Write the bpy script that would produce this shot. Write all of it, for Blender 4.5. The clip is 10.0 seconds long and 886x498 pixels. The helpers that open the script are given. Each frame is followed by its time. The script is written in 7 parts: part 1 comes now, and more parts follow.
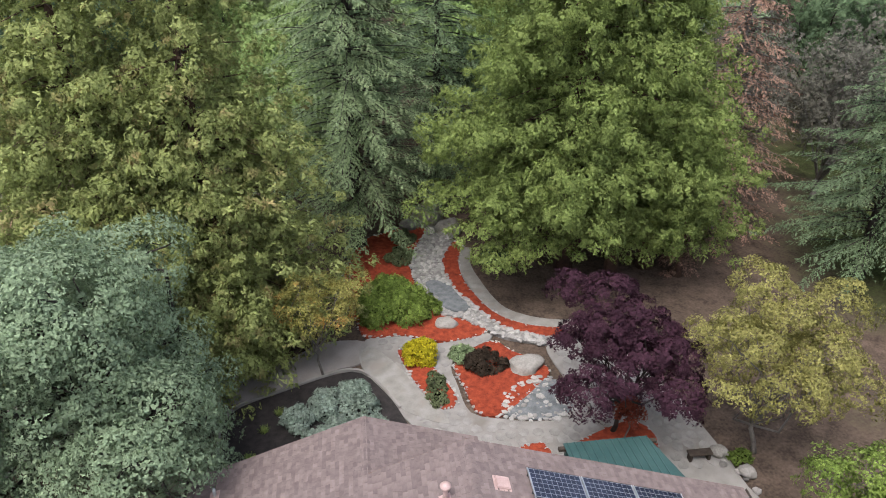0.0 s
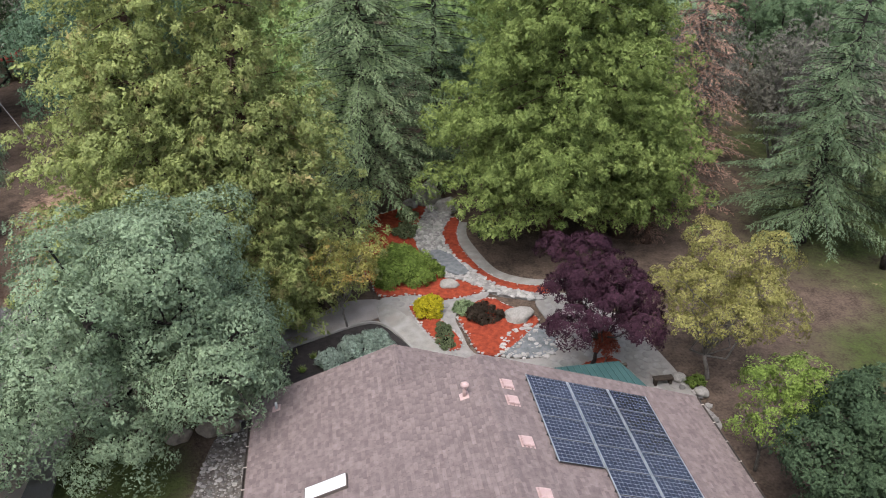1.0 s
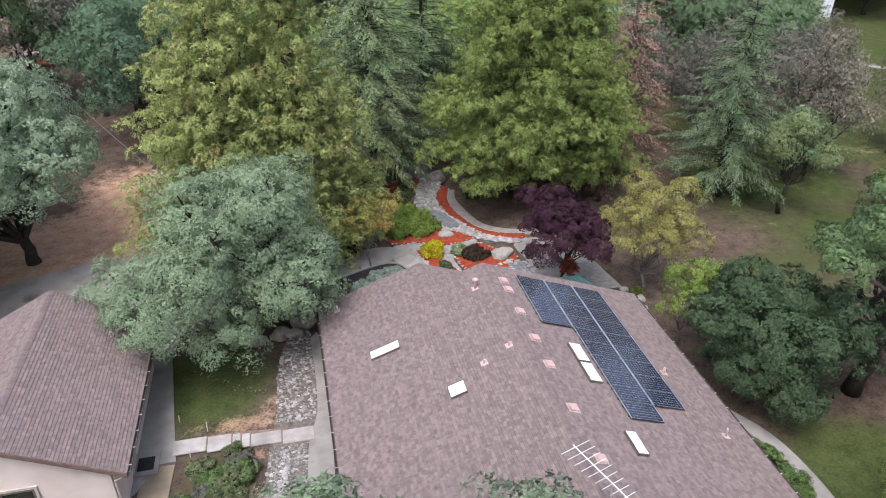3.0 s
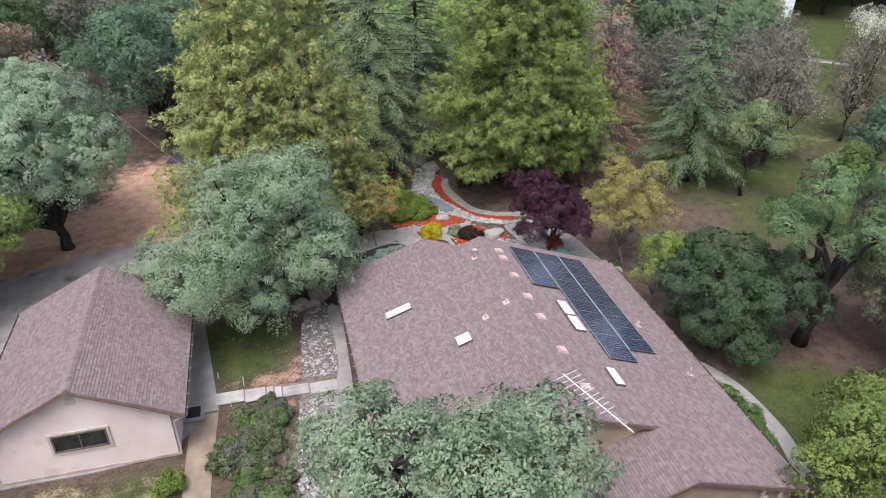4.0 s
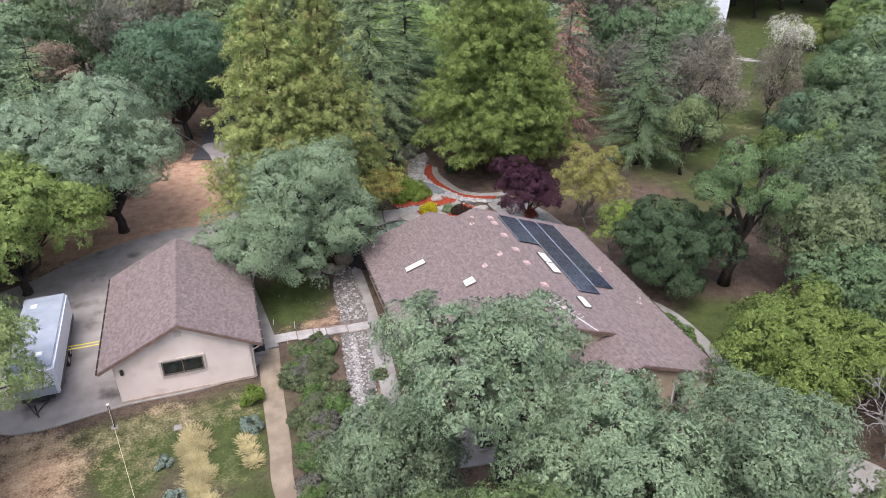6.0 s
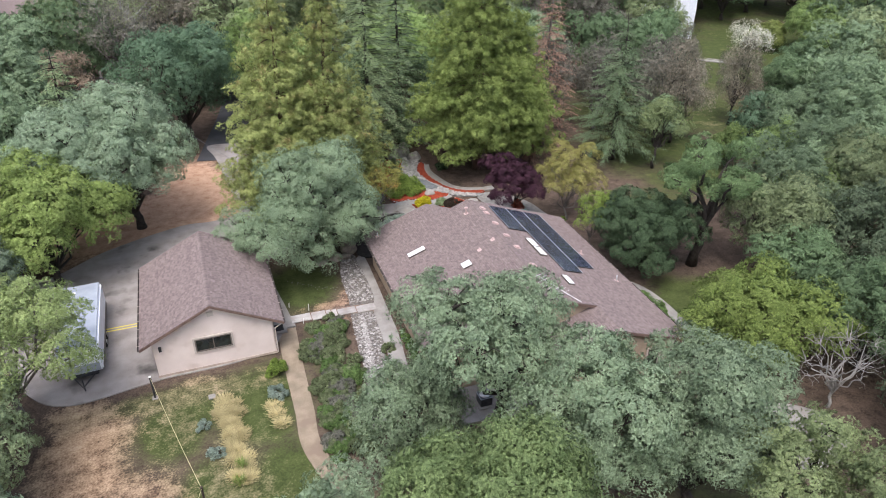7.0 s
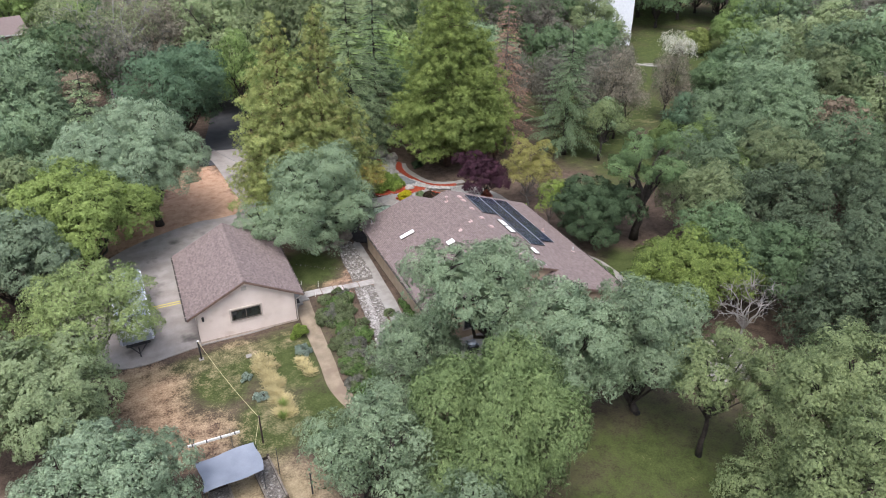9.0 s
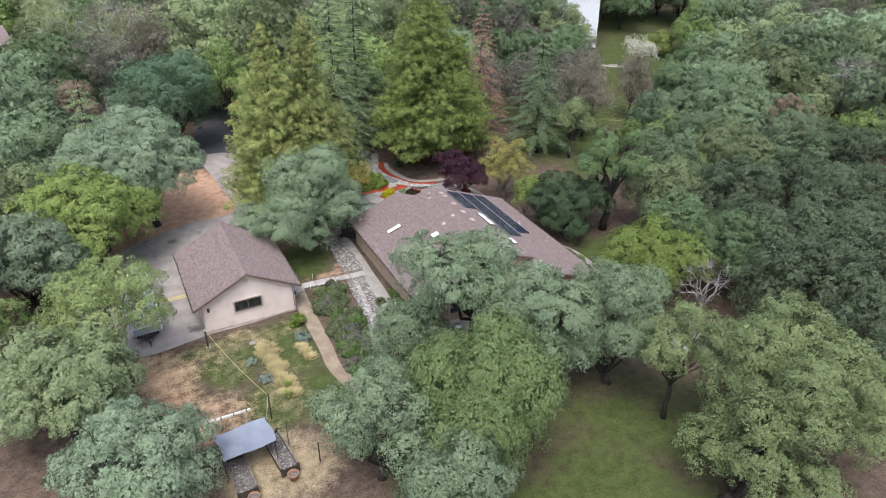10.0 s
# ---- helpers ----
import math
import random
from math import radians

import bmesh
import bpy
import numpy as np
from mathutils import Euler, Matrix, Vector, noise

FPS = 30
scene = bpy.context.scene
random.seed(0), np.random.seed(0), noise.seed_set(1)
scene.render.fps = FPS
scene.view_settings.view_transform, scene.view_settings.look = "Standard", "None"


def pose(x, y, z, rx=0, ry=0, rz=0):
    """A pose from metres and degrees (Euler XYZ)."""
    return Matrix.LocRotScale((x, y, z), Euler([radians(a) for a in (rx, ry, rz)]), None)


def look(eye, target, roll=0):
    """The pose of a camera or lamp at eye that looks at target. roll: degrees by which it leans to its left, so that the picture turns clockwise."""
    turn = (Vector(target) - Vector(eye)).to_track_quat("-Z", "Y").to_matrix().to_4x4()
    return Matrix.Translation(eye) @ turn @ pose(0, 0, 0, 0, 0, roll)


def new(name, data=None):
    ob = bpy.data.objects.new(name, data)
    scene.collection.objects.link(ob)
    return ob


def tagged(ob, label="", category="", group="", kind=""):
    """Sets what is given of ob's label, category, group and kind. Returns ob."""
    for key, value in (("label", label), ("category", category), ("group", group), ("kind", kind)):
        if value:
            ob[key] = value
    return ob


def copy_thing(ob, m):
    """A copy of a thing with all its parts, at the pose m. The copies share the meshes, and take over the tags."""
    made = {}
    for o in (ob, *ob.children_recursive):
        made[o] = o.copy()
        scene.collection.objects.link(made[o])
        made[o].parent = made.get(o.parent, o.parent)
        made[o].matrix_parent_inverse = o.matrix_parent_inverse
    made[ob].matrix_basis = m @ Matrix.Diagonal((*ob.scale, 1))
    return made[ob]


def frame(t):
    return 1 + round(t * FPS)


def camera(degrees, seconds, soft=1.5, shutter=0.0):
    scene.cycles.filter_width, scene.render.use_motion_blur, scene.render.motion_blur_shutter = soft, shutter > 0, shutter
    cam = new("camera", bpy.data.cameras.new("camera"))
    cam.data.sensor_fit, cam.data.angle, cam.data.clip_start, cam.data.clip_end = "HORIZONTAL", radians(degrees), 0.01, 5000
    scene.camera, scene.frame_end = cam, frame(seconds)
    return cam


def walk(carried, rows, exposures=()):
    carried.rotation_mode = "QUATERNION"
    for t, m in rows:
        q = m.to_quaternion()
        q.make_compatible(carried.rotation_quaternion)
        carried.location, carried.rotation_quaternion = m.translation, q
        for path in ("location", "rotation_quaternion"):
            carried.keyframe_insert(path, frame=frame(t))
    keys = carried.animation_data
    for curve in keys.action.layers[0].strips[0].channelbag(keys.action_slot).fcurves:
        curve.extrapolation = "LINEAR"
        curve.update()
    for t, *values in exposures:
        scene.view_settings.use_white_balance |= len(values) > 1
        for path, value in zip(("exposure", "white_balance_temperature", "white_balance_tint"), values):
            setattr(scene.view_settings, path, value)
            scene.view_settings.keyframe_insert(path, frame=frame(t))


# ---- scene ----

# ------------------------------------------------------------------ camera
cam = camera(63.8, 10.0, 1.0)
# seconds, x, y, z, heading, downward pitch
PATH = [
    (0.0, -0.55, -0.05, 20.05, -7.09, -30.33),
    (0.5, -1.46, -2.62, 20.85, -7.99, -30.46),
    (1.0, -2.43, -5.30, 21.64, -8.90, -30.59),
    (1.5, -3.47, -7.99, 22.34, -9.79, -30.58),
    (2.0, -4.58, -10.54, 23.05, -10.69, -30.47),
    (2.5, -5.70, -12.97, 23.79, -11.76, -30.51),
    (4.0, -9.17, -20.15, 25.91, -14.51, -30.49),
    (4.5, -10.53, -22.51, 26.73, -15.43, -30.55),
    (5.0, -11.87, -24.86, 27.65, -16.24, -30.61),
    (5.5, -13.23, -27.20, 28.56, -17.06, -30.53),
    (7.0, -17.72, -34.15, 31.57, -19.91, -30.50),
    (7.5, -19.24, -36.33, 32.49, -20.96, -30.41),
    (8.0, -20.83, -38.52, 33.47, -22.04, -30.35),
    (8.5, -22.40, -40.68, 34.45, -23.09, -30.30),
    (9.0, -24.02, -42.83, 35.40, -24.14, -30.21),
    (9.5, -25.56, -44.82, 36.35, -25.17, -30.18),
    (10.0, -27.07, -46.74, 37.31, -26.66, -30.18),
]
# seconds, stops, kelvin, tint
EXPOSURES = [(0.0, 0.84, 6350, 12), (2.0, 0.9, 6150, 13), (5.0, 1.0, 6120, 16), (7.5, 1.0, 6250, 13), (10.0, 0.98, 6190, 12)]
walk(cam, [(t, pose(x, y, z, 90 + p, 0, h)) for t, x, y, z, h, p in PATH], EXPOSURES)

# ------------------------------------------------------------------ light: a bright overcast day
SUN_EL, SUN_AZ = 66.0, 215.0
world = bpy.data.worlds.new("overcast_sky")
scene.world = world
world.use_nodes = True
wn, wl = world.node_tree.nodes, world.node_tree.links
sky = wn.new("ShaderNodeTexSky")
sky.sky_type = "NISHITA"
sky.sun_disc = False
sky.sun_elevation, sky.sun_rotation = radians(SUN_EL), radians(SUN_AZ)
sky.air_density, sky.dust_density, sky.ozone_density = 1.0, 4.0, 1.0
grey = wn.new("ShaderNodeHueSaturation")
grey.inputs["Saturation"].default_value = 0.7
wl.new(sky.outputs[0], grey.inputs["Color"])
wl.new(grey.outputs[0], wn["Background"].inputs[0])
wn["Background"].inputs[1].default_value = 0.15
sun = new("sun", bpy.data.lights.new("sun", "SUN"))
sun.data.energy, sun.data.angle, sun.data.color = 1.4, radians(30), (1.0, 0.98, 0.95)
sun.matrix_world = look((0, 0, 60), (60 * math.sin(radians(SUN_AZ + 180)) / math.tan(radians(SUN_EL)), 60 * math.cos(radians(SUN_AZ + 180)) / math.tan(radians(SUN_EL)), 0))


# ------------------------------------------------------------------ materials
def mat(name, a, b, scale=3.0, rough=0.85, bump=0.3, fine=30.0, stain=None, stain_scale=0.35, stain_at=0.55, metal=0.0,
        vary=0.0, island=0.0, through_light=0.0, spec=0.3, leaflets=0.0):
    """A two-scale procedural surface from colour a to b, with stains, per-object and per-piece variation."""
    m = bpy.data.materials.new(name)
    m.use_nodes = True
    n, l = m.node_tree.nodes, m.node_tree.links
    bsdf = n["Principled BSDF"]
    bsdf.inputs["Roughness"].default_value = rough
    bsdf.inputs["Metallic"].default_value = metal
    bsdf.inputs["Specular IOR Level"].default_value = spec
    tc = n.new("ShaderNodeTexCoord")
    vec = tc.outputs["Object"]
    big = n.new("ShaderNodeTexNoise")
    big.inputs["Scale"].default_value, big.inputs["Detail"].default_value = scale, 5
    sml = n.new("ShaderNodeTexNoise")
    sml.inputs["Scale"].default_value, sml.inputs["Detail"].default_value = fine, 3
    for t in (big, sml):
        l.new(vec, t.inputs["Vector"])
    add = n.new("ShaderNodeMath")
    add.operation = "MULTIPLY_ADD"
    l.new(sml.outputs[0], add.inputs[0])
    add.inputs[1].default_value = 0.55
    l.new(big.outputs[0], add.inputs[2])
    ramp = n.new("ShaderNodeValToRGB")
    ramp.color_ramp.elements[0].position, ramp.color_ramp.elements[1].position = 0.55, 1.0
    ramp.color_ramp.elements[0].color, ramp.color_ramp.elements[1].color = (*a, 1), (*b, 1)
    l.new(add.outputs[0], ramp.inputs[0])
    col = ramp.outputs[0]
    if stain:
        st = n.new("ShaderNodeTexNoise")
        st.inputs["Scale"].default_value, st.inputs["Detail"].default_value = stain_scale, 4
        l.new(vec, st.inputs["Vector"])
        mr = n.new("ShaderNodeMapRange")
        mr.inputs["From Min"].default_value, mr.inputs["From Max"].default_value = stain_at, stain_at + 0.14
        l.new(st.outputs[0], mr.inputs["Value"])
        mx = n.new("ShaderNodeMix")
        mx.data_type = "RGBA"
        l.new(mr.outputs[0], mx.inputs[0])
        l.new(col, mx.inputs[6])
        mx.inputs[7].default_value = (*stain, 1)
        col = mx.outputs[2]
    if vary or island:
        hsv = n.new("ShaderNodeHueSaturation")
        total = None
        if vary:
            oi = n.new("ShaderNodeObjectInfo")
            mr = n.new("ShaderNodeMapRange")
            mr.inputs["To Min"].default_value, mr.inputs["To Max"].default_value = 1 - vary, 1 + vary
            l.new(oi.outputs["Random"], mr.inputs["Value"])
            total = mr.outputs[0]
        if island:
            ge = n.new("ShaderNodeNewGeometry")
            mr = n.new("ShaderNodeMapRange")
            mr.inputs["To Min"].default_value, mr.inputs["To Max"].default_value = 1 - island, 1 + island
            l.new(ge.outputs["Random Per Island"], mr.inputs["Value"])
            if total is None:
                total = mr.outputs[0]
            else:
                mu = n.new("ShaderNodeMath")
                mu.operation = "MULTIPLY"
                l.new(total, mu.inputs[0])
                l.new(mr.outputs[0], mu.inputs[1])
                total = mu.outputs[0]
        l.new(total, hsv.inputs["Value"])
        l.new(col, hsv.inputs["Color"])
        col = hsv.outputs[0]
    if leaflets:
        # each spray is cut into leaflets, every leaflet of its own tone
        vo = n.new("ShaderNodeTexVoronoi")
        vo.inputs["Scale"].default_value = leaflets
        l.new(vec, vo.inputs["Vector"])
        cut = n.new("ShaderNodeMath")
        cut.operation = "LESS_THAN"
        l.new(vo.outputs["Distance"], cut.inputs[0])
        cut.inputs[1].default_value = 0.56
        sc = n.new("ShaderNodeSeparateColor")
        l.new(vo.outputs["Color"], sc.inputs[0])
        mr = n.new("ShaderNodeMapRange")
        mr.inputs["To Min"].default_value, mr.inputs["To Max"].default_value = 0.74, 1.26
        l.new(sc.outputs[0], mr.inputs["Value"])
        hs = n.new("ShaderNodeHueSaturation")
        l.new(mr.outputs[0], hs.inputs["Value"])
        l.new(col, hs.inputs["Color"])
        col = hs.outputs[0]
    l.new(col, bsdf.inputs["Base Color"])
    if bump:
        bp = n.new("ShaderNodeBump")
        bp.inputs["Strength"].default_value, bp.inputs["Distance"].default_value = bump, 0.02
        l.new(add.outputs[0], bp.inputs["Height"])
        l.new(bp.outputs[0], bsdf.inputs["Normal"])
    if through_light:
        tr = n.new("ShaderNodeBsdfTranslucent")
        l.new(col, tr.inputs[0])
        mixs = n.new("ShaderNodeMixShader")
        mixs.inputs[0].default_value = through_light
        l.new(bsdf.outputs[0], mixs.inputs[1])
        l.new(tr.outputs[0], mixs.inputs[2])
        last = mixs.outputs[0]
        if leaflets:
            clear = n.new("ShaderNodeBsdfTransparent")
            mixt = n.new("ShaderNodeMixShader")
            l.new(cut.outputs[0], mixt.inputs[0])
            l.new(clear.outputs[0], mixt.inputs[1])
            l.new(last, mixt.inputs[2])
            last = mixt.outputs[0]
        l.new(last, n["Material Output"].inputs["Surface"])
    return m


def leaf(name, a, b, tip=None, scale=0.7, island=0.3, vary=0.16, tl=0.33, cells=13.0):
    a, b = tuple(0.56 * p + 0.44 * q for p, q in zip(a, b)), tuple(0.84 * q + 0.16 * p for p, q in zip(a, b))
    return mat(name, a, b, scale=scale, rough=0.75, bump=0, fine=9.0, stain=tip, stain_scale=0.9, stain_at=0.56, island=island, vary=vary, through_light=tl, spec=0.1, leaflets=cells)


M_OAK = leaf("grey_green_oak_leaves", (0.145, 0.206, 0.126), (0.278, 0.355, 0.218), island=0.2)
M_OAK_DEEP = leaf("deep_green_oak_leaves", (0.083, 0.143, 0.065), (0.182, 0.259, 0.115))
M_OAK_LIGHT = leaf("bright_green_leaves", (0.168, 0.241, 0.067), (0.325, 0.409, 0.134))
M_OAK_DUSTY = leaf("dusty_olive_leaves", (0.14, 0.185, 0.095), (0.27, 0.325, 0.175), island=0.2)
M_REDWOOD = leaf("olive_redwood_needles", (0.165, 0.208, 0.068), (0.350, 0.389, 0.141), tip=(0.33, 0.275, 0.12), vary=0.06, island=0.2, cells=12)
M_REDWOOD_GREEN = leaf("green_redwood_needles", (0.118, 0.172, 0.046), (0.257, 0.316, 0.098), vary=0.06, island=0.2, cells=12)
M_CEDAR = leaf("blue_green_cedar_needles", (0.135, 0.195, 0.092), (0.31, 0.395, 0.21), cells=16)
M_CEDAR_DARK = leaf("dark_cedar_needles", (0.075, 0.120, 0.068), (0.188, 0.250, 0.134), cells=16)
M_OAK_OLIVE = leaf("olive_green_oak_leaves", (0.133, 0.183, 0.084), (0.267, 0.320, 0.151), island=0.2)
M_PINE = leaf("yellow_green_pine_needles", (0.190, 0.258, 0.095), (0.390, 0.474, 0.199))
M_SAGE = leaf("sage_green_oak_leaves", (0.148, 0.209, 0.131), (0.283, 0.357, 0.234), island=0.2)
M_PLUM = leaf("purple_plum_leaves", (0.03, 0.0115, 0.0195), (0.085, 0.037, 0.055), tl=0.15, cells=14)
M_YELLOW = leaf("golden_leaves", (0.19, 0.188, 0.055), (0.345, 0.322, 0.112), cells=14)
M_LIME = leaf("lime_leaves", (0.115, 0.185, 0.035), (0.23, 0.305, 0.072))
M_DARKLEAF = leaf("dark_glossy_leaves", (0.032, 0.055, 0.03), (0.085, 0.125, 0.064))
M_ORANGE = leaf("orange_green_leaves", (0.18, 0.19, 0.05), (0.34, 0.31, 0.1), tip=(0.45, 0.22, 0.07), cells=14)
M_DEAD = leaf("dead_pinkish_needles", (0.169, 0.095, 0.070), (0.338, 0.216, 0.156), tl=0.05)
M_REDLEAF = leaf("red_maple_leaves", (0.13, 0.03, 0.02), (0.28, 0.075, 0.045))
M_GREYLEAF = leaf("grey_twiggy_leaves", (0.10, 0.105, 0.085), (0.2, 0.195, 0.16))
M_BLUEBUSH = leaf("silvery_blue_leaves", (0.145, 0.203, 0.160), (0.348, 0.420, 0.348))
M_BUSH = leaf("fresh_green_leaves", (0.09, 0.145, 0.026), (0.215, 0.29, 0.066))
M_GOLDBUSH = leaf("bright_yellow_leaves", (0.3, 0.27, 0.01), (0.55, 0.48, 0.03))
M_MAROON = leaf("dark_maroon_leaves", (0.03, 0.025, 0.018), (0.07, 0.05, 0.035))
M_COVER = leaf("shrubby_green_leaves", (0.084, 0.112, 0.054), (0.196, 0.230, 0.118))
M_MAPLE_GREEN = leaf("yellow_green_maple_leaves", (0.095, 0.14, 0.036), (0.2, 0.255, 0.075))
# darker copy of the woodland leaves; shade is put into this colour
M_WSHADED = leaf("shade_toned_woodland_leaves", (0.063, 0.091, 0.055), (0.137, 0.175, 0.105), cells=9.0, vary=0.2)
M_WILLOW = leaf("drooping_green_leaves", (0.092, 0.140, 0.055), (0.199, 0.259, 0.110), cells=18)
M_BLOSSOM = leaf("whitish_blossom", (0.36, 0.35, 0.26), (0.68, 0.67, 0.56))
M_STRAW = leaf("dry_straw_blades", (0.352, 0.299, 0.141), (0.563, 0.493, 0.282), cells=0)
M_BARK = mat("dark_bark", (0.02, 0.016, 0.013), (0.055, 0.046, 0.038), scale=4, bump=0.6)
M_BARK_RED = mat("red_brown_bark", (0.05, 0.028, 0.02), (0.12, 0.07, 0.05), scale=4, bump=0.6)
M_BARK_GREY = mat("grey_bark", (0.09, 0.08, 0.07), (0.2, 0.18, 0.16), scale=4, bump=0.6)
M_BARK_PALE = mat("bleached_grey_bark", (0.2, 0.19, 0.175), (0.36, 0.34, 0.32), scale=4, bump=0.5)
M_SHINGLE = mat("brown_asphalt_shingles", (0.15, 0.117, 0.11), (0.213, 0.17, 0.161), scale=5.0, fine=60, rough=0.95, bump=0.4, island=0.16, spec=0.12)
M_SHINGLE_TAB = mat("brown_asphalt_shingle_tab", (0.15, 0.117, 0.11), (0.213, 0.17, 0.161), scale=5.0, fine=60, rough=0.95, bump=0.4, vary=0.16, spec=0.12)
M_UNDERLAY = mat("brown_roof_felt", (0.07, 0.052, 0.047), (0.12, 0.09, 0.082), rough=0.95)
M_FASCIA = mat("red_brown_painted_fascia", (0.12, 0.078, 0.062), (0.19, 0.128, 0.105), bump=0.1)
M_WALL = mat("cream_stucco", (0.6, 0.505, 0.45), (0.7, 0.605, 0.55), scale=0.8, fine=60, bump=0.25, stain=(0.55, 0.45, 0.39), stain_scale=0.6, stain_at=0.6)
M_DIRTBASE = mat("dirt_stained_stucco", (0.3, 0.235, 0.185), (0.48, 0.4, 0.34), scale=1.6, fine=30, bump=0.3)
M_SIDING = mat("tan_board_siding", (0.3, 0.23, 0.16), (0.42, 0.33, 0.24), scale=1.5, bump=0.2)
M_TRIM = mat("pale_trim_paint", (0.4, 0.345, 0.3), (0.52, 0.455, 0.4), bump=0.1)
M_DARKTRIM = mat("brown_gutter_paint", (0.05, 0.04, 0.035), (0.09, 0.075, 0.065), bump=0.05, rough=0.5)
M_PAD = mat("pinkish_metal_vent", (0.4, 0.28, 0.255), (0.52, 0.38, 0.35), scale=4, bump=0.1, rough=0.6)
M_WHITE = mat("white_acrylic", (0.75, 0.76, 0.76), (0.85, 0.86, 0.86), bump=0.02, rough=0.25)
M_CURB = mat("bronze_skylight_curb", (0.09, 0.075, 0.065), (0.15, 0.125, 0.11), bump=0.05, rough=0.5)
M_ALU = mat("brushed_aluminium", (0.5, 0.52, 0.54), (0.68, 0.7, 0.72), metal=0.8, rough=0.4, bump=0.05)
M_CELL = mat("blue_black_solar_cell", (0.013, 0.017, 0.034), (0.024, 0.03, 0.053), rough=0.14, bump=0, island=0.1, spec=0.42)
M_BACKSHEET = mat("grey_white_backsheet", (0.26, 0.28, 0.32), (0.34, 0.36, 0.4), rough=0.15, bump=0, spec=0.5)
M_CONCRETE = mat("weathered_concrete", (0.2, 0.185, 0.17), (0.31, 0.295, 0.275), scale=1.1, fine=50, bump=0.2, stain=(0.2, 0.18, 0.16), stain_scale=0.7, stain_at=0.56)
M_PATH = mat("pale_concrete_path", (0.2, 0.19, 0.17), (0.32, 0.305, 0.28), scale=1.8, fine=40, bump=0.25, stain=(0.25, 0.225, 0.2), stain_scale=1.3, stain_at=0.54)
M_PAVER = mat("pale_worn_concrete_slab", (0.27, 0.25, 0.235), (0.42, 0.4, 0.38), scale=1.8, fine=40, bump=0.25, stain=(0.3, 0.265, 0.235), stain_scale=1.1, stain_at=0.55, vary=0.12)
M_FLAG = mat("grey_flagstone", (0.2, 0.19, 0.178), (0.31, 0.295, 0.275), scale=1.3, fine=30, bump=0.3, vary=0.09)
M_ASPHALT = mat("grey_asphalt_drive", (0.215, 0.192, 0.178), (0.335, 0.305, 0.285), scale=0.8, fine=60, bump=0.3, stain=(0.1, 0.09, 0.084), stain_scale=0.45, stain_at=0.585)
M_ASPHALT_DARK = mat("dark_asphalt", (0.04, 0.041, 0.046), (0.065, 0.066, 0.072), scale=0.8, fine=60, bump=0.3)
M_MULCH = mat("red_bark_mulch", (0.15, 0.022, 0.01), (0.34, 0.062, 0.026), scale=5, fine=26, bump=0.9, rough=0.95)
M_SOIL = mat("dark_garden_soil", (0.015, 0.013, 0.013), (0.04, 0.034, 0.032), scale=4, fine=30, bump=0.8)
M_ROCK = mat("grey_boulder", (0.15, 0.14, 0.125), (0.36, 0.34, 0.31), scale=2.0, fine=14, bump=0.6, stain=(0.1, 0.1, 0.08), stain_scale=1.5)
M_ROCK_PALE = mat("pale_boulder", (0.22, 0.205, 0.185), (0.38, 0.36, 0.33), scale=2.0, fine=14, bump=0.8, stain=(0.2, 0.185, 0.165), stain_scale=1.8)
M_ROCK_TAN = mat("tan_boulder", (0.2, 0.17, 0.135), (0.36, 0.31, 0.25), scale=2.0, fine=14, bump=0.6, stain=(0.14, 0.12, 0.1), stain_scale=1.5)
M_PEBBLE = mat("mixed_river_stones", (0.14, 0.13, 0.122), (0.28, 0.265, 0.248), scale=3, island=0.6, bump=0.3)
M_PEBBLE_WHITE = mat("whitish_river_stones", (0.23, 0.215, 0.2), (0.42, 0.4, 0.38), scale=3, island=0.35, bump=0.3)
M_PEBBLE_PALE = mat("pale_creek_stones", (0.25, 0.24, 0.225), (0.4, 0.385, 0.36), scale=3, island=0.22, bump=0.3)
M_PONDBED = mat("blue_grey_pond_gravel", (0.1, 0.11, 0.115), (0.2, 0.21, 0.215), scale=4, fine=25, bump=0.5)
M_TEAL = mat("teal_painted_metal", (0.03, 0.072, 0.07), (0.055, 0.11, 0.105), scale=1.0, bump=0.05, rough=0.5)
M_GLASS = mat("dark_window_glass", (0.01, 0.012, 0.014), (0.025, 0.03, 0.03), rough=0.05, bump=0, spec=0.6)
M_TRAILER = mat("white_trailer_skin", (0.66, 0.69, 0.74), (0.78, 0.8, 0.84), scale=0.8, bump=0.05, rough=0.35)
M_TRAILER_ROOF = mat("grey_trailer_roof", (0.24, 0.27, 0.31), (0.36, 0.39, 0.44), scale=0.8, bump=0.05, rough=0.5)
M_RUBBER = mat("black_rubber", (0.012, 0.012, 0.012), (0.03, 0.03, 0.03), rough=0.8)
M_STEEL = mat("dark_steel", (0.03, 0.03, 0.032), (0.07, 0.07, 0.072), metal=0.3, rough=0.5, bump=0.1)
M_YELLOWSTRAP = mat("yellow_webbing", (0.5, 0.4, 0.06), (0.65, 0.54, 0.12), bump=0.2)
M_WOOD = mat("weathered_grey_wood", (0.1, 0.085, 0.07), (0.22, 0.19, 0.16), scale=3, bump=0.4)
M_DARKWOOD = mat("dark_stained_wood", (0.03, 0.022, 0.017), (0.075, 0.058, 0.045), scale=3, bump=0.4)
M_WHITEWOOD = mat("white_painted_rail", (0.55, 0.54, 0.52), (0.75, 0.74, 0.72), bump=0.15)
M_CLOTH = mat("grey_blue_shade_cloth", (0.17, 0.19, 0.235), (0.24, 0.265, 0.32), scale=0.8, fine=80, bump=0.15, spec=0.1)
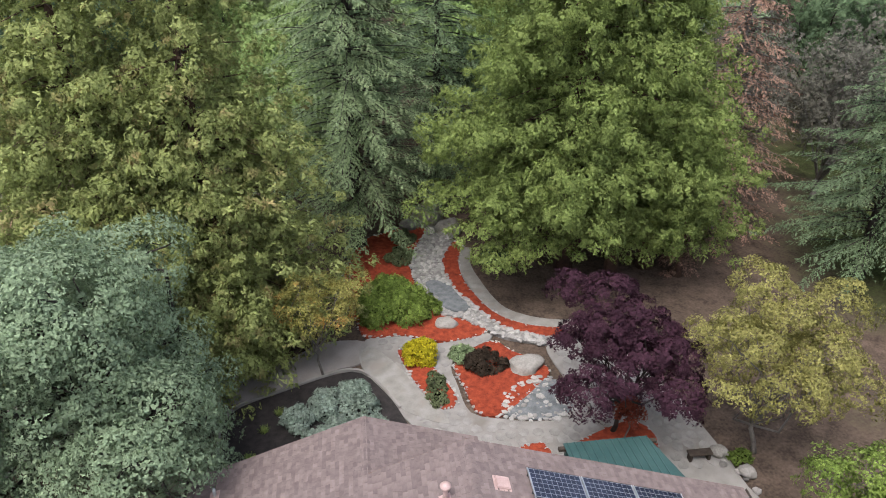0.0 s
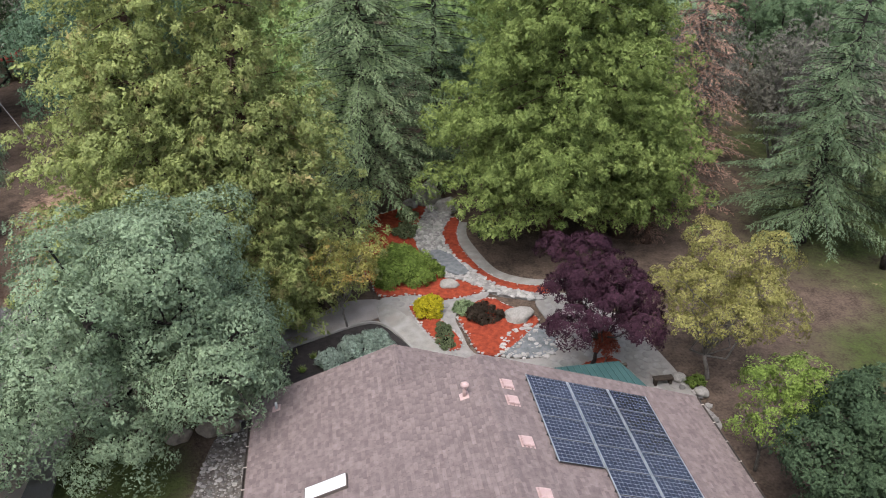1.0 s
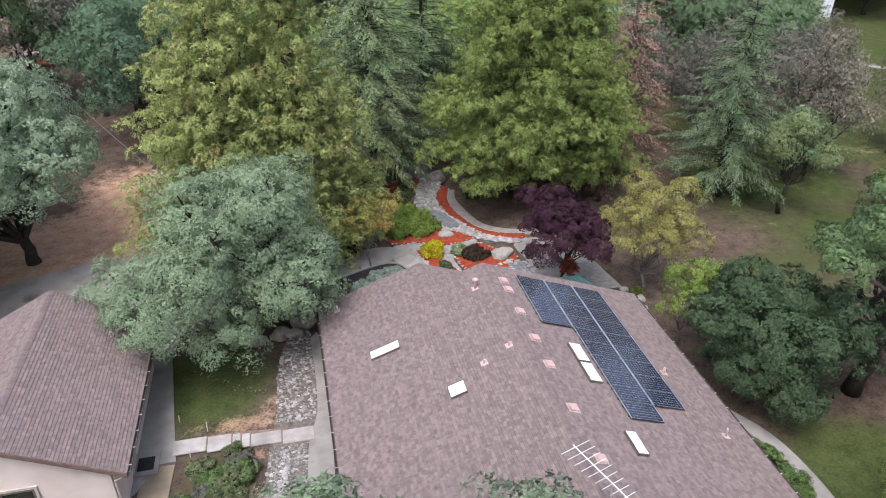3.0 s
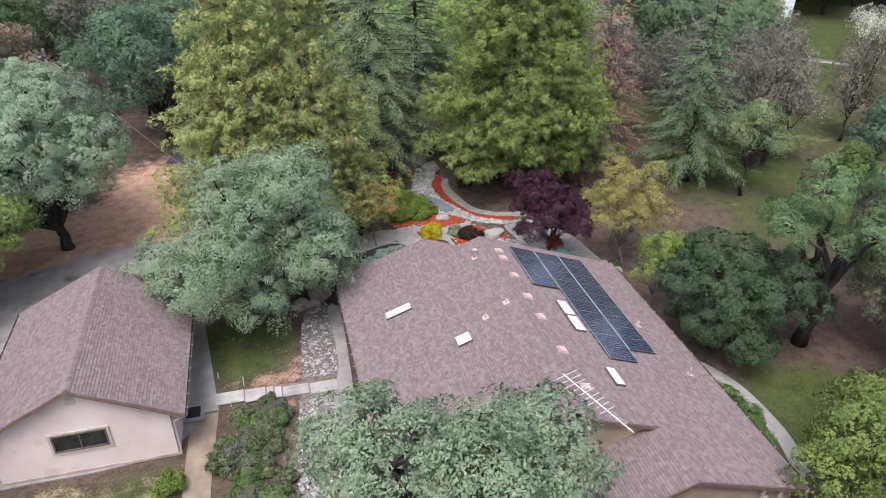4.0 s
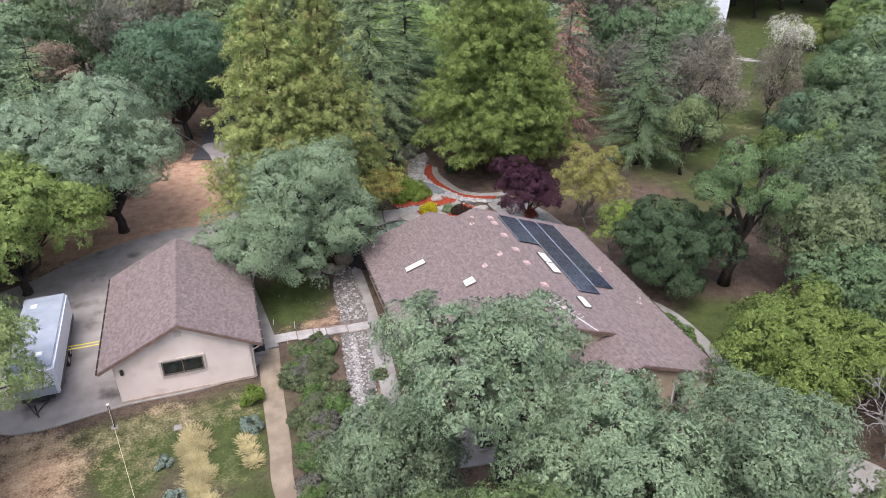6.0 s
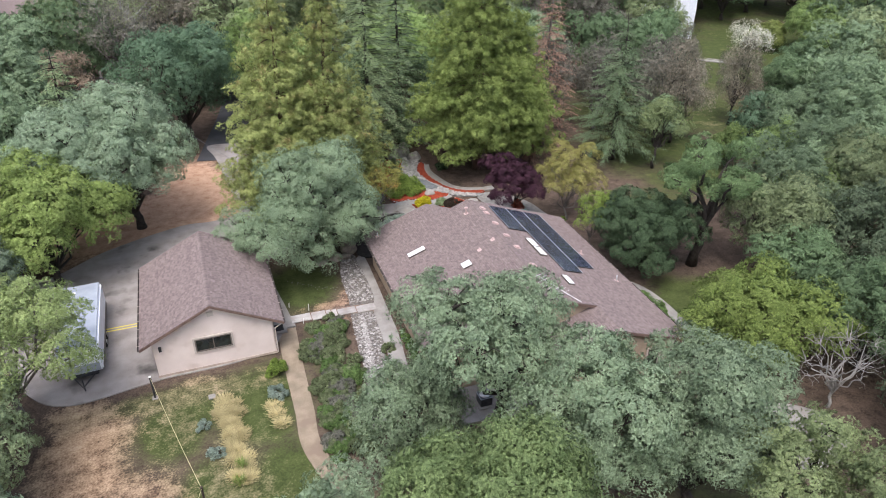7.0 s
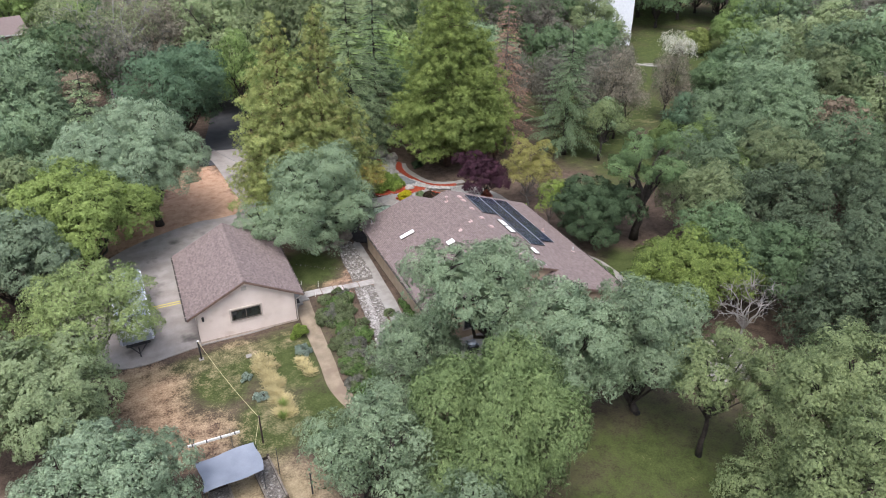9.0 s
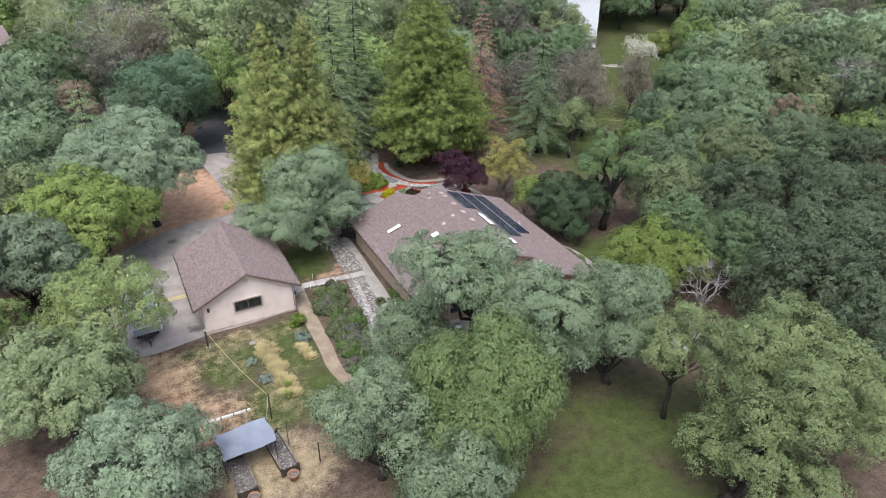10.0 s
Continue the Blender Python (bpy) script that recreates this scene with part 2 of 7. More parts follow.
M_TERRA = mat("terracotta", (0.2, 0.1, 0.06), (0.34, 0.19, 0.125), bump=0.2)
M_PLANTSOIL = mat("gravelly_planter_soil", (0.05, 0.044, 0.04), (0.2, 0.18, 0.16), scale=6, fine=22, bump=0.7)
M_WIRE = mat("pale_cord", (0.4, 0.36, 0.2), (0.55, 0.5, 0.3), bump=0)
M_CABLEGREY = mat("grey_cable", (0.16, 0.16, 0.16), (0.28, 0.28, 0.28), bump=0.1)
M_REDPAINT = mat("red_painted_wood", (0.2, 0.035, 0.025), (0.32, 0.07, 0.05), bump=0.2)
M_FARWALL = mat("white_far_wall", (0.62, 0.64, 0.68), (0.75, 0.77, 0.8), bump=0.1)
M_FARTAN = mat("tan_far_wall", (0.36, 0.3, 0.23), (0.5, 0.43, 0.34), bump=0.1)
M_WOAK = leaf("grey_green_woodland_leaves", (0.117, 0.176, 0.100), (0.233, 0.308, 0.178), cells=9.0, vary=0.28, island=0.2)
M_WDEEP = leaf("deep_green_woodland_leaves", (0.076, 0.127, 0.064), (0.163, 0.230, 0.117), cells=9.0, vary=0.28, island=0.2)
M_WDUSTY = leaf("dusty_olive_woodland_leaves", (0.131, 0.173, 0.087), (0.257, 0.306, 0.158), cells=9.0, vary=0.28, island=0.2)
M_WLIGHT = leaf("bright_green_woodland_leaves", (0.119, 0.189, 0.057), (0.238, 0.317, 0.115), cells=9.0, vary=0.28, island=0.2)
M_WGREY = leaf("grey_twiggy_woodland_leaves", (0.105, 0.105, 0.080), (0.205, 0.194, 0.155), cells=9.0, vary=0.25, island=0.2)
M_GHOST = leaf("pale_yellow_green_needles", (0.185, 0.225, 0.115), (0.36, 0.41, 0.215), cells=7.0, island=0.18)
M_WBROWN = leaf("brownish_twiggy_leaves", (0.15, 0.135, 0.1), (0.275, 0.248, 0.19), cells=7.0)
M_RUST = leaf("brown_dying_leaves", (0.19, 0.145, 0.1), (0.31, 0.245, 0.18), cells=7.0)
M_WCEDAR = leaf("dark_woodland_needles", (0.094, 0.154, 0.088), (0.237, 0.314, 0.165), cells=7.0)
M_WBLUE = leaf("blue_green_woodland_leaves", (0.062, 0.112, 0.068), (0.14, 0.21, 0.125), cells=9.0, vary=0.2, island=0.2)
M_GLADEBUSH = leaf("yellow_green_woodland_leaves", (0.12, 0.16, 0.05), (0.24, 0.28, 0.09), cells=9.0, vary=0.2)
M_HEDGE = leaf("clipped_hedge_leaves", (0.06, 0.115, 0.036), (0.15, 0.225, 0.075))


def ground_material():
    """Leaf litter, grass, bare orange dirt and dry straw, mixed by where each grows (attribute 'cover')."""
    m = bpy.data.materials.new("garden_ground")
    m.use_nodes = True
    n, l = m.node_tree.nodes, m.node_tree.links
    bsdf = n["Principled BSDF"]
    bsdf.inputs["Roughness"].default_value = 0.95
    bsdf.inputs["Specular IOR Level"].default_value = 0.1
    tc = n.new("ShaderNodeTexCoord")
    at = n.new("ShaderNodeAttribute")
    at.attribute_name = "cover"
    sep = n.new("ShaderNodeSeparateColor")
    l.new(at.outputs["Color"], sep.inputs[0])

    def noise_at(scale, detail=5):
        t = n.new("ShaderNodeTexNoise")
        t.inputs["Scale"].default_value, t.inputs["Detail"].default_value = scale, detail
        l.new(tc.outputs["Object"], t.inputs["Vector"])
        return t.outputs[0]

    def ramp(src, a, b, lo=0.35, hi=0.7):
        r = n.new("ShaderNodeValToRGB")
        r.color_ramp.elements[0].position, r.color_ramp.elements[1].position = lo, hi
        r.color_ramp.elements[0].color, r.color_ramp.elements[1].color = (*a, 1), (*b, 1)
        l.new(src, r.inputs[0])
        return r.outputs[0]

    big, mid, fine = noise_at(0.22), noise_at(1.3, 6), noise_at(9.0, 6)
    avg = n.new("ShaderNodeMath")
    avg.operation = "ADD"
    l.new(mid, avg.inputs[0])
    l.new(fine, avg.inputs[1])
    half = n.new("ShaderNodeMath")
    half.operation = "MULTIPLY"
    l.new(avg.outputs[0], half.inputs[0])
    half.inputs[1].default_value = 0.5
    tex = half.outputs[0]
    col = ramp(tex, (0.05, 0.036, 0.027), (0.16, 0.118, 0.09))
    layers = (("Red", ramp(tex, (0.034, 0.047, 0.015), (0.086, 0.104, 0.035))),
              ("Green", ramp(tex, (0.3, 0.17, 0.105), (0.56, 0.385, 0.275))),
              ("Blue", ramp(tex, (0.185, 0.145, 0.085), (0.36, 0.29, 0.19))))
    for ch, c in layers:
        s = n.new("ShaderNodeMath")
        s.operation = "MULTIPLY_ADD"
        l.new(tex, s.inputs[0])
        s.inputs[1].default_value = 1.1
        s.inputs[2].default_value = -0.55
        pat = n.new("ShaderNodeMath")
        pat.operation = "MULTIPLY_ADD"
        l.new(big, pat.inputs[0])
        pat.inputs[1].default_value = 1.0
        pat.inputs[2].default_value = -0.52
        s1 = n.new("ShaderNodeMath")
        l.new(pat.outputs[0], s1.inputs[0])
        l.new(s.outputs[0], s1.inputs[1])
        s2 = n.new("ShaderNodeMath")
        l.new(sep.outputs[ch], s2.inputs[0])
        l.new(s1.outputs[0], s2.inputs[1])
        mr = n.new("ShaderNodeMapRange")
        mr.inputs["From Min"].default_value, mr.inputs["From Max"].default_value = 0.25, 0.75
        l.new(s2.outputs[0], mr.inputs["Value"])
        mx = n.new("ShaderNodeMix")
        mx.data_type = "RGBA"
        l.new(mr.outputs[0], mx.inputs[0])
        l.new(col, mx.inputs[6])
        l.new(c, mx.inputs[7])
        col = mx.outputs[2]
    l.new(col, bsdf.inputs["Base Color"])
    bp = n.new("ShaderNodeBump")
    bp.inputs["Strength"].default_value, bp.inputs["Distance"].default_value = 0.7, 0.06
    l.new(fine, bp.inputs["Height"])
    l.new(bp.outputs[0], bsdf.inputs["Normal"])
    return m


M_GROUND = ground_material()


# ------------------------------------------------------------------ mesh helpers
def mesh_of(name, verts, faces, material, smooth=False):
    me = bpy.data.meshes.new(name)
    me.from_pydata([tuple(v) for v in verts], [], faces)
    me.materials.append(material)
    if smooth:
        me.polygons.foreach_set("use_smooth", [True] * len(me.polygons))
    me.update()
    return me


def quads_mesh(name, verts, material, normals=None, k=4):
    """A mesh of loose faces of k corners from an (N*k, 3) array, shaded along one direction a face if normals are given."""
    n = len(verts) // k
    me = bpy.data.meshes.new(name)
    me.vertices.add(n * k)
    me.vertices.foreach_set("co", np.ascontiguousarray(verts, dtype=np.float32).ravel())
    me.loops.add(n * k)
    me.loops.foreach_set("vertex_index", np.arange(n * k, dtype=np.int32))
    me.polygons.add(n)
    me.polygons.foreach_set("loop_start", np.arange(0, n * k, k, dtype=np.int32))
    me.materials.append(material)
    me.update(calc_edges=True)
    if normals is not None:
        nr = normals / (np.linalg.norm(normals, axis=1, keepdims=True) + 1e-9)
        me.polygons.foreach_set("use_smooth", np.ones(n, dtype=bool))
        at = me.attributes.new("custom_normal", "FLOAT_VECTOR", "POINT")
        at.data.foreach_set("vector", np.ascontiguousarray(np.repeat(nr, k, 0), dtype=np.float32).ravel())
        me.update()
    return me


class Geo:
    """Collects vertices and faces."""

    def __init__(self):
        self.v, self.f = [], []

    def add(self, verts, faces):
        k = len(self.v)
        self.v += [tuple(p) for p in verts]
        self.f += [tuple(i + k for i in f) for f in faces]
        return self

    def box(self, x0, y0, z0, x1, y1, z1, m=None, bevel=0.0):
        b = bevel
        if b:
            bm = bmesh.new()
            bmesh.ops.create_cube(bm, size=1)
            bmesh.ops.scale(bm, vec=(x1 - x0, y1 - y0, z1 - z0), verts=bm.verts)
            bmesh.ops.translate(bm, vec=((x0 + x1) / 2, (y0 + y1) / 2, (z0 + z1) / 2), verts=bm.verts)
            bmesh.ops.bevel(bm, geom=bm.edges[:], offset=b, segments=2, affect="EDGES")
            vs = [v.co.copy() for v in bm.verts]
            bm.verts.index_update()
            fs = [tuple(v.index for v in f.verts) for f in bm.faces]
            bm.free()
        else:
            vs = [Vector((x, y, z)) for z in (z0, z1) for x, y in ((x0, y0), (x1, y0), (x1, y1), (x0, y1))]
            fs = [(3, 2, 1, 0), (4, 5, 6, 7), (0, 1, 5, 4), (1, 2, 6, 5), (2, 3, 7, 6), (3, 0, 4, 7)]
        if m is not None:
            vs = [m @ v for v in vs]
        return self.add(vs, fs)

    def tube(self, pts, radii, sides=7, cap=True):
        pts = [Vector(p) for p in pts]
        rings = []
        for i, p in enumerate(pts):
            d = (pts[min(i + 1, len(pts) - 1)] - pts[max(i - 1, 0)]).normalized()
            u = d.orthogonal().normalized() if abs(d.z) > 0.95 else Vector((0, 0, 1)).cross(d).normalized()
            w = d.cross(u)
            r = radii[i] if isinstance(radii, (list, tuple, np.ndarray)) else radii
            r = float(r)
            rings.append([p + r * (math.cos(a) * u + math.sin(a) * w) for a in (2 * math.pi * k / sides for k in range(sides))])
        vs = [v for ring in rings for v in ring]
        fs = []
        for i in range(len(rings) - 1):
            for k in range(sides):
                a, b = i * sides + k, i * sides + (k + 1) % sides
                fs.append((a, b, b + sides, a + sides))
        if cap:
            fs.append(tuple(range(sides))[::-1])
            fs.append(tuple((len(rings) - 1) * sides + k for k in range(sides)))
        return self.add(vs, fs)

    def prism(self, outline, z0, z1):
        n = len(outline)
        vs = [(x, y, z0) for x, y in outline] + [(x, y, z1) for x, y in outline]
        fs = [tuple(range(n))[::-1], tuple(range(n, 2 * n))]
        fs += [(i, (i + 1) % n, (i + 1) % n + n, i + n) for i in range(n)]
        return self.add(vs, fs)

    def mesh(self, name, material, smooth=False):
        return mesh_of(name, self.v, self.f, material, smooth)


def part(name, geo, material, parent, label="", smooth=False, kind=""):
    me = geo.mesh(name, material, smooth) if isinstance(geo, Geo) else geo
    ob = new(name, me)
    ob.parent = parent
    return tagged(ob, label, kind=kind)


def thing(name, label, category, x=0, y=0, z=0, rz=0, group="", kind=""):
    ob = new(name)
    ob.matrix_basis = pose(x, y, z, 0, 0, rz)
    return tagged(ob, label, category, group, kind)


def solo(name, geo, material, label, category, group="", kind="", smooth=False, m=None):
    me = geo.mesh(name, material, smooth) if isinstance(geo, Geo) else geo
    ob = new(name, me)
    if m is not None:
        ob.matrix_basis = m
    return tagged(ob, label, category, group, kind)


def smooth_line(pts, step=0.35, closed=True):
    """A rounded line through the given plan points."""
    P = [np.array(p, float) for p in pts]
    n = len(P)
    out = []
    for i in range(n if closed else n - 1):
        if closed:
            a, b, c, d = P[i - 1], P[i], P[(i + 1) % n], P[(i + 2) % n]
        else:
            a, b, c, d = P[max(i - 1, 0)], P[i], P[i + 1], P[min(i + 2, n - 1)]
        k = max(2, int(np.linalg.norm(c - b) / step))
        for j in range(k):
            t = j / k
            out.append(0.5 * (2 * b + (c - a) * t + (2 * a - 5 * b + 4 * c - d) * t * t + (3 * b - a - 3 * c + d) * t ** 3))
    if not closed:
        out.append(P[-1])
    return [tuple(p) for p in out]


def ribbon(pts, width, step=0.35):
    """The outline of a path of that width along a line."""
    L = [np.array(p) for p in smooth_line(pts, step, closed=False)]
    left, right = [], []
    for i, p in enumerate(L):
        d = L[min(i + 1, len(L) - 1)] - L[max(i - 1, 0)]
        d = d / (np.linalg.norm(d) + 1e-9)
        nrm = np.array((-d[1], d[0]))
        w = width[0] + (width[1] - width[0]) * i / (len(L) - 1) if isinstance(width, (list, tuple)) else width
        left.append(tuple(p + nrm * w / 2))
        right.append(tuple(p - nrm * w / 2))
    return right + left[::-1]


def slab(name, outline, top, material, label, category, depth=0.12):
    """A piece of ground cover: a thin slab with a real edge."""
    area = sum(a[0] * b[1] - b[0] * a[1] for a, b in zip(outline, outline[1:] + outline[:1]))
    if area < 0:
        outline = outline[::-1]
    return solo(name, Geo().prism(outline, top - depth, top), material, label, category, kind="structure")


def inside(outline, x, y):
    hit = False
    for (x0, y0), (x1, y1) in zip(outline, outline[1:] + outline[:1]):
        if (y0 > y) != (y1 > y) and x < (x1 - x0) * (y - y0) / (y1 - y0) + x0:
            hit = not hit
    return hit


ROCKS = []
_r = random.Random(5)
for _k in range(6):
    _bm = bmesh.new()
    bmesh.ops.create_icosphere(_bm, subdivisions=1, radius=1)
    for _v in _bm.verts:
        _v.co *= 0.75 + 0.45 * _r.random()
    _bm.verts.index_update()
    ROCKS.append((np.array([v.co[:] for v in _bm.verts]), [tuple(v.index for v in f.verts) for f in _bm.faces]))
    _bm.free()


def stones(name, spots, material, label, category, rng, flat=0.6):
    """Many loose stones in one mesh; spots are x, y, z, size."""
    vs, fs, k = [], [], 0
    for x, y, z, s in spots:
        v, f = ROCKS[rng.randrange(6)]
        a = rng.random() * 6.283
        c, q = math.cos(a), math.sin(a)
        sx, sy, sz = s * rng.uniform(0.8, 1.3), s * rng.uniform(0.7, 1.1), s * flat * rng.uniform(0.7, 1.1)
        w = np.stack([(v[:, 0] * c - v[:, 1] * q) * sx + x, (v[:, 0] * q + v[:, 1] * c) * sy + y, v[:, 2] * sz + z + sz * 0.35], 1)
        vs.append(w)
        fs += [tuple(i + k for i in t) for t in f]
        k += len(v)
    return solo(name, mesh_of(name, np.concatenate(vs), fs, material), material, label, category, kind="stuff")


def scatter(outline, count, rng, smin, smax, z=0.02):
    xs, ys = [p[0] for p in outline], [p[1] for p in outline]
    got = []
    while len(got) < count:
        x, y = rng.uniform(min(xs), max(xs)), rng.uniform(min(ys), max(ys))
        if inside(outline, x, y):
            got.append((x, y, z, smin + (smax - smin) * rng.random() ** 2.5))
    return got


def along(outline, gap, rng, smin, smax, z=0.03, closed=True, wobble=0.08):
    got = []
    pts = outline + (outline[:1] if closed else [])
    for (x0, y0), (x1, y1) in zip(pts, pts[1:]):
        k = max(1, round(math.hypot(x1 - x0, y1 - y0) / gap))
        for j in range(k):
            t = (j + rng.random()) / k
            got.append((x0 + (x1 - x0) * t + rng.uniform(-wobble, wobble), y0 + (y1 - y0) * t + rng.uniform(-wobble, wobble), z, rng.uniform(smin, smax)))
    return got


def boulder(x, y, sx, sy, sz, seed, material, label):
    bm = bmesh.new()
    bmesh.ops.create_icosphere(bm, subdivisions=3, radius=1)
    for v in bm.verts:
        d = 1 + 0.35 * noise.noise(v.co * 1.1 + Vector((seed * 7.3, 0, 0))) + 0.12 * noise.noise(v.co * 3 + Vector((seed, 3, 0)))
        v.co *= d
        v.co.x *= sx
        v.co.y *= sy
        v.co.z = max(v.co.z, -0.45) * sz
    me = bpy.data.meshes.new("boulder")
    bm.to_mesh(me)
    bm.free()
    me.materials.append(material)
    me.polygons.foreach_set("use_smooth", [True] * len(me.polygons))
    ob = new("boulder", me)
    ob.location = (x, y, 0.4 * sz)
    return tagged(ob, label, "boulder", "boulders round the house")


# ------------------------------------------------------------------ plants
def blades(rng, centres, normals, size, aspect=0.6, spread=0.35, fold=0.2, along_dir=None, wild=0.5):
    """Leaf sprays: one pointed blade a centre, facing roughly along its normal, its length along along_dir if given."""
    n = len(centres)
    nr = normals / (np.linalg.norm(normals, axis=1, keepdims=True) + 1e-9) + rng.normal(0, spread, (n, 3))
    nr /= np.linalg.norm(nr, axis=1, keepdims=True) + 1e-9
    way = rng.normal(0, 1, (n, 3)) if along_dir is None else along_dir + rng.normal(0, wild, (n, 3))
    b = np.cross(nr, way)
    b /= np.linalg.norm(b, axis=1, keepdims=True) + 1e-9
    t = np.cross(b, nr)
    s = (size * rng.uniform(0.6, 1.4, n))[:, None]
    v = np.empty((n, 3, 3))
    v[:, 0] = centres - t * s * 0.85 - b * s * aspect * 0.85
    v[:, 2] = centres + t * s * 0.2 + b * s * aspect * 1.15 - nr * s * fold
    v[:, 1] = centres + t * s * 1.05 - b * s * aspect * 0.45 - nr * s * fold
    return v.reshape(-1, 3)


def clump_points(rng, centres, radii, per, squash=0.8, up=0.25, out=None, inner=0.55):
    """Points near the skin of clumps and their outward directions; out: the way each clump faces."""
    n = len(centres)
    d = rng.normal(0, 1, (n, per, 3))
    d /= np.linalg.norm(d, axis=2, keepdims=True)
    d[:, :, 2] += up
    if out is not None:
        d += out[:, None] * 0.75
    d /= np.linalg.norm(d, axis=2, keepdims=True) + 1e-9
    r = radii[:, None, None] * rng.uniform(inner, 1.0, (n, per, 1))
    off = d * r
    off[:, :, 2] *= squash
    return (centres[:, None] + off).reshape(-1, 3), d.reshape(-1, 3)


def limb_path(rng, a, b, bend=0.12, k=4):
    a, b = np.array(a, float), np.array(b, float)
    ln = np.linalg.norm(b - a)
    out = [a]
    for i in range(1, k):
        out.append(a + (b - a) * i / k + rng.normal(0, bend * ln / k, 3) + np.array((0, 0, 0.1 * ln * math.sin(math.pi * i / k))))
    out.append(b)
    return out


def oak_meshes(seed, height, radius, material, bark, leaf_size=0.1, density=1.0, low=0.3, lean=0.0, trunk=0.28, forks=4, gap=0.0, droop=0.0, puff=0.6, rough=0.5, domes=17, bough=1.0, coarse=False, aspect=0.6, core=1.0, fill=1.0, limbs=0, under=1.45):
    """Trunk with limbs, and a crown of leafy puffs set over rounded boughs, for a broad-leaved tree."""
    rng = np.random.default_rng(seed)
    cz = height * (low + 1) / 2
    hz = height * (1 - low) / 2
    up = np.array((0, 0, 1.0))
    # rounded boughs spread over an uneven dome
    i = np.arange(domes) + 0.5
    zz = 1 - under * i / domes + rng.normal(0, 0.1, domes)
    az = i * 2.39996 + rng.normal(0, 0.35, domes)
    flat = np.sqrt(np.maximum(0.01, 1 - zz ** 2))
    bd = np.stack([flat * np.cos(az), flat * np.sin(az), zz], 1)
    wob = np.array([noise.noise(Vector((x[0] * 1.6 + seed * 3.1, x[1] * 1.6, x[2] * 1.6))) for x in bd])
    big = radius * rng.uniform(0.24, 0.44, domes) * (17 / domes) ** 0.4 * bough
    tall = big * np.clip(0.55 + 0.45 * hz / radius, 0.6, 1.0)
    reach = rng.uniform(0.5, 0.8, domes) * (1 + rough * wob)
    bc = bd * reach[:, None] * np.array((radius, radius, hz)) + np.array((lean, 0, cz))
    bc[:, 2] = np.clip(bc[:, 2], tall * 0.75, height - tall * 0.95)
    # leafy puffs over each bough, none buried in a neighbour
    C_, R_, D_, W_ = [], [], [], []
    for k in range(domes):
        n = max(7, int(3.0 * fill * big[k] * (big[k] + tall[k]) / (puff * puff)))
        j = np.arange(n) + 0.5
        z = 1 - 1.42 * j / n
        a = j * 2.39996 + rng.uniform(0, 6.28)
        d = np.stack([np.sqrt(1 - z ** 2) * np.cos(a), np.sqrt(1 - z ** 2) * np.sin(a), z], 1) + rng.normal(0, 0.2, (n, 3))
        d /= np.linalg.norm(d, axis=1, keepdims=True)
        ax = np.array((big[k], big[k], tall[k]))
        c = bc[k] + d * ax * rng.uniform(0.7, 1.12, (n, 1))
        free = np.ones(n, bool)
        for q in range(domes):
            if q != k:
                free &= np.linalg.norm((c - bc[q]) / np.array((big[q], big[q], tall[q])), axis=1) > 0.8
        if gap:
            free &= rng.random(n) > gap
        C_.append(c[free])
        D_.append(d[free])
        W_.append(np.full(free.sum(), k))
        R_.append(puff * rng.uniform(0.45, 1.25, free.sum()))
    c, rad, d, which = np.concatenate(C_), np.concatenate(R_), np.concatenate(D_), np.concatenate(W_)
    per = max(8, int((46 if coarse else 88) * density))
    count = np.maximum(5, (per * (rad / puff) ** 1.7).astype(int))
    own = np.repeat(np.arange(len(c)), count)
    ld = rng.normal(0, 1, (len(own), 3))
    ld /= np.linalg.norm(ld, axis=1, keepdims=True)
    ld += d[own] * 0.5 + up * 0.45
    ld /= np.linalg.norm(ld, axis=1, keepdims=True)
    form = rng.uniform(0.72, 1.3, (len(c), 3)) * np.array((1, 1, 0.85))
    pts = c[own] + ld * (rad[own] * rng.uniform(0.55, 1.12, len(own)) ** 0.6)[:, None] * form[own]
    way = ld * 0.8 + d[own] * 0.4
    if droop:
        pts[:, 2] -= droop * rng.random(len(pts)) ** 2
        way = way * 0.4 - up * 1.3
    nrm = ld * 0.5 + d[own] * 0.65 + up * 0.12
    leaves = blades(rng, pts, nrm, leaf_size * 1.2, aspect if not droop else 0.42, 0.45, 0.25, way, 0.7)
    facing = nrm + rng.normal(0, 0.15 if coarse else 0.2, nrm.shape)
    # larger shaded leaves close the heart of each bough
    nc = int((26 if coarse else 60) * core)
    if nc:
        kd = rng.normal(0, 1, (domes * nc, 3))
        kd /= np.linalg.norm(kd, axis=1, keepdims=True)
        kk = np.repeat(np.arange(domes), nc)
        kp = bc[kk] + kd * np.stack([big, big, tall], 1)[kk] * rng.uniform(0.35, 0.68, (len(kk), 1))
        leaves = np.concatenate([leaves, blades(rng, kp, kd, big[kk] * 0.19, 0.8, 0.4, 0.1)])
        facing = np.concatenate([facing, kd - up * 0.2])
    leaves[:, 2] = np.maximum(leaves[:, 2], 0.05)
    g = Geo()
    fork = np.array((lean * 0.12 + rng.normal(0, 0.15), rng.normal(0, 0.15), height * low * 0.75 + 0.4))
    g.tube(limb_path(rng, (0, 0, -0.1), fork, 0.12, 4), [trunk * 1.4, trunk * 1.08, trunk, trunk * 0.95, trunk * 0.88], 6 if coarse else 9)
    order = rng.permutation(domes)
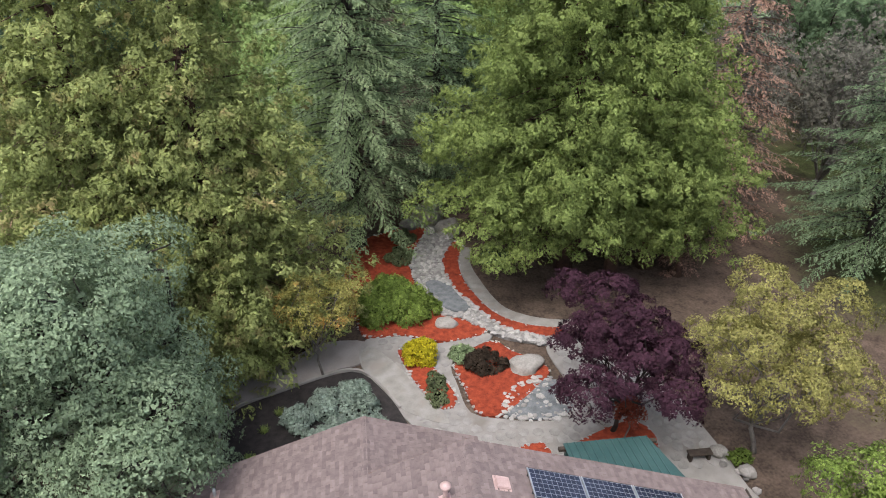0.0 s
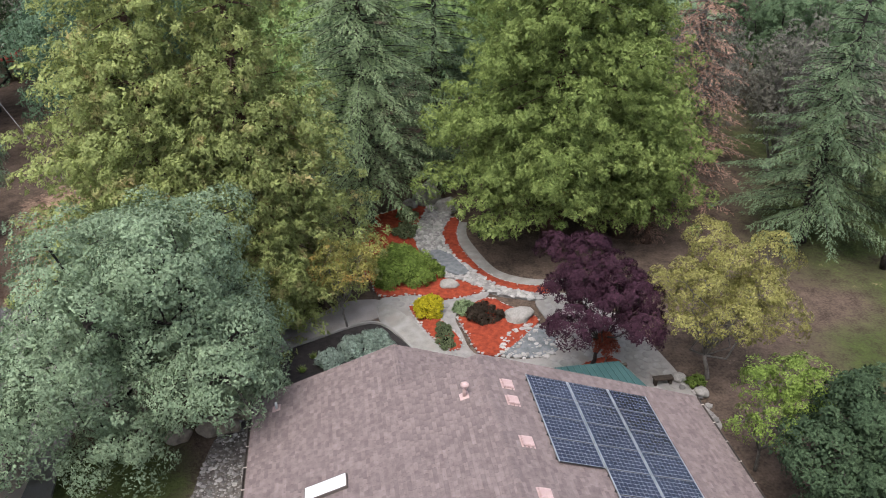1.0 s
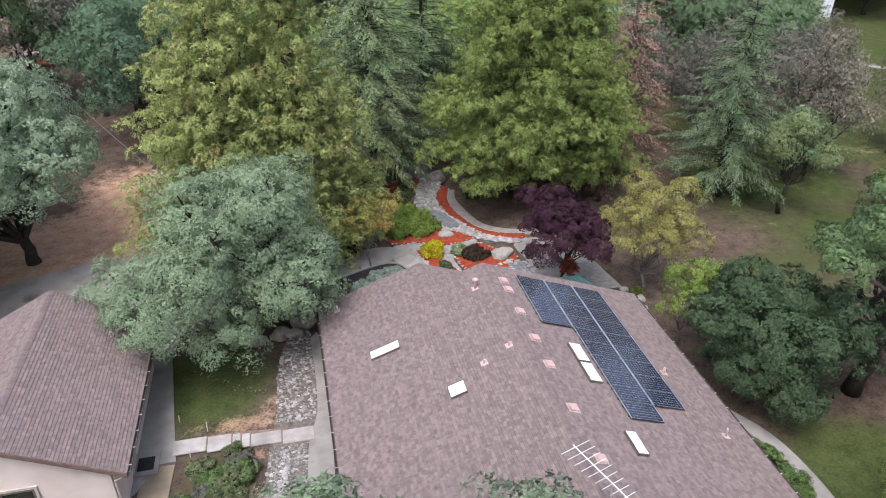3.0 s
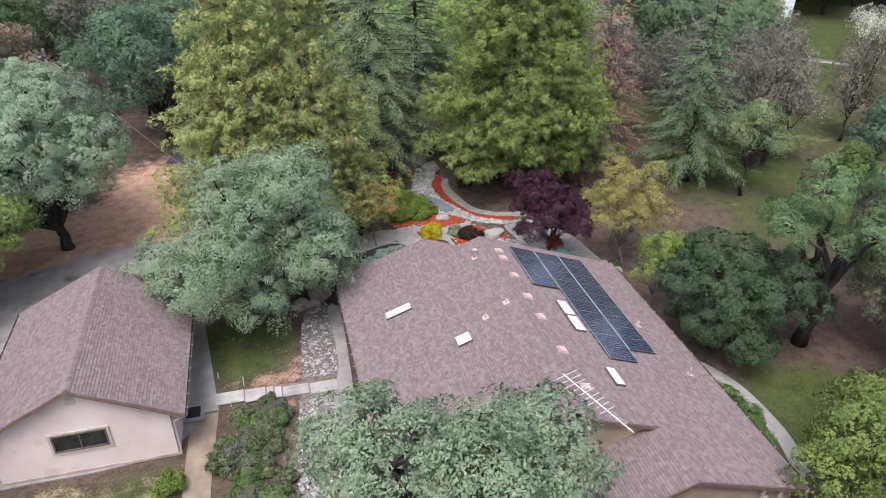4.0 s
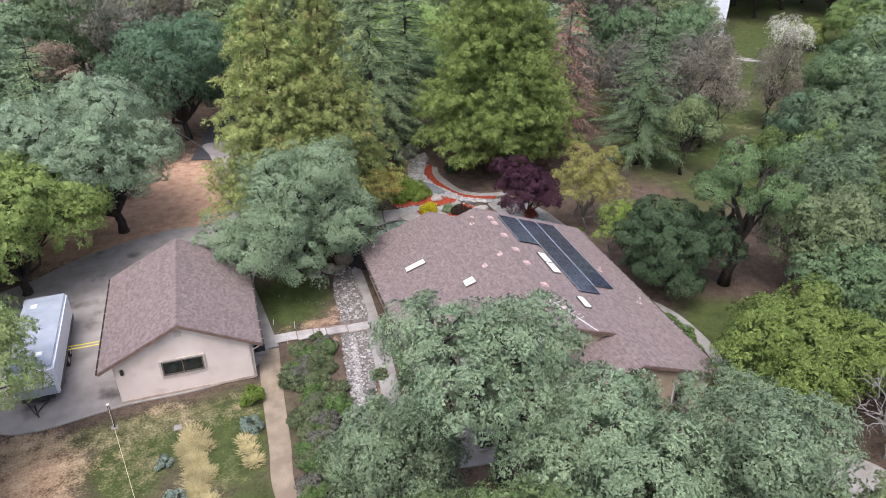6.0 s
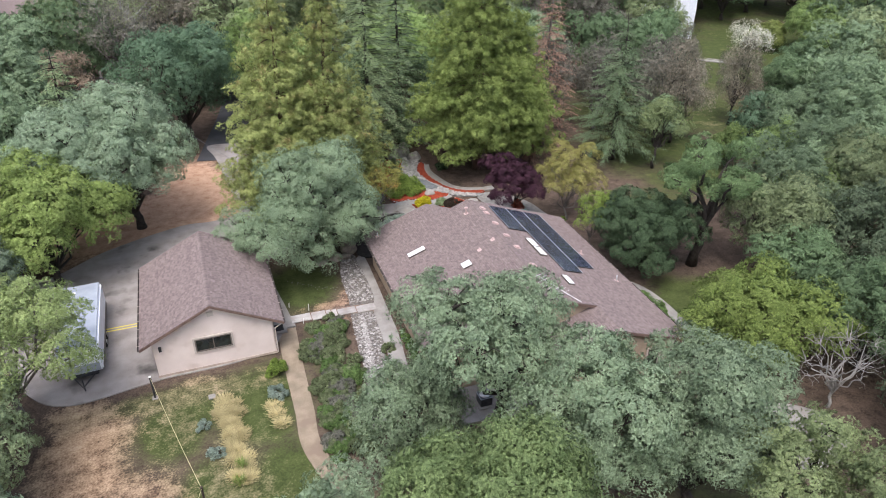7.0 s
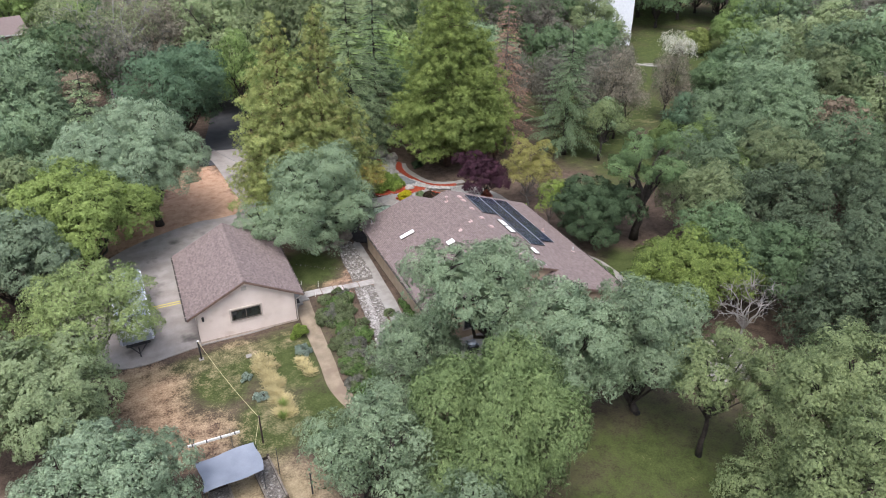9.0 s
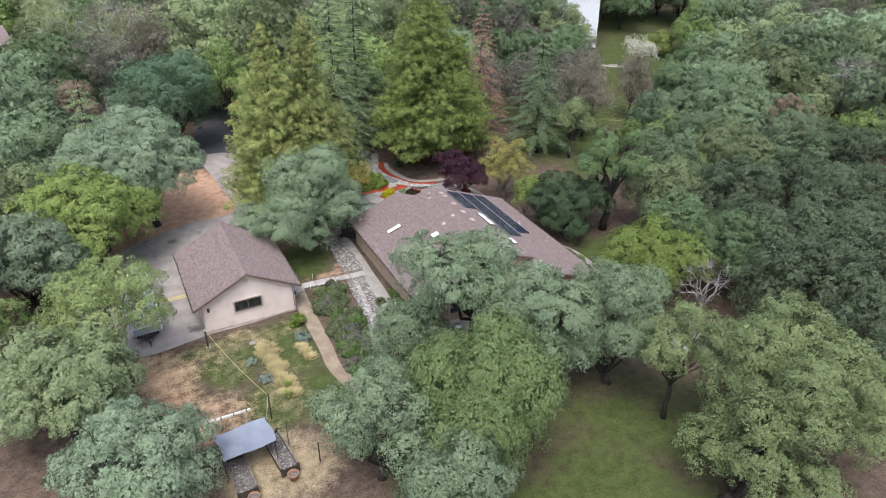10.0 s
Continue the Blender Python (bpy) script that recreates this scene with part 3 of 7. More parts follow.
    for rank, k in enumerate(order):
        thick = trunk * (0.62 if rank < forks else 0.38)
        g.tube(limb_path(rng, fork - up * 0.1, bc[k], 0.3, 5), np.linspace(thick, thick * 0.3, 6), 4 if coarse else 7, cap=False)
        mine = np.flatnonzero(which == k)
        if len(mine):
            for m in rng.choice(mine, min(len(mine), limbs or (1 if coarse else 5)), replace=False):
                g.tube(limb_path(rng, bc[k], c[m], 0.3, 3), np.linspace(thick * 0.32, thick * 0.1, 4), 3 if coarse else 4, cap=False)
    return g.mesh("trunk", bark, True), quads_mesh("crown", leaves, material, facing, 3)


def conifer_meshes(seed, height, radius, material, bark, spacing=0.42, per_whorl=6, leaf_size=0.1, aspect=0.4, droop=0.25, frond=0.6, per=90, first=0.08, start=0.3, thick=0.14, sag=0.25, trunk=0.32, shape=0.75, sparse=0.0, spread=0.3, bulge=0.72, twigs=False):
    """A tapering trunk with whorls of branches, each a flat frond of needle sprays that hangs towards its tip."""
    rng = np.random.default_rng(seed)
    g = Geo()
    n = 9
    g.tube([(0.12 * math.sin(i * 1.7 + seed) * i / n, 0.1 * math.cos(i * 1.3) * i / n, height * i / n - 0.1) for i in range(n + 1)], [trunk * (1.25 if i == 0 else 1) * (1 - 0.93 * i / n) for i in range(n + 1)], 9)
    P_, N_, D_ = [], [], []
    z = height * first
    up = np.array((0, 0, 1.0))
    while z < height * 0.99:
        f = (z - height * first) / (height * (1 - first))
        R = radius * (1 - f) ** shape * min(1.0, bulge + 2.2 * f)
        for _ in range(per_whorl if R > 1.2 else max(3, per_whorl - 2)):
            if rng.random() < sparse:
                continue
            a = rng.uniform(0, 2 * math.pi)
            ln = max(0.3, R * rng.uniform(0.66, 1.12) * (1 + 0.14 * math.sin(3 * a + seed)))
            zz = z + rng.uniform(-0.5, 0.5) * spacing
            rise = rng.uniform(-0.02, 0.25)
            out = np.array((math.cos(a), math.sin(a), 0))
            side = np.array((-out[1], out[0], 0))
            m = max(8, int(per * min(1.15, 0.25 + ln / radius)))
            t = start + (1 - start) * rng.random(m) ** 0.75
            w = frond * (0.35 + 0.65 * min(1, ln / 3)) * np.sin(np.pi * np.clip((t - start * 0.6) / (1.04 - start * 0.6), 0, 1) ** 0.8) ** 0.8
            s = rng.uniform(-1, 1, m)
            h = zz + ln * (rise * t - droop * t * t) - sag * s * s * w + rng.normal(0, thick, m) * (0.4 + 0.6 * w / max(frond, 0.1))
            p = out * (ln * t)[:, None] + side * (s * w)[:, None] + up * h[:, None]
            slope = rise - 2 * droop * t
            P_.append(p)
            N_.append(up * 1.0 + out * (0.25 - 0.6 * slope)[:, None] + side * (s * 0.5)[:, None])
            D_.append(out * 0.9 + side * (np.sign(s) * 0.75)[:, None] + up * (slope - 0.25)[:, None])
            if twigs or (z < height * 0.5 and rng.random() < 0.35):
                e = out * ln * 0.9 + up * (zz + ln * (rise * 0.9 - droop * 0.81))
                mid = out * ln * 0.45 + up * (zz + ln * (rise * 0.45 - droop * 0.2))
                g.tube([(0, 0, zz), mid, e], [0.05, 0.035, 0.012], 4, cap=False)
        z += spacing * (0.8 + 0.4 * rng.random())
    # an inner coat of shaded needles round the trunk
    kk = int(height * radius * 9)
    fz = height * (first + (1 - first) * (1 - np.sqrt(rng.random(kk))) * 0.98)
    ff = (fz - height * first) / (height * (1 - first))
    fr_ = radius * np.clip(1 - ff, 0, 1) ** shape * np.minimum(1.0, bulge + 2.2 * ff) * rng.uniform(0.3, 0.6, kk) * (0 if sparse else 1)
    fa = rng.uniform(0, 2 * math.pi, kk)
    fo = np.stack([np.cos(fa), np.sin(fa), np.zeros(kk)], 1)
    inner = blades(rng, fo * fr_[:, None] + up * (fz - droop * fr_ * 0.5)[:, None], fo * 0.7 + up * 0.7, 0.26 * min(1.0, radius / 5), 0.7, 0.45, 0.1) if not sparse else np.zeros((0, 3))
    pts, nrm, way = np.concatenate(P_), np.concatenate(N_), np.concatenate(D_)
    facing = np.concatenate([nrm + rng.normal(0, 0.22, nrm.shape), (fo * 0.7 + up * 0.5)[:len(inner) // 3]])
    return g.mesh("trunk", bark, True), quads_mesh("crown", np.concatenate([blades(rng, pts, nrm, leaf_size * 1.35, aspect, spread, 0.15, way, 0.35), inner]), material, facing, 3)


def redwood_meshes(seed, height, radius, material, bark, first=0.05, shape=0.55, trunk=0.4, spacing=0.82, puff=0.52, per=40):
    """A conical crown of spreading branches hung with tufts of needles, dark gaps between the tiers."""
    rng = np.random.default_rng(seed)
    g = Geo()
    up = np.array((0, 0, 1.0))
    g.tube([(0.12 * math.sin(i * 1.7 + seed) * i / 9, 0.1 * math.cos(i * 1.3) * i / 9, height * i / 9 - 0.1) for i in range(10)], [trunk * (1.3 if i == 0 else 1) * (1 - 0.93 * i / 9) for i in range(10)], 9)
    C_, R_, O_ = [], [], []
    z = height * first
    while z < height * 0.99:
        f = (z - height * first) / (height * (1 - first))
        R = max(0.22, radius * (1 - f) ** shape * min(1.0, 0.78 + 2.0 * f) * min(1.0, (1 - f) / 0.5) ** 0.3)
        count = max(5, int(2.6 * R + 3))
        a0 = rng.uniform(0, 6.28)
        for q in range(count):
            a = a0 + 6.283 * q / count + rng.normal(0, 0.3)
            ln = R * rng.uniform(0.62, 1.1) * (1 + 0.1 * math.sin(3 * a + seed))
            out = np.array((math.cos(a), math.sin(a), 0))
            side = np.array((-out[1], out[0], 0))
            zz = z + rng.uniform(-0.45, 0.45) * spacing
            dip = rng.uniform(0.18, 0.34)
            line = lambda t: out * ln * t + up * (zz + ln * (0.1 * t - dip * t * t + 0.1 * t ** 4))
            k = max(2, int(ln * 0.62 / (puff * 1.15)))
            for t in np.linspace(0.42 if ln > 1.5 else 0.2, 1.0, k):
                wide = 0.34 * ln * (1.05 - t) + 0.14
                for sg in ((-1, 1) if ln * (1.1 - t) > 0.7 else (0,)):
                    off = sg * wide * rng.uniform(0.5, 1.2) + rng.normal(0, 0.1)
                    C_.append(line(t) + side * off - up * (0.25 * abs(off) + rng.normal(0, 0.17)) - out * 0.25 * abs(off))
                    R_.append(puff * rng.uniform(0.6, 1.25) * (0.7 + 0.3 * min(1, ln / 3)))
                    O_.append(out * 0.7 + side * 0.5 * sg + up * 0.15)
            if rng.random() < 0.3:
                g.tube([line(0), line(0.35), line(0.65)], [0.06, 0.04, 0.012], 4, cap=False)
        z += spacing * rng.uniform(0.8, 1.2)
    C, R, O = np.array(C_), np.array(R_), np.array(O_)
    O += rng.normal(0, 0.2, O.shape)
    own = np.repeat(np.arange(len(C)), per)
    pd = rng.normal(0, 1, (len(own), 3))
    pd /= np.linalg.norm(pd, axis=1, keepdims=True)
    pd += O[own] * 0.6 + up * 0.25
    pd /= np.linalg.norm(pd, axis=1, keepdims=True)
    form = rng.uniform(0.75, 1.25, (len(C), 3)) * np.array((1, 1, 0.8))
    pts = C[own] + pd * (R[own] * rng.uniform(0.5, 1.06, len(own)) ** 0.7)[:, None] * form[own]
    pts[:, 2] -= 0.18 * R[own] * rng.random(len(own))
    nrm = pd * 0.9 + up * 0.3
    way = pd + O[own] * 0.8 - up * 0.2
    # shaded needles close to the trunk
    k = int(height * radius * 18)
    fz = height * (first + (1 - first) * (1 - np.sqrt(rng.random(k))) * 0.98)
    ff = (fz - height * first) / (height * (1 - first))
    fr = radius * (1 - ff) ** shape * np.minimum(1.0, 0.78 + 2.0 * ff) * rng.uniform(0.25, 0.66, k)
    fa = rng.uniform(0, 6.283, k)
    fo = np.stack([np.cos(fa), np.sin(fa), np.zeros(k)], 1)
    coat = blades(rng, fo * fr[:, None] + up * (fz - 0.15 * fr)[:, None], fo * 0.8 + up * 0.5, 0.27 * min(1.0, radius / 5), 0.6, 0.4, 0.1)
    facing = np.concatenate([nrm + rng.normal(0, 0.1, nrm.shape), fo * 0.9 - up * 0.3])
    return g.mesh("trunk", bark, True), quads_mesh("crown", np.concatenate([blades(rng, pts, nrm, 0.165, 0.45, 0.35, 0.2, way, 0.35), coat]), material, facing, 3)


def cedar_meshes(seed, height, radius, material, bark, first=0.04, spacing=0.72, whorl=9, trunk=0.34, shape=0.85, bare=0.0):
    """Tiers of arching branches, each feathered with hanging sprays on both sides."""
    rng = np.random.default_rng(seed)
    g = Geo()
    g.tube([(0.1 * math.sin(i * 1.7 + seed) * i / 9, 0.1 * math.cos(i * 1.3) * i / 9, height * i / 9 - 0.1) for i in range(10)], [trunk * (1.25 if i == 0 else 1) * (1 - 0.93 * i / 9) for i in range(10)], 9)
    P_, N_, D_, S_ = [], [], [], []
    up = np.array((0, 0, 1.0))
    z = height * first
    while z < height * 0.985:
        f = (z - height * first) / (height * (1 - first))
        R = max(0.35, radius * (1 - f) ** shape * min(1.0, 0.8 + 2.2 * f))
        a0 = rng.uniform(0, 6.28)
        for q in range(whorl if R > 1.0 else 4):
            a = a0 + 6.283 * q / whorl + rng.normal(0, 0.2)
            ln = R * rng.uniform(0.7, 1.12)
            out = np.array((math.cos(a), math.sin(a), 0))
            side = np.array((-out[1], out[0], 0))
            zz = z + rng.uniform(-0.4, 0.4) * spacing
            rise, droop = rng.uniform(0.08, 0.22), rng.uniform(0.2, 0.34)
            line = lambda t: out * ln * t + up * (zz + ln * (rise * t - droop * t * t))
            k = max(5, int(ln * 8.5))
            for i in range(k):
                t = 0.1 + 0.92 * (i + rng.random()) / k
                w = (0.28 + 0.85 * (1 - t) * min(1, t * 3)) * min(1.0, 0.35 + ln / 4) * rng.uniform(0.7, 1.25)
                sg = 1 if i % 2 else -1
                way = out * 0.8 + side * sg * rng.uniform(0.5, 1.0) + up * -0.12
                m = max(2, int(w / 0.115)) + 1
                for j in range(m):
                    if rng.random() < bare:
                        continue
                    u = (j + 0.5) / m
                    P_.append(line(t) + way * w * u - up * 0.38 * w * u * u)
                    D_.append(way - up * 0.7 * u)
                    N_.append(up * 1.0 + out * 0.35 + side * sg * 0.2)
                    S_.append(0.155 * (1.1 - 0.3 * u))
            g.tube([line(0), line(0.33), line(0.66), line(0.97)], [0.045, 0.03, 0.02, 0.008], 4, cap=False)
        z += spacing * rng.uniform(0.8, 1.2)
    P_, N_, D_, S_ = np.array(P_), np.array(N_), np.array(D_), np.array(S_)
    return g.mesh("trunk", bark, True), quads_mesh("crown", blades(rng, P_, N_, S_, 0.4, 0.35, 0.2, D_, 0.3), material, N_ + rng.normal(0, 0.22, N_.shape), 3)


def tree(name, meshes, label, category, x, y, rz=0.0, scale=1.0, group="", z=0.0):
    ob = thing(name, label, category, x, y, z, rz, group)
    ob.scale = (scale, scale, scale)
    part("trunk", meshes[0], None, ob)
    part("crown", meshes[1], None, ob)
    return ob


def bush_mesh(seed, rx, ry, h, material, leaf_size=0.09, count=26, per=60, lumps=0.33, squash=0.85):
    rng = np.random.default_rng(seed)
    d = rng.normal(0, 1, (count * 2, 3))
    d[:, 2] = np.abs(d[:, 2])
    d /= np.linalg.norm(d, axis=1, keepdims=True)
    d = d[:count]
    c = d * rng.uniform(0.45, 0.8, len(d))[:, None] * np.array((rx, ry, h * 0.85)) + np.array((0, 0, h * 0.08))
    r = min(rx, ry, h) * lumps * rng.uniform(0.8, 1.5, len(c))
    pts, pd = clump_points(rng, c, r, int(per * 1.6), squash, 0.2, d)
    pts[:, 2] = np.maximum(pts[:, 2], 0.02)
    return quads_mesh("foliage", blades(rng, pts, pd + np.array((0, 0, 0.4)), leaf_size * 1.35, 0.75), material, pd * 0.8 + np.array((0, 0, 0.35)) + rng.normal(0, 0.28, pd.shape), 3)


def bush(name, label, category, x, y, me, bark=None, rz=0.0, scale=1.0, group="", stem=0.3, z=0.0):
    ob = thing(name, label, category, x, y, z, rz, group)
    ob.scale = (scale,) * 3
    rng = random.Random(int(x * 31 + y * 17))
    g = Geo()
    for _ in range(4):
        a = rng.random() * 6.28
        g.tube([(0, 0, -0.05), (0.1 * math.cos(a), 0.1 * math.sin(a), stem * 0.6), (0.25 * math.cos(a), 0.25 * math.sin(a), stem * 1.2)], [0.03, 0.025, 0.015], 5)
    part("stems", g, bark or M_BARK, ob)
    part("foliage", me, None, ob)
    return ob

# ------------------------------------------------------------------ ground
COVER = [  # x, y, half width, half depth, grass, bare orange dirt, dry straw
    (16.5, 1.5, 4.0, 4.5, 1.0, 0, 0), (24.0, 17.5, 5.5, 4.0, 0.7, 0, 0), (31.0, 21.0, 6.0, 5.0, 0.9, 0, 0), (31.0, 30.0, 9.0, 9.0, 0.8, 0, 0), (19.0, 33.0, 4.5, 4.0, 0.35, 0, 0),
    (40.0, 42.0, 14.0, 14.0, 0.85, 0, 0.2), (56.0, 55.0, 16.0, 14.0, 0.8, 0, 0.1), (76.0, 60.0, 22.0, 18.0, 0.9, 0, 0), (86.0, 84.0, 18.0, 16.0, 0.85, 0, 0), (-17.3, 2.0, 3.4, 4.6, 0.95, 0, 0.2), (-21.0, 2.6, 3.0, 2.6, 0.75, 0, 0.2),
    (-16.5, -5.0, 2.8, 4.5, 0.85, 0, 0.1), (-19.0, -3.0, 2.4, 4.0, 0.6, 0, 0.4), (3.0, -19.0, 9.0, 8.0, 0.72, 0, 0), (-4.0, -24.0, 9.0, 7.0, 0.95, 0, 0), (8.0, -22.0, 7.0, 8.0, 0.6, 0, 0), (-12.0, -17.0, 4.0, 5.0, 0.9, 0, 0),
    (-12.2, 14.6, 3.0, 3.6, 1.1, 0, 0), (-9.5, 19.5, 3.0, 2.5, 0.35, 0, 0), (-19.0, 36.5, 4.5, 8.5, 0, 1.0, 0.1), (-22.5, 31.0, 7.0, 5.5, 0, 1.15, 0), (-28.5, 28.5, 5.0, 4.5, 0, 1.0, 0), (-18.0, 31.5, 4.0, 4.0, 0, 1.1, 0),
    (-10.6, 11.3, 3.0, 0.75, 0, 0.5, 0), (-9.0, 12.4, 0.8, 0.9, 0, 0.5, 0), (-10.0, 9.1, 0.6, 0.5, 0, 0.5, 0), (-8.6, 2.0, 1.2, 2.5, 0.4, 0.3, 0.5), (-26.5, -0.5, 4.5, 6.5, 0.55, 0.56, 0.35), (-24.0, -3.0, 3.0, 4.0, 0.5, 0.55, 0.4), (-22.0, 4.4, 8.0, 1.4, 0.75, 0.2, 0.42), (-27.5, 4.6, 3.0, 2.0, 0.3, 0.5, 0.5), (-12.0, 2.0, 2.0, 8.0, 0.6, 0, 0), (-22.0, -11.0, 4.5, 4.0, 0.1, 0.35, 0.8), (-22.6, 1.2, 2.6, 3.2, 0.9, 0, 0.3), (-20.0, -4.5, 2.6, 3.5, 0.95, 0, 0.2),
    (-19.5, 5.6, 5.0, 0.6, 0.5, 0.3, 0.35), (-14.0, -10.0, 5.0, 6.0, 0.4, 0, 0.3), (26.0, -6.0, 8.0, 8.0, 0.3, 0, 0.2),
]


def ground_axis(lo, hi, step, far):
    mid = list(np.arange(lo, hi + 0.01, step))
    out, d = [], step
    x = hi
    while x < far:
        d *= 1.35
        x += d
        out.append(x)
    low, d, x = [], step, lo
    while x > -far:
        d *= 1.35
        x -= d
        low.append(x)
    return np.array(low[::-1] + mid + out)


def ground_height(x, y):
    """Almost level, rising gently towards the far woods."""
    far = max(0.0, math.hypot(x + 5, y - 10) - 60)
    return min(10.0, 0.02 * far) + 0.05 * noise.noise(Vector((x * 0.35, y * 0.35, 0)))


gx, gy = ground_axis(-42, 40, 0.5, 900), ground_axis(-34, 62, 0.5, 900)
gv = [(x, y, ground_height(x, y) - 0.06) for y in gy for x in gx]
nx = len(gx)
gf = [(j * nx + i, j * nx + i + 1, (j + 1) * nx + i + 1, (j + 1) * nx + i) for j in range(len(gy) - 1) for i in range(nx - 1)]
gm = mesh_of("ground", gv, gf, M_GROUND, True)
arr = np.array(gv)
cover = np.zeros((len(gv), 4), np.float32)
cover[:, 3] = 1
for cx, cy, rx, ry, g_, o_, s_ in COVER:
    w = np.clip(1.45 - np.hypot((arr[:, 0] - cx) / rx, (arr[:, 1] - cy) / ry), 0, 1)
    for k_, amount in enumerate((g_, o_, s_)):
        cover[:, k_] = np.maximum(cover[:, k_], w * amount) if amount else cover[:, k_] * (1 - 0.5 * w * (max(g_, o_, s_) > 0.5))
attr = gm.attributes.new("cover", "FLOAT_COLOR", "POINT")
attr.data.foreach_set("color", cover.ravel())
tagged(new("ground", gm), "brown leaf-littered earth with grass and bare patches", "ground", kind="structure")

rr = random.Random(11)
DRIVE = smooth_line([(-29.5, 6.2), (-23.3, 6.5), (-15.0, 8.0), (-14.3, 18.6), (-12.5, 20.6), (-9.2, 22.6), (-6.6, 22.6), (-4.4, 23.3), (-2.1, 24.3), (-1.0, 24.6), (-0.7, 26.0), (-2.8, 26.2), (-5.0, 24.8), (-9.0, 24.0), (-12.4, 25.2), (-13.0, 29.5), (-12.0, 36.0), (-11.6, 41.0), (-12.3, 46.4), (-14.8, 47.6), (-17.2, 47.4), (-16.5, 43.5), (-15.9, 36.0), (-15.5, 29.6), (-18.0, 28.4), (-20.9, 28.4), (-26.8, 26.0), (-30.3, 23.3), (-34.0, 20.5), (-33.0, 12.0)], 0.6)
slab("driveway", DRIVE, 0.01, M_ASPHALT, "grey worn asphalt driveway with damp stains", "driveway")
slab("pavement", [(-16.3, 9.3), (-13.5, 9.4), (-14.3, 16.4), (-14.5, 17.4), (-16.3, 17.4)], 0.05, M_CONCRETE, "grey concrete slab beside the garage", "pavement")
garden_path = slab("path", ribbon([(-13.7, 10.25), (-11.0, 10.2), (-7.3, 9.8)], (0.9, 1.0)), 0.035, mat("path_joint_earth", (0.13, 0.09, 0.07), (0.24, 0.17, 0.135), scale=3, bump=0.5), "pale concrete slabs laid as a garden path", "path")
slab_x = [-13.72, -12.2, -11.08, -10.66, -10.24, -8.8, -7.3]
for x_a, x_b in zip(slab_x, slab_x[1:]):
    mid_y = 10.27 - 0.075 * ((x_a + x_b) / 2 + 13.7)
    half = 0.43 + 0.05 * math.sin(x_a * 5)
    part("paving_slab", Geo().box(x_a + 0.035, mid_y - half, 0.0, x_b - 0.035, mid_y + half, 0.075, pose(0, 0, 0), 0.015), M_PAVER, garden_path)
slab("path", smooth_line([(-7.0, 17.2), (-6.3, 17.2), (-6.35, 13.0), (-6.5, 9.7), (-6.65, 6.0), (-7.0, 3.0), (-7.5, -0.5), (-8.5, -0.5), (-8.1, 3.0), (-7.85, 6.0), (-7.6, 9.2), (-7.08, 11.2), (-6.98, 14.0)], 0.6), 0.05, M_CONCRETE, "grey concrete walk along the house wall", "path")
slab("path", ribbon([(-14.2, 9.3), (-14.4, 5.0), (-14.5, 0.5), (-14.6, -3.0), (-13.4, -7.5)], (1.35, 1.05)), 0.0, mat("tan_trodden_dirt", (0.175, 0.138, 0.096), (0.295, 0.238, 0.172), scale=1.2, fine=18, bump=0.5, stain=(0.2, 0.15, 0.11), stain_scale=0.8, stain_at=0.52), "trodden tan dirt path", "path")
slab("path", ribbon([(10.9, 9.5), (11.9, 7.4), (13.2, 5.0), (13.6, 2.6), (13.5, 0.2), (12.9, -2.0)], 0.8), 0.03, M_CONCRETE, "curving grey concrete walk beside the lawn", "path")

# north garden
BED = smooth_line([(-6.5, 17.3), (-6.4, 20.0), (-6.3, 22.0), (-4.4, 23.0), (-2.1, 23.9), (-1.1, 23.8), (-0.4, 22.9), (0.3, 21.5), (0.9, 19.5), (1.2, 17.4), (-3.0, 17.0)], 0.5)
slab("flower_bed", BED, 0.08, M_SOIL, "dark soil planting bed with a pale kerb", "flower bed")
slab("kerb", ribbon([(-6.5, 19.5), (-6.5, 22.0), (-4.4, 23.1), (-2.1, 24.05), (-1.0, 23.9), (-0.3, 22.9), (0.4, 21.5)], 0.11), 0.13, M_CONCRETE, "low grey concrete kerb round the bed", "kerb", 0.2)
PATIO = smooth_line([(1.3, 14.0), (11.6, 14.0), (12.3, 16.5), (11.9, 20.0), (11.5, 22.0), (10.0, 24.6), (8.3, 25.3), (7.2, 24.6), (7.5, 22.0), (7.0, 20.4), (5.7, 20.1), (4.4, 20.4), (3.2, 20.9), (2.9, 22.5), (2.9, 24.2), (4.8, 25.5), (4.7, 26.0), (2.4, 25.5), (1.0, 26.2), (-0.8, 26.2), (-1.1, 24.4), (0.3, 21.4), (1.2, 19.2)], 0.4)
patio = slab("patio", PATIO, 0.04, M_CONCRETE, "grey flagstone patio and garden walk", "patio")
STONE_WALK = smooth_line([(-1.05, 24.3), (0.3, 21.6), (2.25, 20.4), (1.3, 22.4), (0.2, 24.6), (-0.75, 25.7)], 0.4)
stone_walk = slab("path", STONE_WALK, 0.06, M_PATH, "pale stone walk between the beds", "path")
slab("path", ribbon([(4.9, 33.9), (4.6, 32.4), (4.75, 30.8), (5.5, 28.0), (6.8, 26.75), (8.4, 26.2), (9.6, 26.2)], (0.7, 0.75)), 0.06, M_PATH, "pale curving concrete path past the mulch", "path")
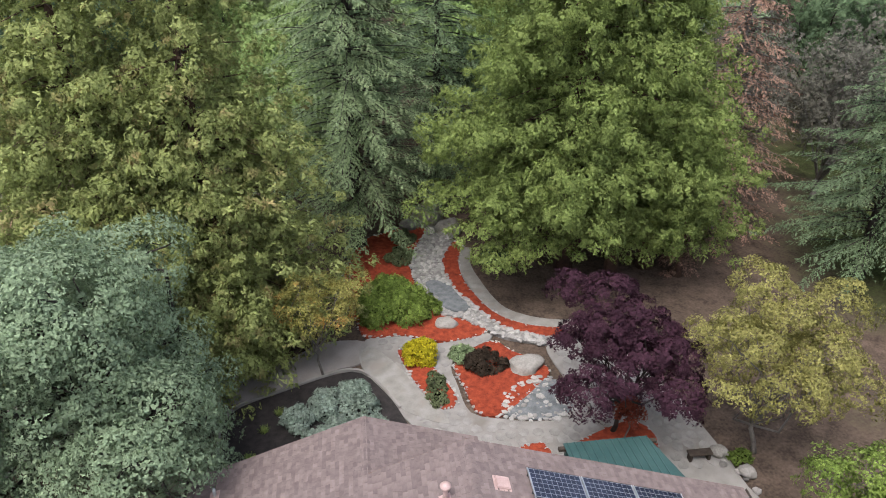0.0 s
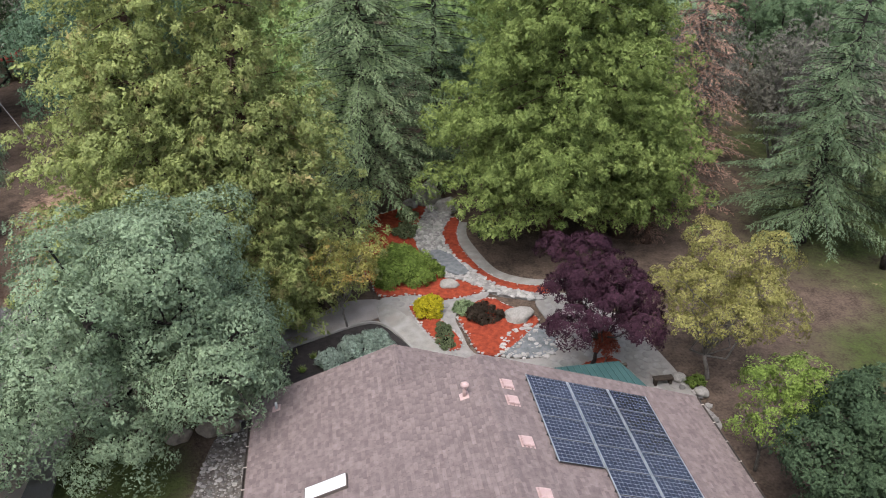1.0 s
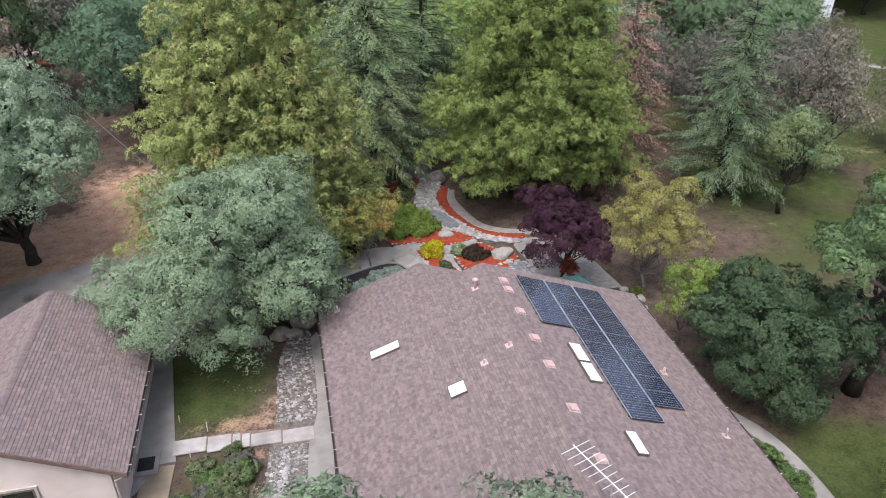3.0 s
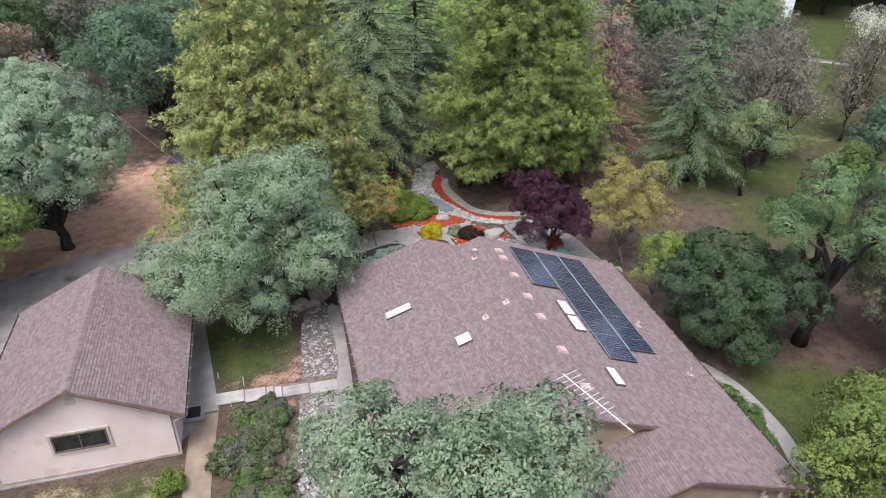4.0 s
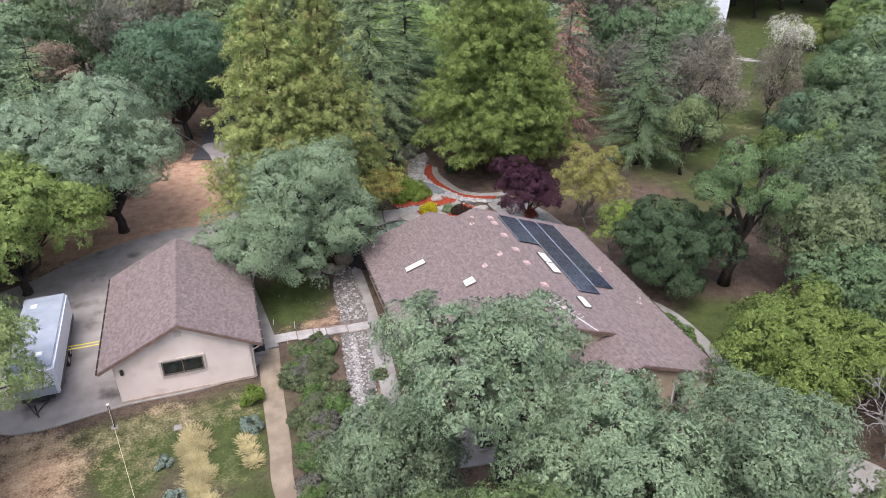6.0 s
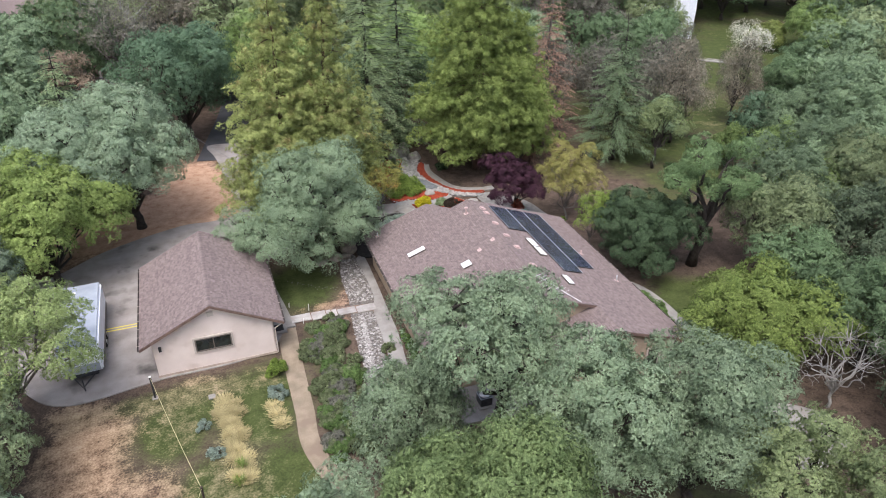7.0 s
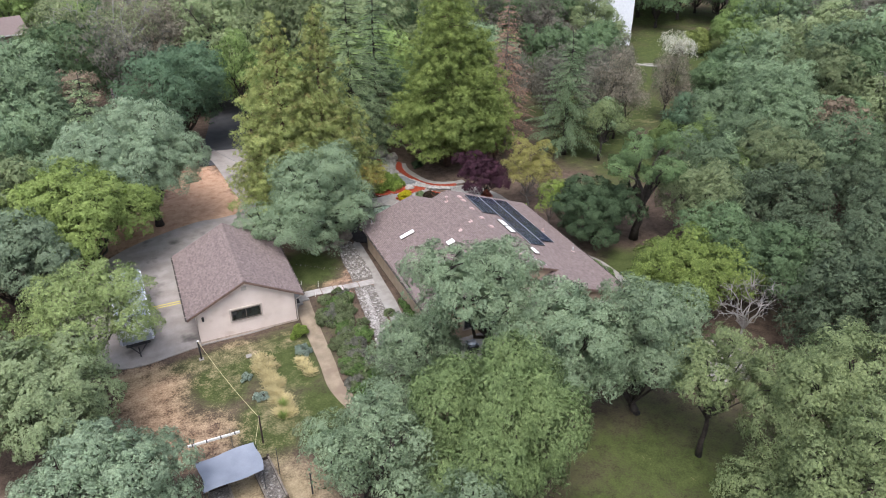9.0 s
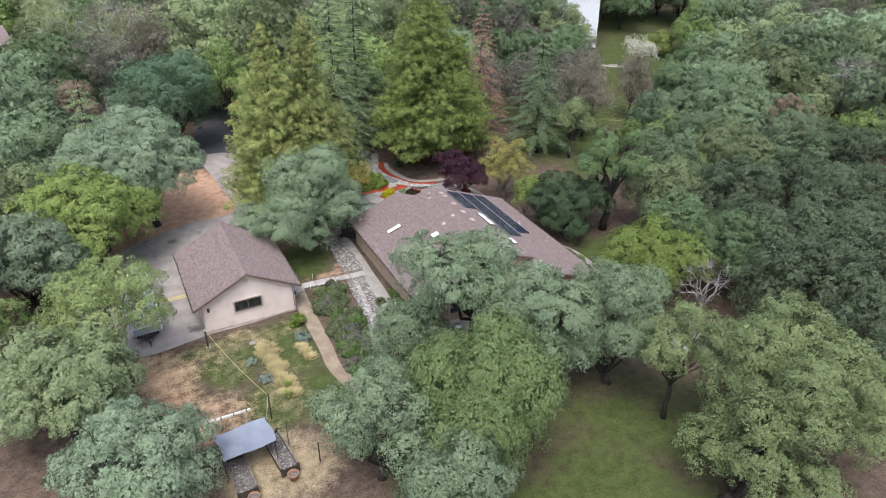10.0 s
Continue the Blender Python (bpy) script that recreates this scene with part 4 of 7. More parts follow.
MULCH = {
    "back": [(2.6, 37.4), (0.9, 36.2), (-0.6, 35.4), (-1.6, 32.8), (-1.9, 30.4), (-1.3, 28.0), (-0.8, 26.35), (1.0, 26.25), (2.6, 25.6), (3.9, 25.7), (4.8, 26.15), (3.9, 27.1), (2.6, 27.8), (2.0, 29.5), (1.7, 32.0), (2.3, 34.6), (3.2, 36.5)],
    "strip": [(4.3, 34.5), (3.4, 32.3), (3.6, 30.0), (4.7, 27.7), (5.7, 25.9), (7.8, 25.2), (8.4, 25.8), (6.7, 26.35), (5.3, 27.6), (4.4, 30.2), (4.3, 32.3), (4.75, 34.1)],
    "centre": [(3.0, 24.1), (4.8, 25.35), (5.5, 24.6), (6.9, 23.2), (6.3, 22.2), (4.3, 20.55), (3.4, 20.95), (3.15, 22.4)],
    "tree": [(6.6, 18.5), (8.4, 19.4), (9.5, 19.6), (10.0, 18.7), (9.4, 17.6), (7.4, 17.4)],
    "narrow": [(0.55, 25.2), (1.4, 24.7), (2.1, 23.6), (2.75, 21.7), (2.1, 21.2), (1.2, 22.8)],
    "small": [(4.6, 18.7), (5.6, 18.9), (5.8, 18.0), (4.9, 17.8)],
}
for key, pts in MULCH.items():
    line = smooth_line(pts, 0.35)
    slab("mulch_bed", line, 0.1 if key != "strip" else 0.11, M_MULCH, "bed of bright red bark mulch edged with pebbles", "mulch bed", 0.18)
    stones("pebble_edging", along(line, 0.16, rr, 0.05, 0.1, 0.06), M_PEBBLE_PALE, "small pale pebbles edging the mulch", "pebbles", rr)
    stones("bark_chips", scatter(line, int(260 if key in ("back", "strip", "centre") else 90), rr, 0.03, 0.075, 0.1), M_MULCH, "loose red bark chips", "bark chips", rr, 0.3)
POND = smooth_line([(2.35, 30.4), (3.3, 30.3), (3.9, 28.9), (4.25, 27.9), (3.5, 27.7), (2.75, 28.6)], 0.3)
CREEK = smooth_line([(3.3, 36.6), (2.4, 34.4), (1.8, 32.2), (2.0, 30.4), (2.5, 28.9), (2.7, 27.9), (3.9, 27.1), (4.8, 26.2), (5.5, 25.5), (7.6, 24.7), (7.7, 25.1), (5.8, 26.0), (4.7, 27.7), (3.7, 29.8), (3.4, 31.6), (3.5, 33.0), (4.4, 35.2), (4.2, 36.4)], 0.35)
slab("creek_bed", CREEK, 0.12, mat("pale_creek_gravel", (0.17, 0.165, 0.155), (0.32, 0.31, 0.295), scale=3, fine=16, bump=0.8), "pale gravel bed of a dry creek", "creek bed", 0.2)
stones("creek_stones", [q for q in scatter(CREEK, 700, rr, 0.06, 0.2, 0.12) if not inside(POND, q[0], q[1])] + along(CREEK, 0.22, rr, 0.08, 0.16, 0.1), M_PEBBLE_PALE, "pale rounded stones filling the dry creek", "stones", rr)
slab("pond", POND, 0.2, M_PONDBED, "blue-grey gravel hollow of a small pond", "pond", 0.1)
POND2 = smooth_line([(4.5, 20.7), (5.1, 21.9), (6.4, 22.5), (7.5, 22.0), (7.2, 20.5), (5.7, 20.2)], 0.3)
slab("pond", POND2, 0.09, M_PONDBED, "grey gravel basin ringed with pale stones", "pond", 0.1)
stones("creek_stones", along(POND2, 0.14, rr, 0.07, 0.17, 0.06, wobble=0.16) + scatter(POND2, 70, rr, 0.05, 0.16, 0.08), M_PEBBLE_PALE, "pale stones ringing the gravel basin", "stones", rr)
for x, y, sx, sy, sz, m_, lab in (
        (5.95, 23.4, 0.85, 0.6, 0.38, M_ROCK_PALE, "large pale flat boulder in red mulch"), (2.95, 26.9, 0.5, 0.45, 0.28, M_ROCK_PALE, "rounded pale boulder beside the creek"),
        (3.2, 37.0, 0.95, 0.7, 1.2, M_ROCK, "tall grey boulder at the head of the creek"), (4.2, 35.8, 0.75, 0.6, 0.6, M_ROCK, "grey boulder at the creek's head"),
        (1.9, 36.6, 0.5, 0.45, 0.4, M_ROCK, "grey boulder in the mulch"), (12.0, 17.6, 0.35, 0.3, 0.3, M_ROCK, "small grey rock by the patio"), (12.6, 16.6, 0.3, 0.3, 0.25, M_ROCK_PALE, "small pale rock by the patio"),
        (-7.3, 18.6, 0.75, 0.6, 0.7, M_ROCK_TAN, "tan boulder at the corner of the house"), (-8.6, 17.7, 0.55, 0.42, 0.38, M_ROCK_TAN, "rounded tan boulder under the oak"), (-9.9, 17.4, 0.5, 0.38, 0.34, M_ROCK_TAN, "flat tan boulder under the oak"),
        (-7.9, 17.6, 0.45, 0.4, 0.35, M_ROCK_TAN, "small tan boulder by the gravel"), (-12.0, 4.8, 0.4, 0.35, 0.35, M_ROCK_TAN, "tan rock in the shrub bed"), (-11.2, 17.9, 0.35, 0.3, 0.22, M_ROCK_TAN, "low tan boulder under the oak")):
    boulder(x, y, sx, sy, sz, x * 1.7 + y, m_, lab)
# dry stream west of the house
STREAM = smooth_line([(-7.1, 17.9), (-7.0, 14.5), (-7.12, 11.1), (-7.65, 9.2), (-7.9, 5.5), (-8.8, 1.6), (-10.0, -2.6), (-11.2, -2.6), (-10.1, 1.8), (-9.8, 5.1), (-9.4, 9.1), (-9.0, 11.7), (-8.9, 14.5), (-8.3, 17.3)], 0.4)
slab("stream_bed", STREAM, 0.03, mat("brown_grey_stream_gravel", (0.07, 0.06, 0.053), (0.19, 0.17, 0.15), scale=4, fine=18, bump=0.8), "brown-grey gravel bed of a dry stream", "stream bed", 0.1)
off_path = lambda q: not (9.3 < q[1] < 10.8)
stones("stream_stones", [q for q in scatter(STREAM, 2300, rr, 0.03, 0.1, 0.02) if off_path(q)], M_PEBBLE, "mixed grey river stones in the dry stream", "stones", rr)
stones("stream_stones", [q for q in scatter(STREAM, 1000, rr, 0.03, 0.13, 0.03) if off_path(q)], M_PEBBLE_WHITE, "scattered whitish river stones in the dry stream", "stones", rr)
CENTRE = ribbon([(-8.7, 9.0), (-9.0, 6.0), (-9.35, 3.5), (-9.75, 1.0), (-10.4, -1.6)], 0.42)
stones("stream_gravel", scatter(CENTRE, 900, rr, 0.03, 0.075, 0.05), M_PEBBLE_WHITE, "strip of fine white gravel in the dry stream", "gravel", rr)
stones("pebble_trail", along(smooth_line([(-13.1, 15.7), (-11.4, 14.3), (-9.4, 13.1)], 0.4, False), 0.13, rr, 0.02, 0.05, 0.0, False, 0.22), M_PEBBLE, "loose line of pale pebbles across the grass", "pebbles", rr)
for x, y, h in ((-12.23, 11.1, 0.55), (-13.57, 12.0, 0.4), (-12.9, 9.6, 0.4)):
    solo("stake", Geo().tube([(x, y, -0.05), (x + 0.03, y, h)], 0.025, 5), M_WHITEWOOD, "thin white stake standing in the ground", "stake", "white stakes")


# ------------------------------------------------------------------ roofs
PITCH = 0.365


def shingle_rows(rng, z_at, spans, along_y=True, course=0.14, lift=0.03, zone=None):
    """Overlapping shingle tabs on a slope that rises with x. spans(s) gives the y ranges at plan x = s; z_at(s) the roof there."""
    quads, single = [], []
    x0, x1, spanf = spans
    up = 1 if x1 > x0 else -1
    cosine = 1 / math.sqrt(1 + PITCH * PITCH)
    dx = course * cosine
    n = int(abs(x1 - x0) / dx)
    for j in range(n):
        xa = x0 + up * dx * j
        xb = xa + up * dx * 1.25 if j < n - 1 else x1
        za, zb = z_at(xa) + lift, z_at(xb) + 0.003
        for ya, yb in spanf(xa + up * dx / 2):
            y = ya - rng.random() * 0.3
            while y < yb:
                w = rng.choice((0.15, 0.21, 0.27, 0.34))
                a, b = max(y, ya), min(y + w - 0.006, yb)
                if b - a > 0.03:
                    dz = rng.uniform(-0.003, 0.004)
                    if zone and j < n - 1 and a == y and b < yb and zone[0] < xa < zone[1] and zone[2] < y < zone[3]:
                        single.append((w, (xa, a, za + dz)))
                        y += w
                        continue
                    quads.append(((xa, a, za + dz), (xa, b, za + dz), (xb, b, zb), (xb, a, zb)))
                    quads.append(((xa, a, za + dz - 0.03), (xa, b, za + dz - 0.03), (xa, b, za + dz), (xa, a, za + dz)))
                y += w
    v = np.array(quads, float).reshape(-1, 4, 3)[:, ::-1]
    joined = quads_mesh("shingles", v.reshape(-1, 3), M_SHINGLE)
    if zone is None:
        return joined
    tabs = {}
    for w in (0.15, 0.21, 0.27, 0.34):
        ex, ez = up * dx * 1.25, abs(dx) * 1.25 * PITCH - lift
        c = [(0, 0, 0), (0, w - 0.006, 0), (ex, w - 0.006, ez), (ex, 0, ez), (0, 0, -0.03), (0, w - 0.006, -0.03)]
        tabs[w] = mesh_of("shingle", c, [(3, 2, 1, 0), (0, 1, 5, 4), (0, 4, 3), (1, 2, 5)], M_SHINGLE_TAB)
    return joined, [(tabs[w], p) for w, p in single]


def roof_plane(outline, z_at, thick=0.16):
    """A sloping slab over a plan outline."""
    n = len(outline)
    vs = [(x, y, z_at(x) - thick) for x, y in outline] + [(x, y, z_at(x)) for x, y in outline]
    fs = [tuple(range(n))[::-1], tuple(range(n, 2 * n))] + [(i, (i + 1) % n, (i + 1) % n + n, i + n) for i in range(n)]
    return Geo().add(vs, fs)


def edge_board(a, b, h=0.19, t=0.035, drop=0.012):
    """A board along a roof edge from a to b (its top at the roof's skin)."""
    a, b = Vector(a), Vector(b)
    d = (b - a).normalized()
    s = Vector((d.y, -d.x, 0)).normalized() * t
    z = Vector((0, 0, 1))
    top, bot = -drop * z, -(drop + h) * z
    vs = [a + top, a + bot, a + bot + s, a + top + s, b + top, b + bot, b + bot + s, b + top + s]
    return Geo().add(vs, [(0, 1, 2, 3), (7, 6, 5, 4), (0, 4, 5, 1), (1, 5, 6, 2), (2, 6, 7, 3), (3, 7, 4, 0)])


def gutter(x, y0, y1, z, side, parent):
    """A brown K gutter along an eave with pale hangers."""
    g = Geo()
    prof = [(0, 0), (0, -0.11), (0.07, -0.12), (0.12, -0.05), (0.12, 0.0), (0.105, 0.0), (0.1, -0.045), (0.06, -0.1), (0.012, -0.095), (0.012, 0.0)]
    n = len(prof)
    vs = [(x + side * px, y, z + pz) for y in (y0, y1) for px, pz in prof]
    fs = [(i, (i + 1) % n, (i + 1) % n + n, i + n) for i in range(n)] + [tuple(range(n)), tuple(range(n, 2 * n))[::-1]]
    g.add(vs, fs)
    gut = part("gutter", g, M_DARKTRIM, parent, "brown metal gutter")
    k = int((y1 - y0) / 0.95)
    for i in range(k):
        yy = y0 + (i + 0.5) * (y1 - y0) / k
        part("gutter_hanger", Geo().box(x, yy - 0.02, z - 0.004, x + side * 0.125, yy + 0.02, z + 0.012), M_TRIM, gut, "pale gutter hanger")
    return gut


# ------------------------------------------------------------------ the house
house = thing("house", "single-storey tan house with brown shingle roof and skylights", "house")
EAVE_W, EAVE_E, WX, EX, RX = 2.6, 2.43, -6.45, 10.62, 1.85
SY, NY, WINGY, SWINGY, NRX, SRX = -1.3, 14.05, 16.35, -4.3, -0.95, 5.05
z_west = lambda x: EAVE_W + PITCH * (x - WX)
z_east = lambda x: EAVE_E + PITCH * (EX - x)
z_nwing = lambda x: z_west(NRX) - PITCH * (x - NRX)
z_swing = lambda x: z_east(SRX) - PITCH * (SRX - x)
NWE, SWW = 2.6, 0.6
rs = random.Random(3)
ws = part("roof_slope", roof_plane([(WX, SY), (RX, SY), (RX, NY), (NRX, NY), (NRX, WINGY), (WX, WINGY)], z_west), M_UNDERLAY, house, "long western slope of brown shingles")
joined_, TABS = shingle_rows(rs, z_west, (WX, RX, lambda x: [(SY, WINGY if x < NRX else NY)]), zone=(-1.3, 1.2, 10.6, 13.7))
part("shingles", joined_, None, ws, "brown and grey asphalt shingles", kind="stuff")
es = part("roof_slope", roof_plane([(RX, SY), (SRX, SY), (SRX, SWINGY), (EX, SWINGY), (EX, NY), (RX, NY)], z_east), M_UNDERLAY, house, "long eastern slope of brown shingles")
part("shingles", shingle_rows(rs, z_east, (EX, RX, lambda x: [(SWINGY if x > SRX else SY, NY)])), None, es, "brown and grey asphalt shingles", kind="stuff")
nw_ = part("roof_slope", roof_plane([(NRX, NY - 0.4), (NWE, NY - 0.4), (NWE, WINGY), (NRX, WINGY)], z_nwing), M_UNDERLAY, house, "short slope of the north wing")
part("shingles", shingle_rows(rs, z_nwing, (NWE, NRX, lambda x: [(NY, WINGY)])), None, nw_, "brown and grey asphalt shingles", kind="stuff")
sw_ = part("roof_slope", roof_plane([(SWW, SWINGY), (SRX, SWINGY), (SRX, SY + 0.5), (SWW, SY + 0.5)], z_swing), M_UNDERLAY, house, "short slope of the south wing")
part("shingles", shingle_rows(rs, z_swing, (SWW, SRX, lambda x: [(SWINGY, SY + 0.45)])), None, sw_, "brown and grey asphalt shingles", kind="stuff")


CAP = Geo().add([(-0.15, 0, -0.15 * PITCH + 0.022), (0, 0, 0.03), (0.15, 0, -0.15 * PITCH + 0.022), (-0.15, 0.2, -0.15 * PITCH + 0.012), (0, 0.2, 0.02), (0.15, 0.2, -0.15 * PITCH + 0.012)],
                [(0, 1, 4, 3), (1, 2, 5, 4), (2, 1, 0)]).mesh("ridge_cap", M_SHINGLE_TAB)


def ridge_caps(x, y0, y1, z, parent):
    for i in range(int((y1 - y0 - 0.03) / 0.17)):
        part("ridge_cap", CAP, None, parent).location = (x, y0 + i * 0.17, z)


ridge_caps(RX, SY, NY, z_west(RX), house)
ridge_caps(NRX, NY, WINGY, z_west(NRX), house)
ridge_caps(SRX, SWINGY, SY, z_east(SRX), house)
gutter(WX, SY, WINGY, EAVE_W - 0.02, -1, house)
gutter(EX, SWINGY, NY, EAVE_E - 0.02, 1, house)
for a, b in (((WX, SY, z_west(WX)), (RX, SY, z_west(RX))), ((RX, SY, z_east(RX)), (SRX + 0.4, SY, z_east(SRX + 0.4))), ((SWW, SWINGY, z_swing(SWW)), (SRX, SWINGY, z_swing(SRX))),
             ((SRX, SWINGY, z_east(SRX)), (EX, SWINGY, z_east(EX))), ((EX, NY, z_east(EX)), (RX, NY, z_east(RX))), ((RX, NY, z_west(RX)), (NRX, NY, z_west(NRX))),
             ((NWE, WINGY, z_nwing(NWE)), (NRX, WINGY, z_nwing(NRX))), ((NRX, WINGY, z_west(NRX)), (WX, WINGY, z_west(WX)))):
    part("rake_board", edge_board(a, b), M_FASCIA, house, "brown painted rake board")


def gable_wall(x0, x1, y, z_fun, mid=None, t=0.15, material=None):
    xs = [x0] + ([mid] if mid is not None else []) + [x1]
    top = [(x, z_fun(x)) for x in xs]
    out = [(x0, 0), (x1, 0)] + top[::-1]
    n = len(out)
    vs = [(x, y - t / 2, z) for x, z in out] + [(x, y + t / 2, z) for x, z in out]
    return Geo().add(vs, [tuple(range(n)), tuple(range(n, 2 * n))[::-1]] + [(i, i + n, (i + 1) % n + n, (i + 1) % n) for i in range(n)])


OV = 0.62
main_top = lambda x: min(z_west(x), z_east(x)) - 0.18
part("wall", gable_wall(WX + OV, EX - OV, SY + 0.3, main_top, RX), M_SIDING, house, "tan vertical board siding")
part("wall", gable_wall(WX + OV, EX - OV, NY - 0.55, main_top, RX), M_SIDING, house, "tan board siding")
part("wall", gable_wall(WX + OV, NWE - OV, WINGY - 0.5, lambda x: min(z_west(x), z_nwing(x)) - 0.18, NRX), M_SIDING, house, "tan board siding")
part("wall", gable_wall(SWW + OV, EX - OV, SWINGY + 0.35, lambda x: min(z_east(x), z_swing(x)) - 0.18, SRX), M_SIDING, house, "tan board siding")
for x, y0, y1, zt in ((WX + OV, SY + 0.38, WINGY - 0.58, z_west(WX + OV) - 0.18), (EX - OV, SWINGY + 0.43, NY - 0.63, z_east(EX - OV) - 0.18), (NWE - OV, NY - 0.47, WINGY - 0.58, z_nwing(NWE - OV) - 0.18), (SWW + OV, SWINGY + 0.43, SY + 0.22, z_swing(SWW + OV) - 0.18)):
    part("wall", Geo().box(x - 0.075, y0, 0, x + 0.075, y1, zt), M_SIDING, house, "tan board siding")


def wall_window(x0, x1, y, z0, z1, parent, side=-1, axis="x"):
    """A framed sliding window set proud of a wall."""
    m = Matrix.Identity(4) if axis == "x" else Matrix.Rotation(radians(90), 4, "Z")
    w = new("window")
    w.parent = parent
    fr = Geo()
    for a, b, c, d in ((x0 - 0.08, z0 - 0.08, x1 + 0.08, z0), (x0 - 0.08, z1, x1 + 0.08, z1 + 0.08), (x0 - 0.08, z0, x0, z1), (x1, z0, x1 + 0.08, z1), ((x0 + x1) / 2 - 0.025, z0, (x0 + x1) / 2 + 0.025, z1)):
        fr.box(a, y + side * 0.05 - 0.04, b, c, y + side * 0.05 + 0.04, d, m)
    part("window_frame", fr, M_CURB, w, "dark window frame")
    for a, b in ((x0, (x0 + x1) / 2 - 0.025), ((x0 + x1) / 2 + 0.025, x1)):
        part("pane", Geo().box(a, y + side * 0.03 - 0.01, z0, b, y + side * 0.03 + 0.01, z1, m), M_GLASS, w, "dark reflecting glass")
    for nm, a, b, c, d in (("window_sill", x0 - 0.2, z0 - 0.19, x1 + 0.2, z0 - 0.085), ("head_trim", x0 - 0.2, z1 + 0.085, x1 + 0.2, z1 + 0.19), ("side_trim", x0 - 0.2, z0 - 0.08, x0 - 0.085, z1 + 0.08), ("side_trim", x1 + 0.085, z0 - 0.08, x1 + 0.2, z1 + 0.08)):
        part(nm, Geo().box(a, y + side * 0.04 - 0.04, b, c, y + side * 0.04 + 0.04, d, m), M_TRIM, w)
    return w


wall_window(7.6, 8.6, SWINGY + 0.275, 0.9, 2.1, house)
wall_window(-3.4, -2.0, SY + 0.225, 0.9, 2.1, house)
for xx in (8.4, 9.3):
    part("porch_post", Geo().box(xx - 0.08, SWINGY + 0.1, 0, xx + 0.08, SWINGY + 0.26, z_east(xx) - 0.2), M_TRIM, house, "pale porch post")


def on_slope(x, y, west, lift=0.0):
    """The pose of a thing that lies on a roof slope: its x axis runs up the western slope or down the eastern one."""
    z = (z_west if west else z_east)(x)
    a = -math.degrees(math.atan(PITCH)) if west else math.degrees(math.atan(PITCH))
    return pose(x, y, z, 0, a, 0) @ Matrix.Translation((0, 0, lift))


def skylight(x, y, west, w, l, panes=1):
    ob = tagged(new("skylight"), "white domed skylight in a bronze curb", "skylight", "skylights on the roof")
    ob.matrix_basis = on_slope(x, y, west)
    cu = Geo()
    for a in ((-w / 2, -l / 2, -w / 2 + 0.06, l / 2), (w / 2 - 0.06, -l / 2, w / 2, l / 2), (-w / 2 + 0.06, -l / 2, w / 2 - 0.06, -l / 2 + 0.06), (-w / 2 + 0.06, l / 2 - 0.06, w / 2 - 0.06, l / 2)):
        cu.box(a[0], a[1], -0.02, a[2], a[3], 0.14)
    part("curb", cu, M_CURB, ob, "bronze metal curb")
    n, k = 6, []
    g = Geo()
    for j in range(n + 1):
        for i in range(n + 1):
            u, v = i / n, j / n
            k.append((-w / 2 + 0.03 + (w - 0.06) * u, -l / 2 + 0.03 + (l - 0.06) * v, 0.145 + 0.09 * (16 * u * (1 - u) * v * (1 - v)) ** 0.6))
    g.add(k, [(j * (n + 1) + i, j * (n + 1) + i + 1, (j + 1) * (n + 1) + i + 1, (j + 1) * (n + 1) + i) for j in range(n) for i in range(n)])
    part("dome", g, M_WHITE, ob, "milky white acrylic dome", True)
    return ob


skylight(-3.65, 10.6, True, 1.45, 0.55)
skylight(-1.25, 6.3, True, 0.75, 0.7)
skylight(4.36, 7.2, False, 0.62, 1.25)
skylight(4.36, 5.85, False, 0.62, 1.25)
skylight(4.45, 1.75, False, 0.5, 1.2)

pad0 = tagged(new("roof_vent"), "flat pinkish metal roof vent", "roof vent", "vents along the ridge")
part("flange", Geo().box(-0.24, -0.24, 0.0, 0.24, 0.24, 0.025), M_PAD, pad0)
part("hood", Geo().box(-0.2, -0.2, 0.026, 0.2, 0.2, 0.1, None, 0.02), M_PAD, pad0)
pad0.matrix_basis = on_slope(2.57, 12.6, False)
for yy in (11.79, 9.94, 7.9, 6.08, 3.43, 0.8):
    copy_thing(pad0, on_slope(2.57, yy, False))


def vent_pipe(x, y, west, h, r, cap=False, tone=None):
    ob = tagged(new("vent_pipe"), "painted metal vent pipe with flashing on shingles", "vent pipe", "vent pipes on the roof")
    ob.location = (x, y, (z_west if west else z_east)(x))
    part("flashing", Geo().box(-0.16, -0.16, 0, 0.16, 0.16, 0.03, pose(0, 0, 0, 0, -20.8 if west else 20.8, 0)), M_PAD, ob)
    part("pipe", Geo().tube([(0, 0, -0.05), (0, 0, h)], r, 10), tone or M_PAD, ob, smooth=True)
    if cap:
        part("cap", Geo().tube([(0, 0, h - 0.02), (0, 0, h + 0.03), (0, 0, h + 0.1)], [r * 2.1, r * 2.1, r * 0.7], 12), tone or M_PAD, ob, "conical pipe cap", True)
    return ob


vent_pipe(1.05, 12.3, True, 0.5, 0.07, True)
vent_pipe(-5.5, 15.3, True, 0.3, 0.05, False, M_ALU)
vent_pipe(0.1, 7.2, True, 0.2, 0.05)
vent_pipe(1.3, 7.6, True, 0.2, 0.05)
vent_pipe(8.5, 6.8, False, 0.3, 0.06)
vent_pipe(9.3, 2.9, False, 0.45, 0.04, False, M_ALU)

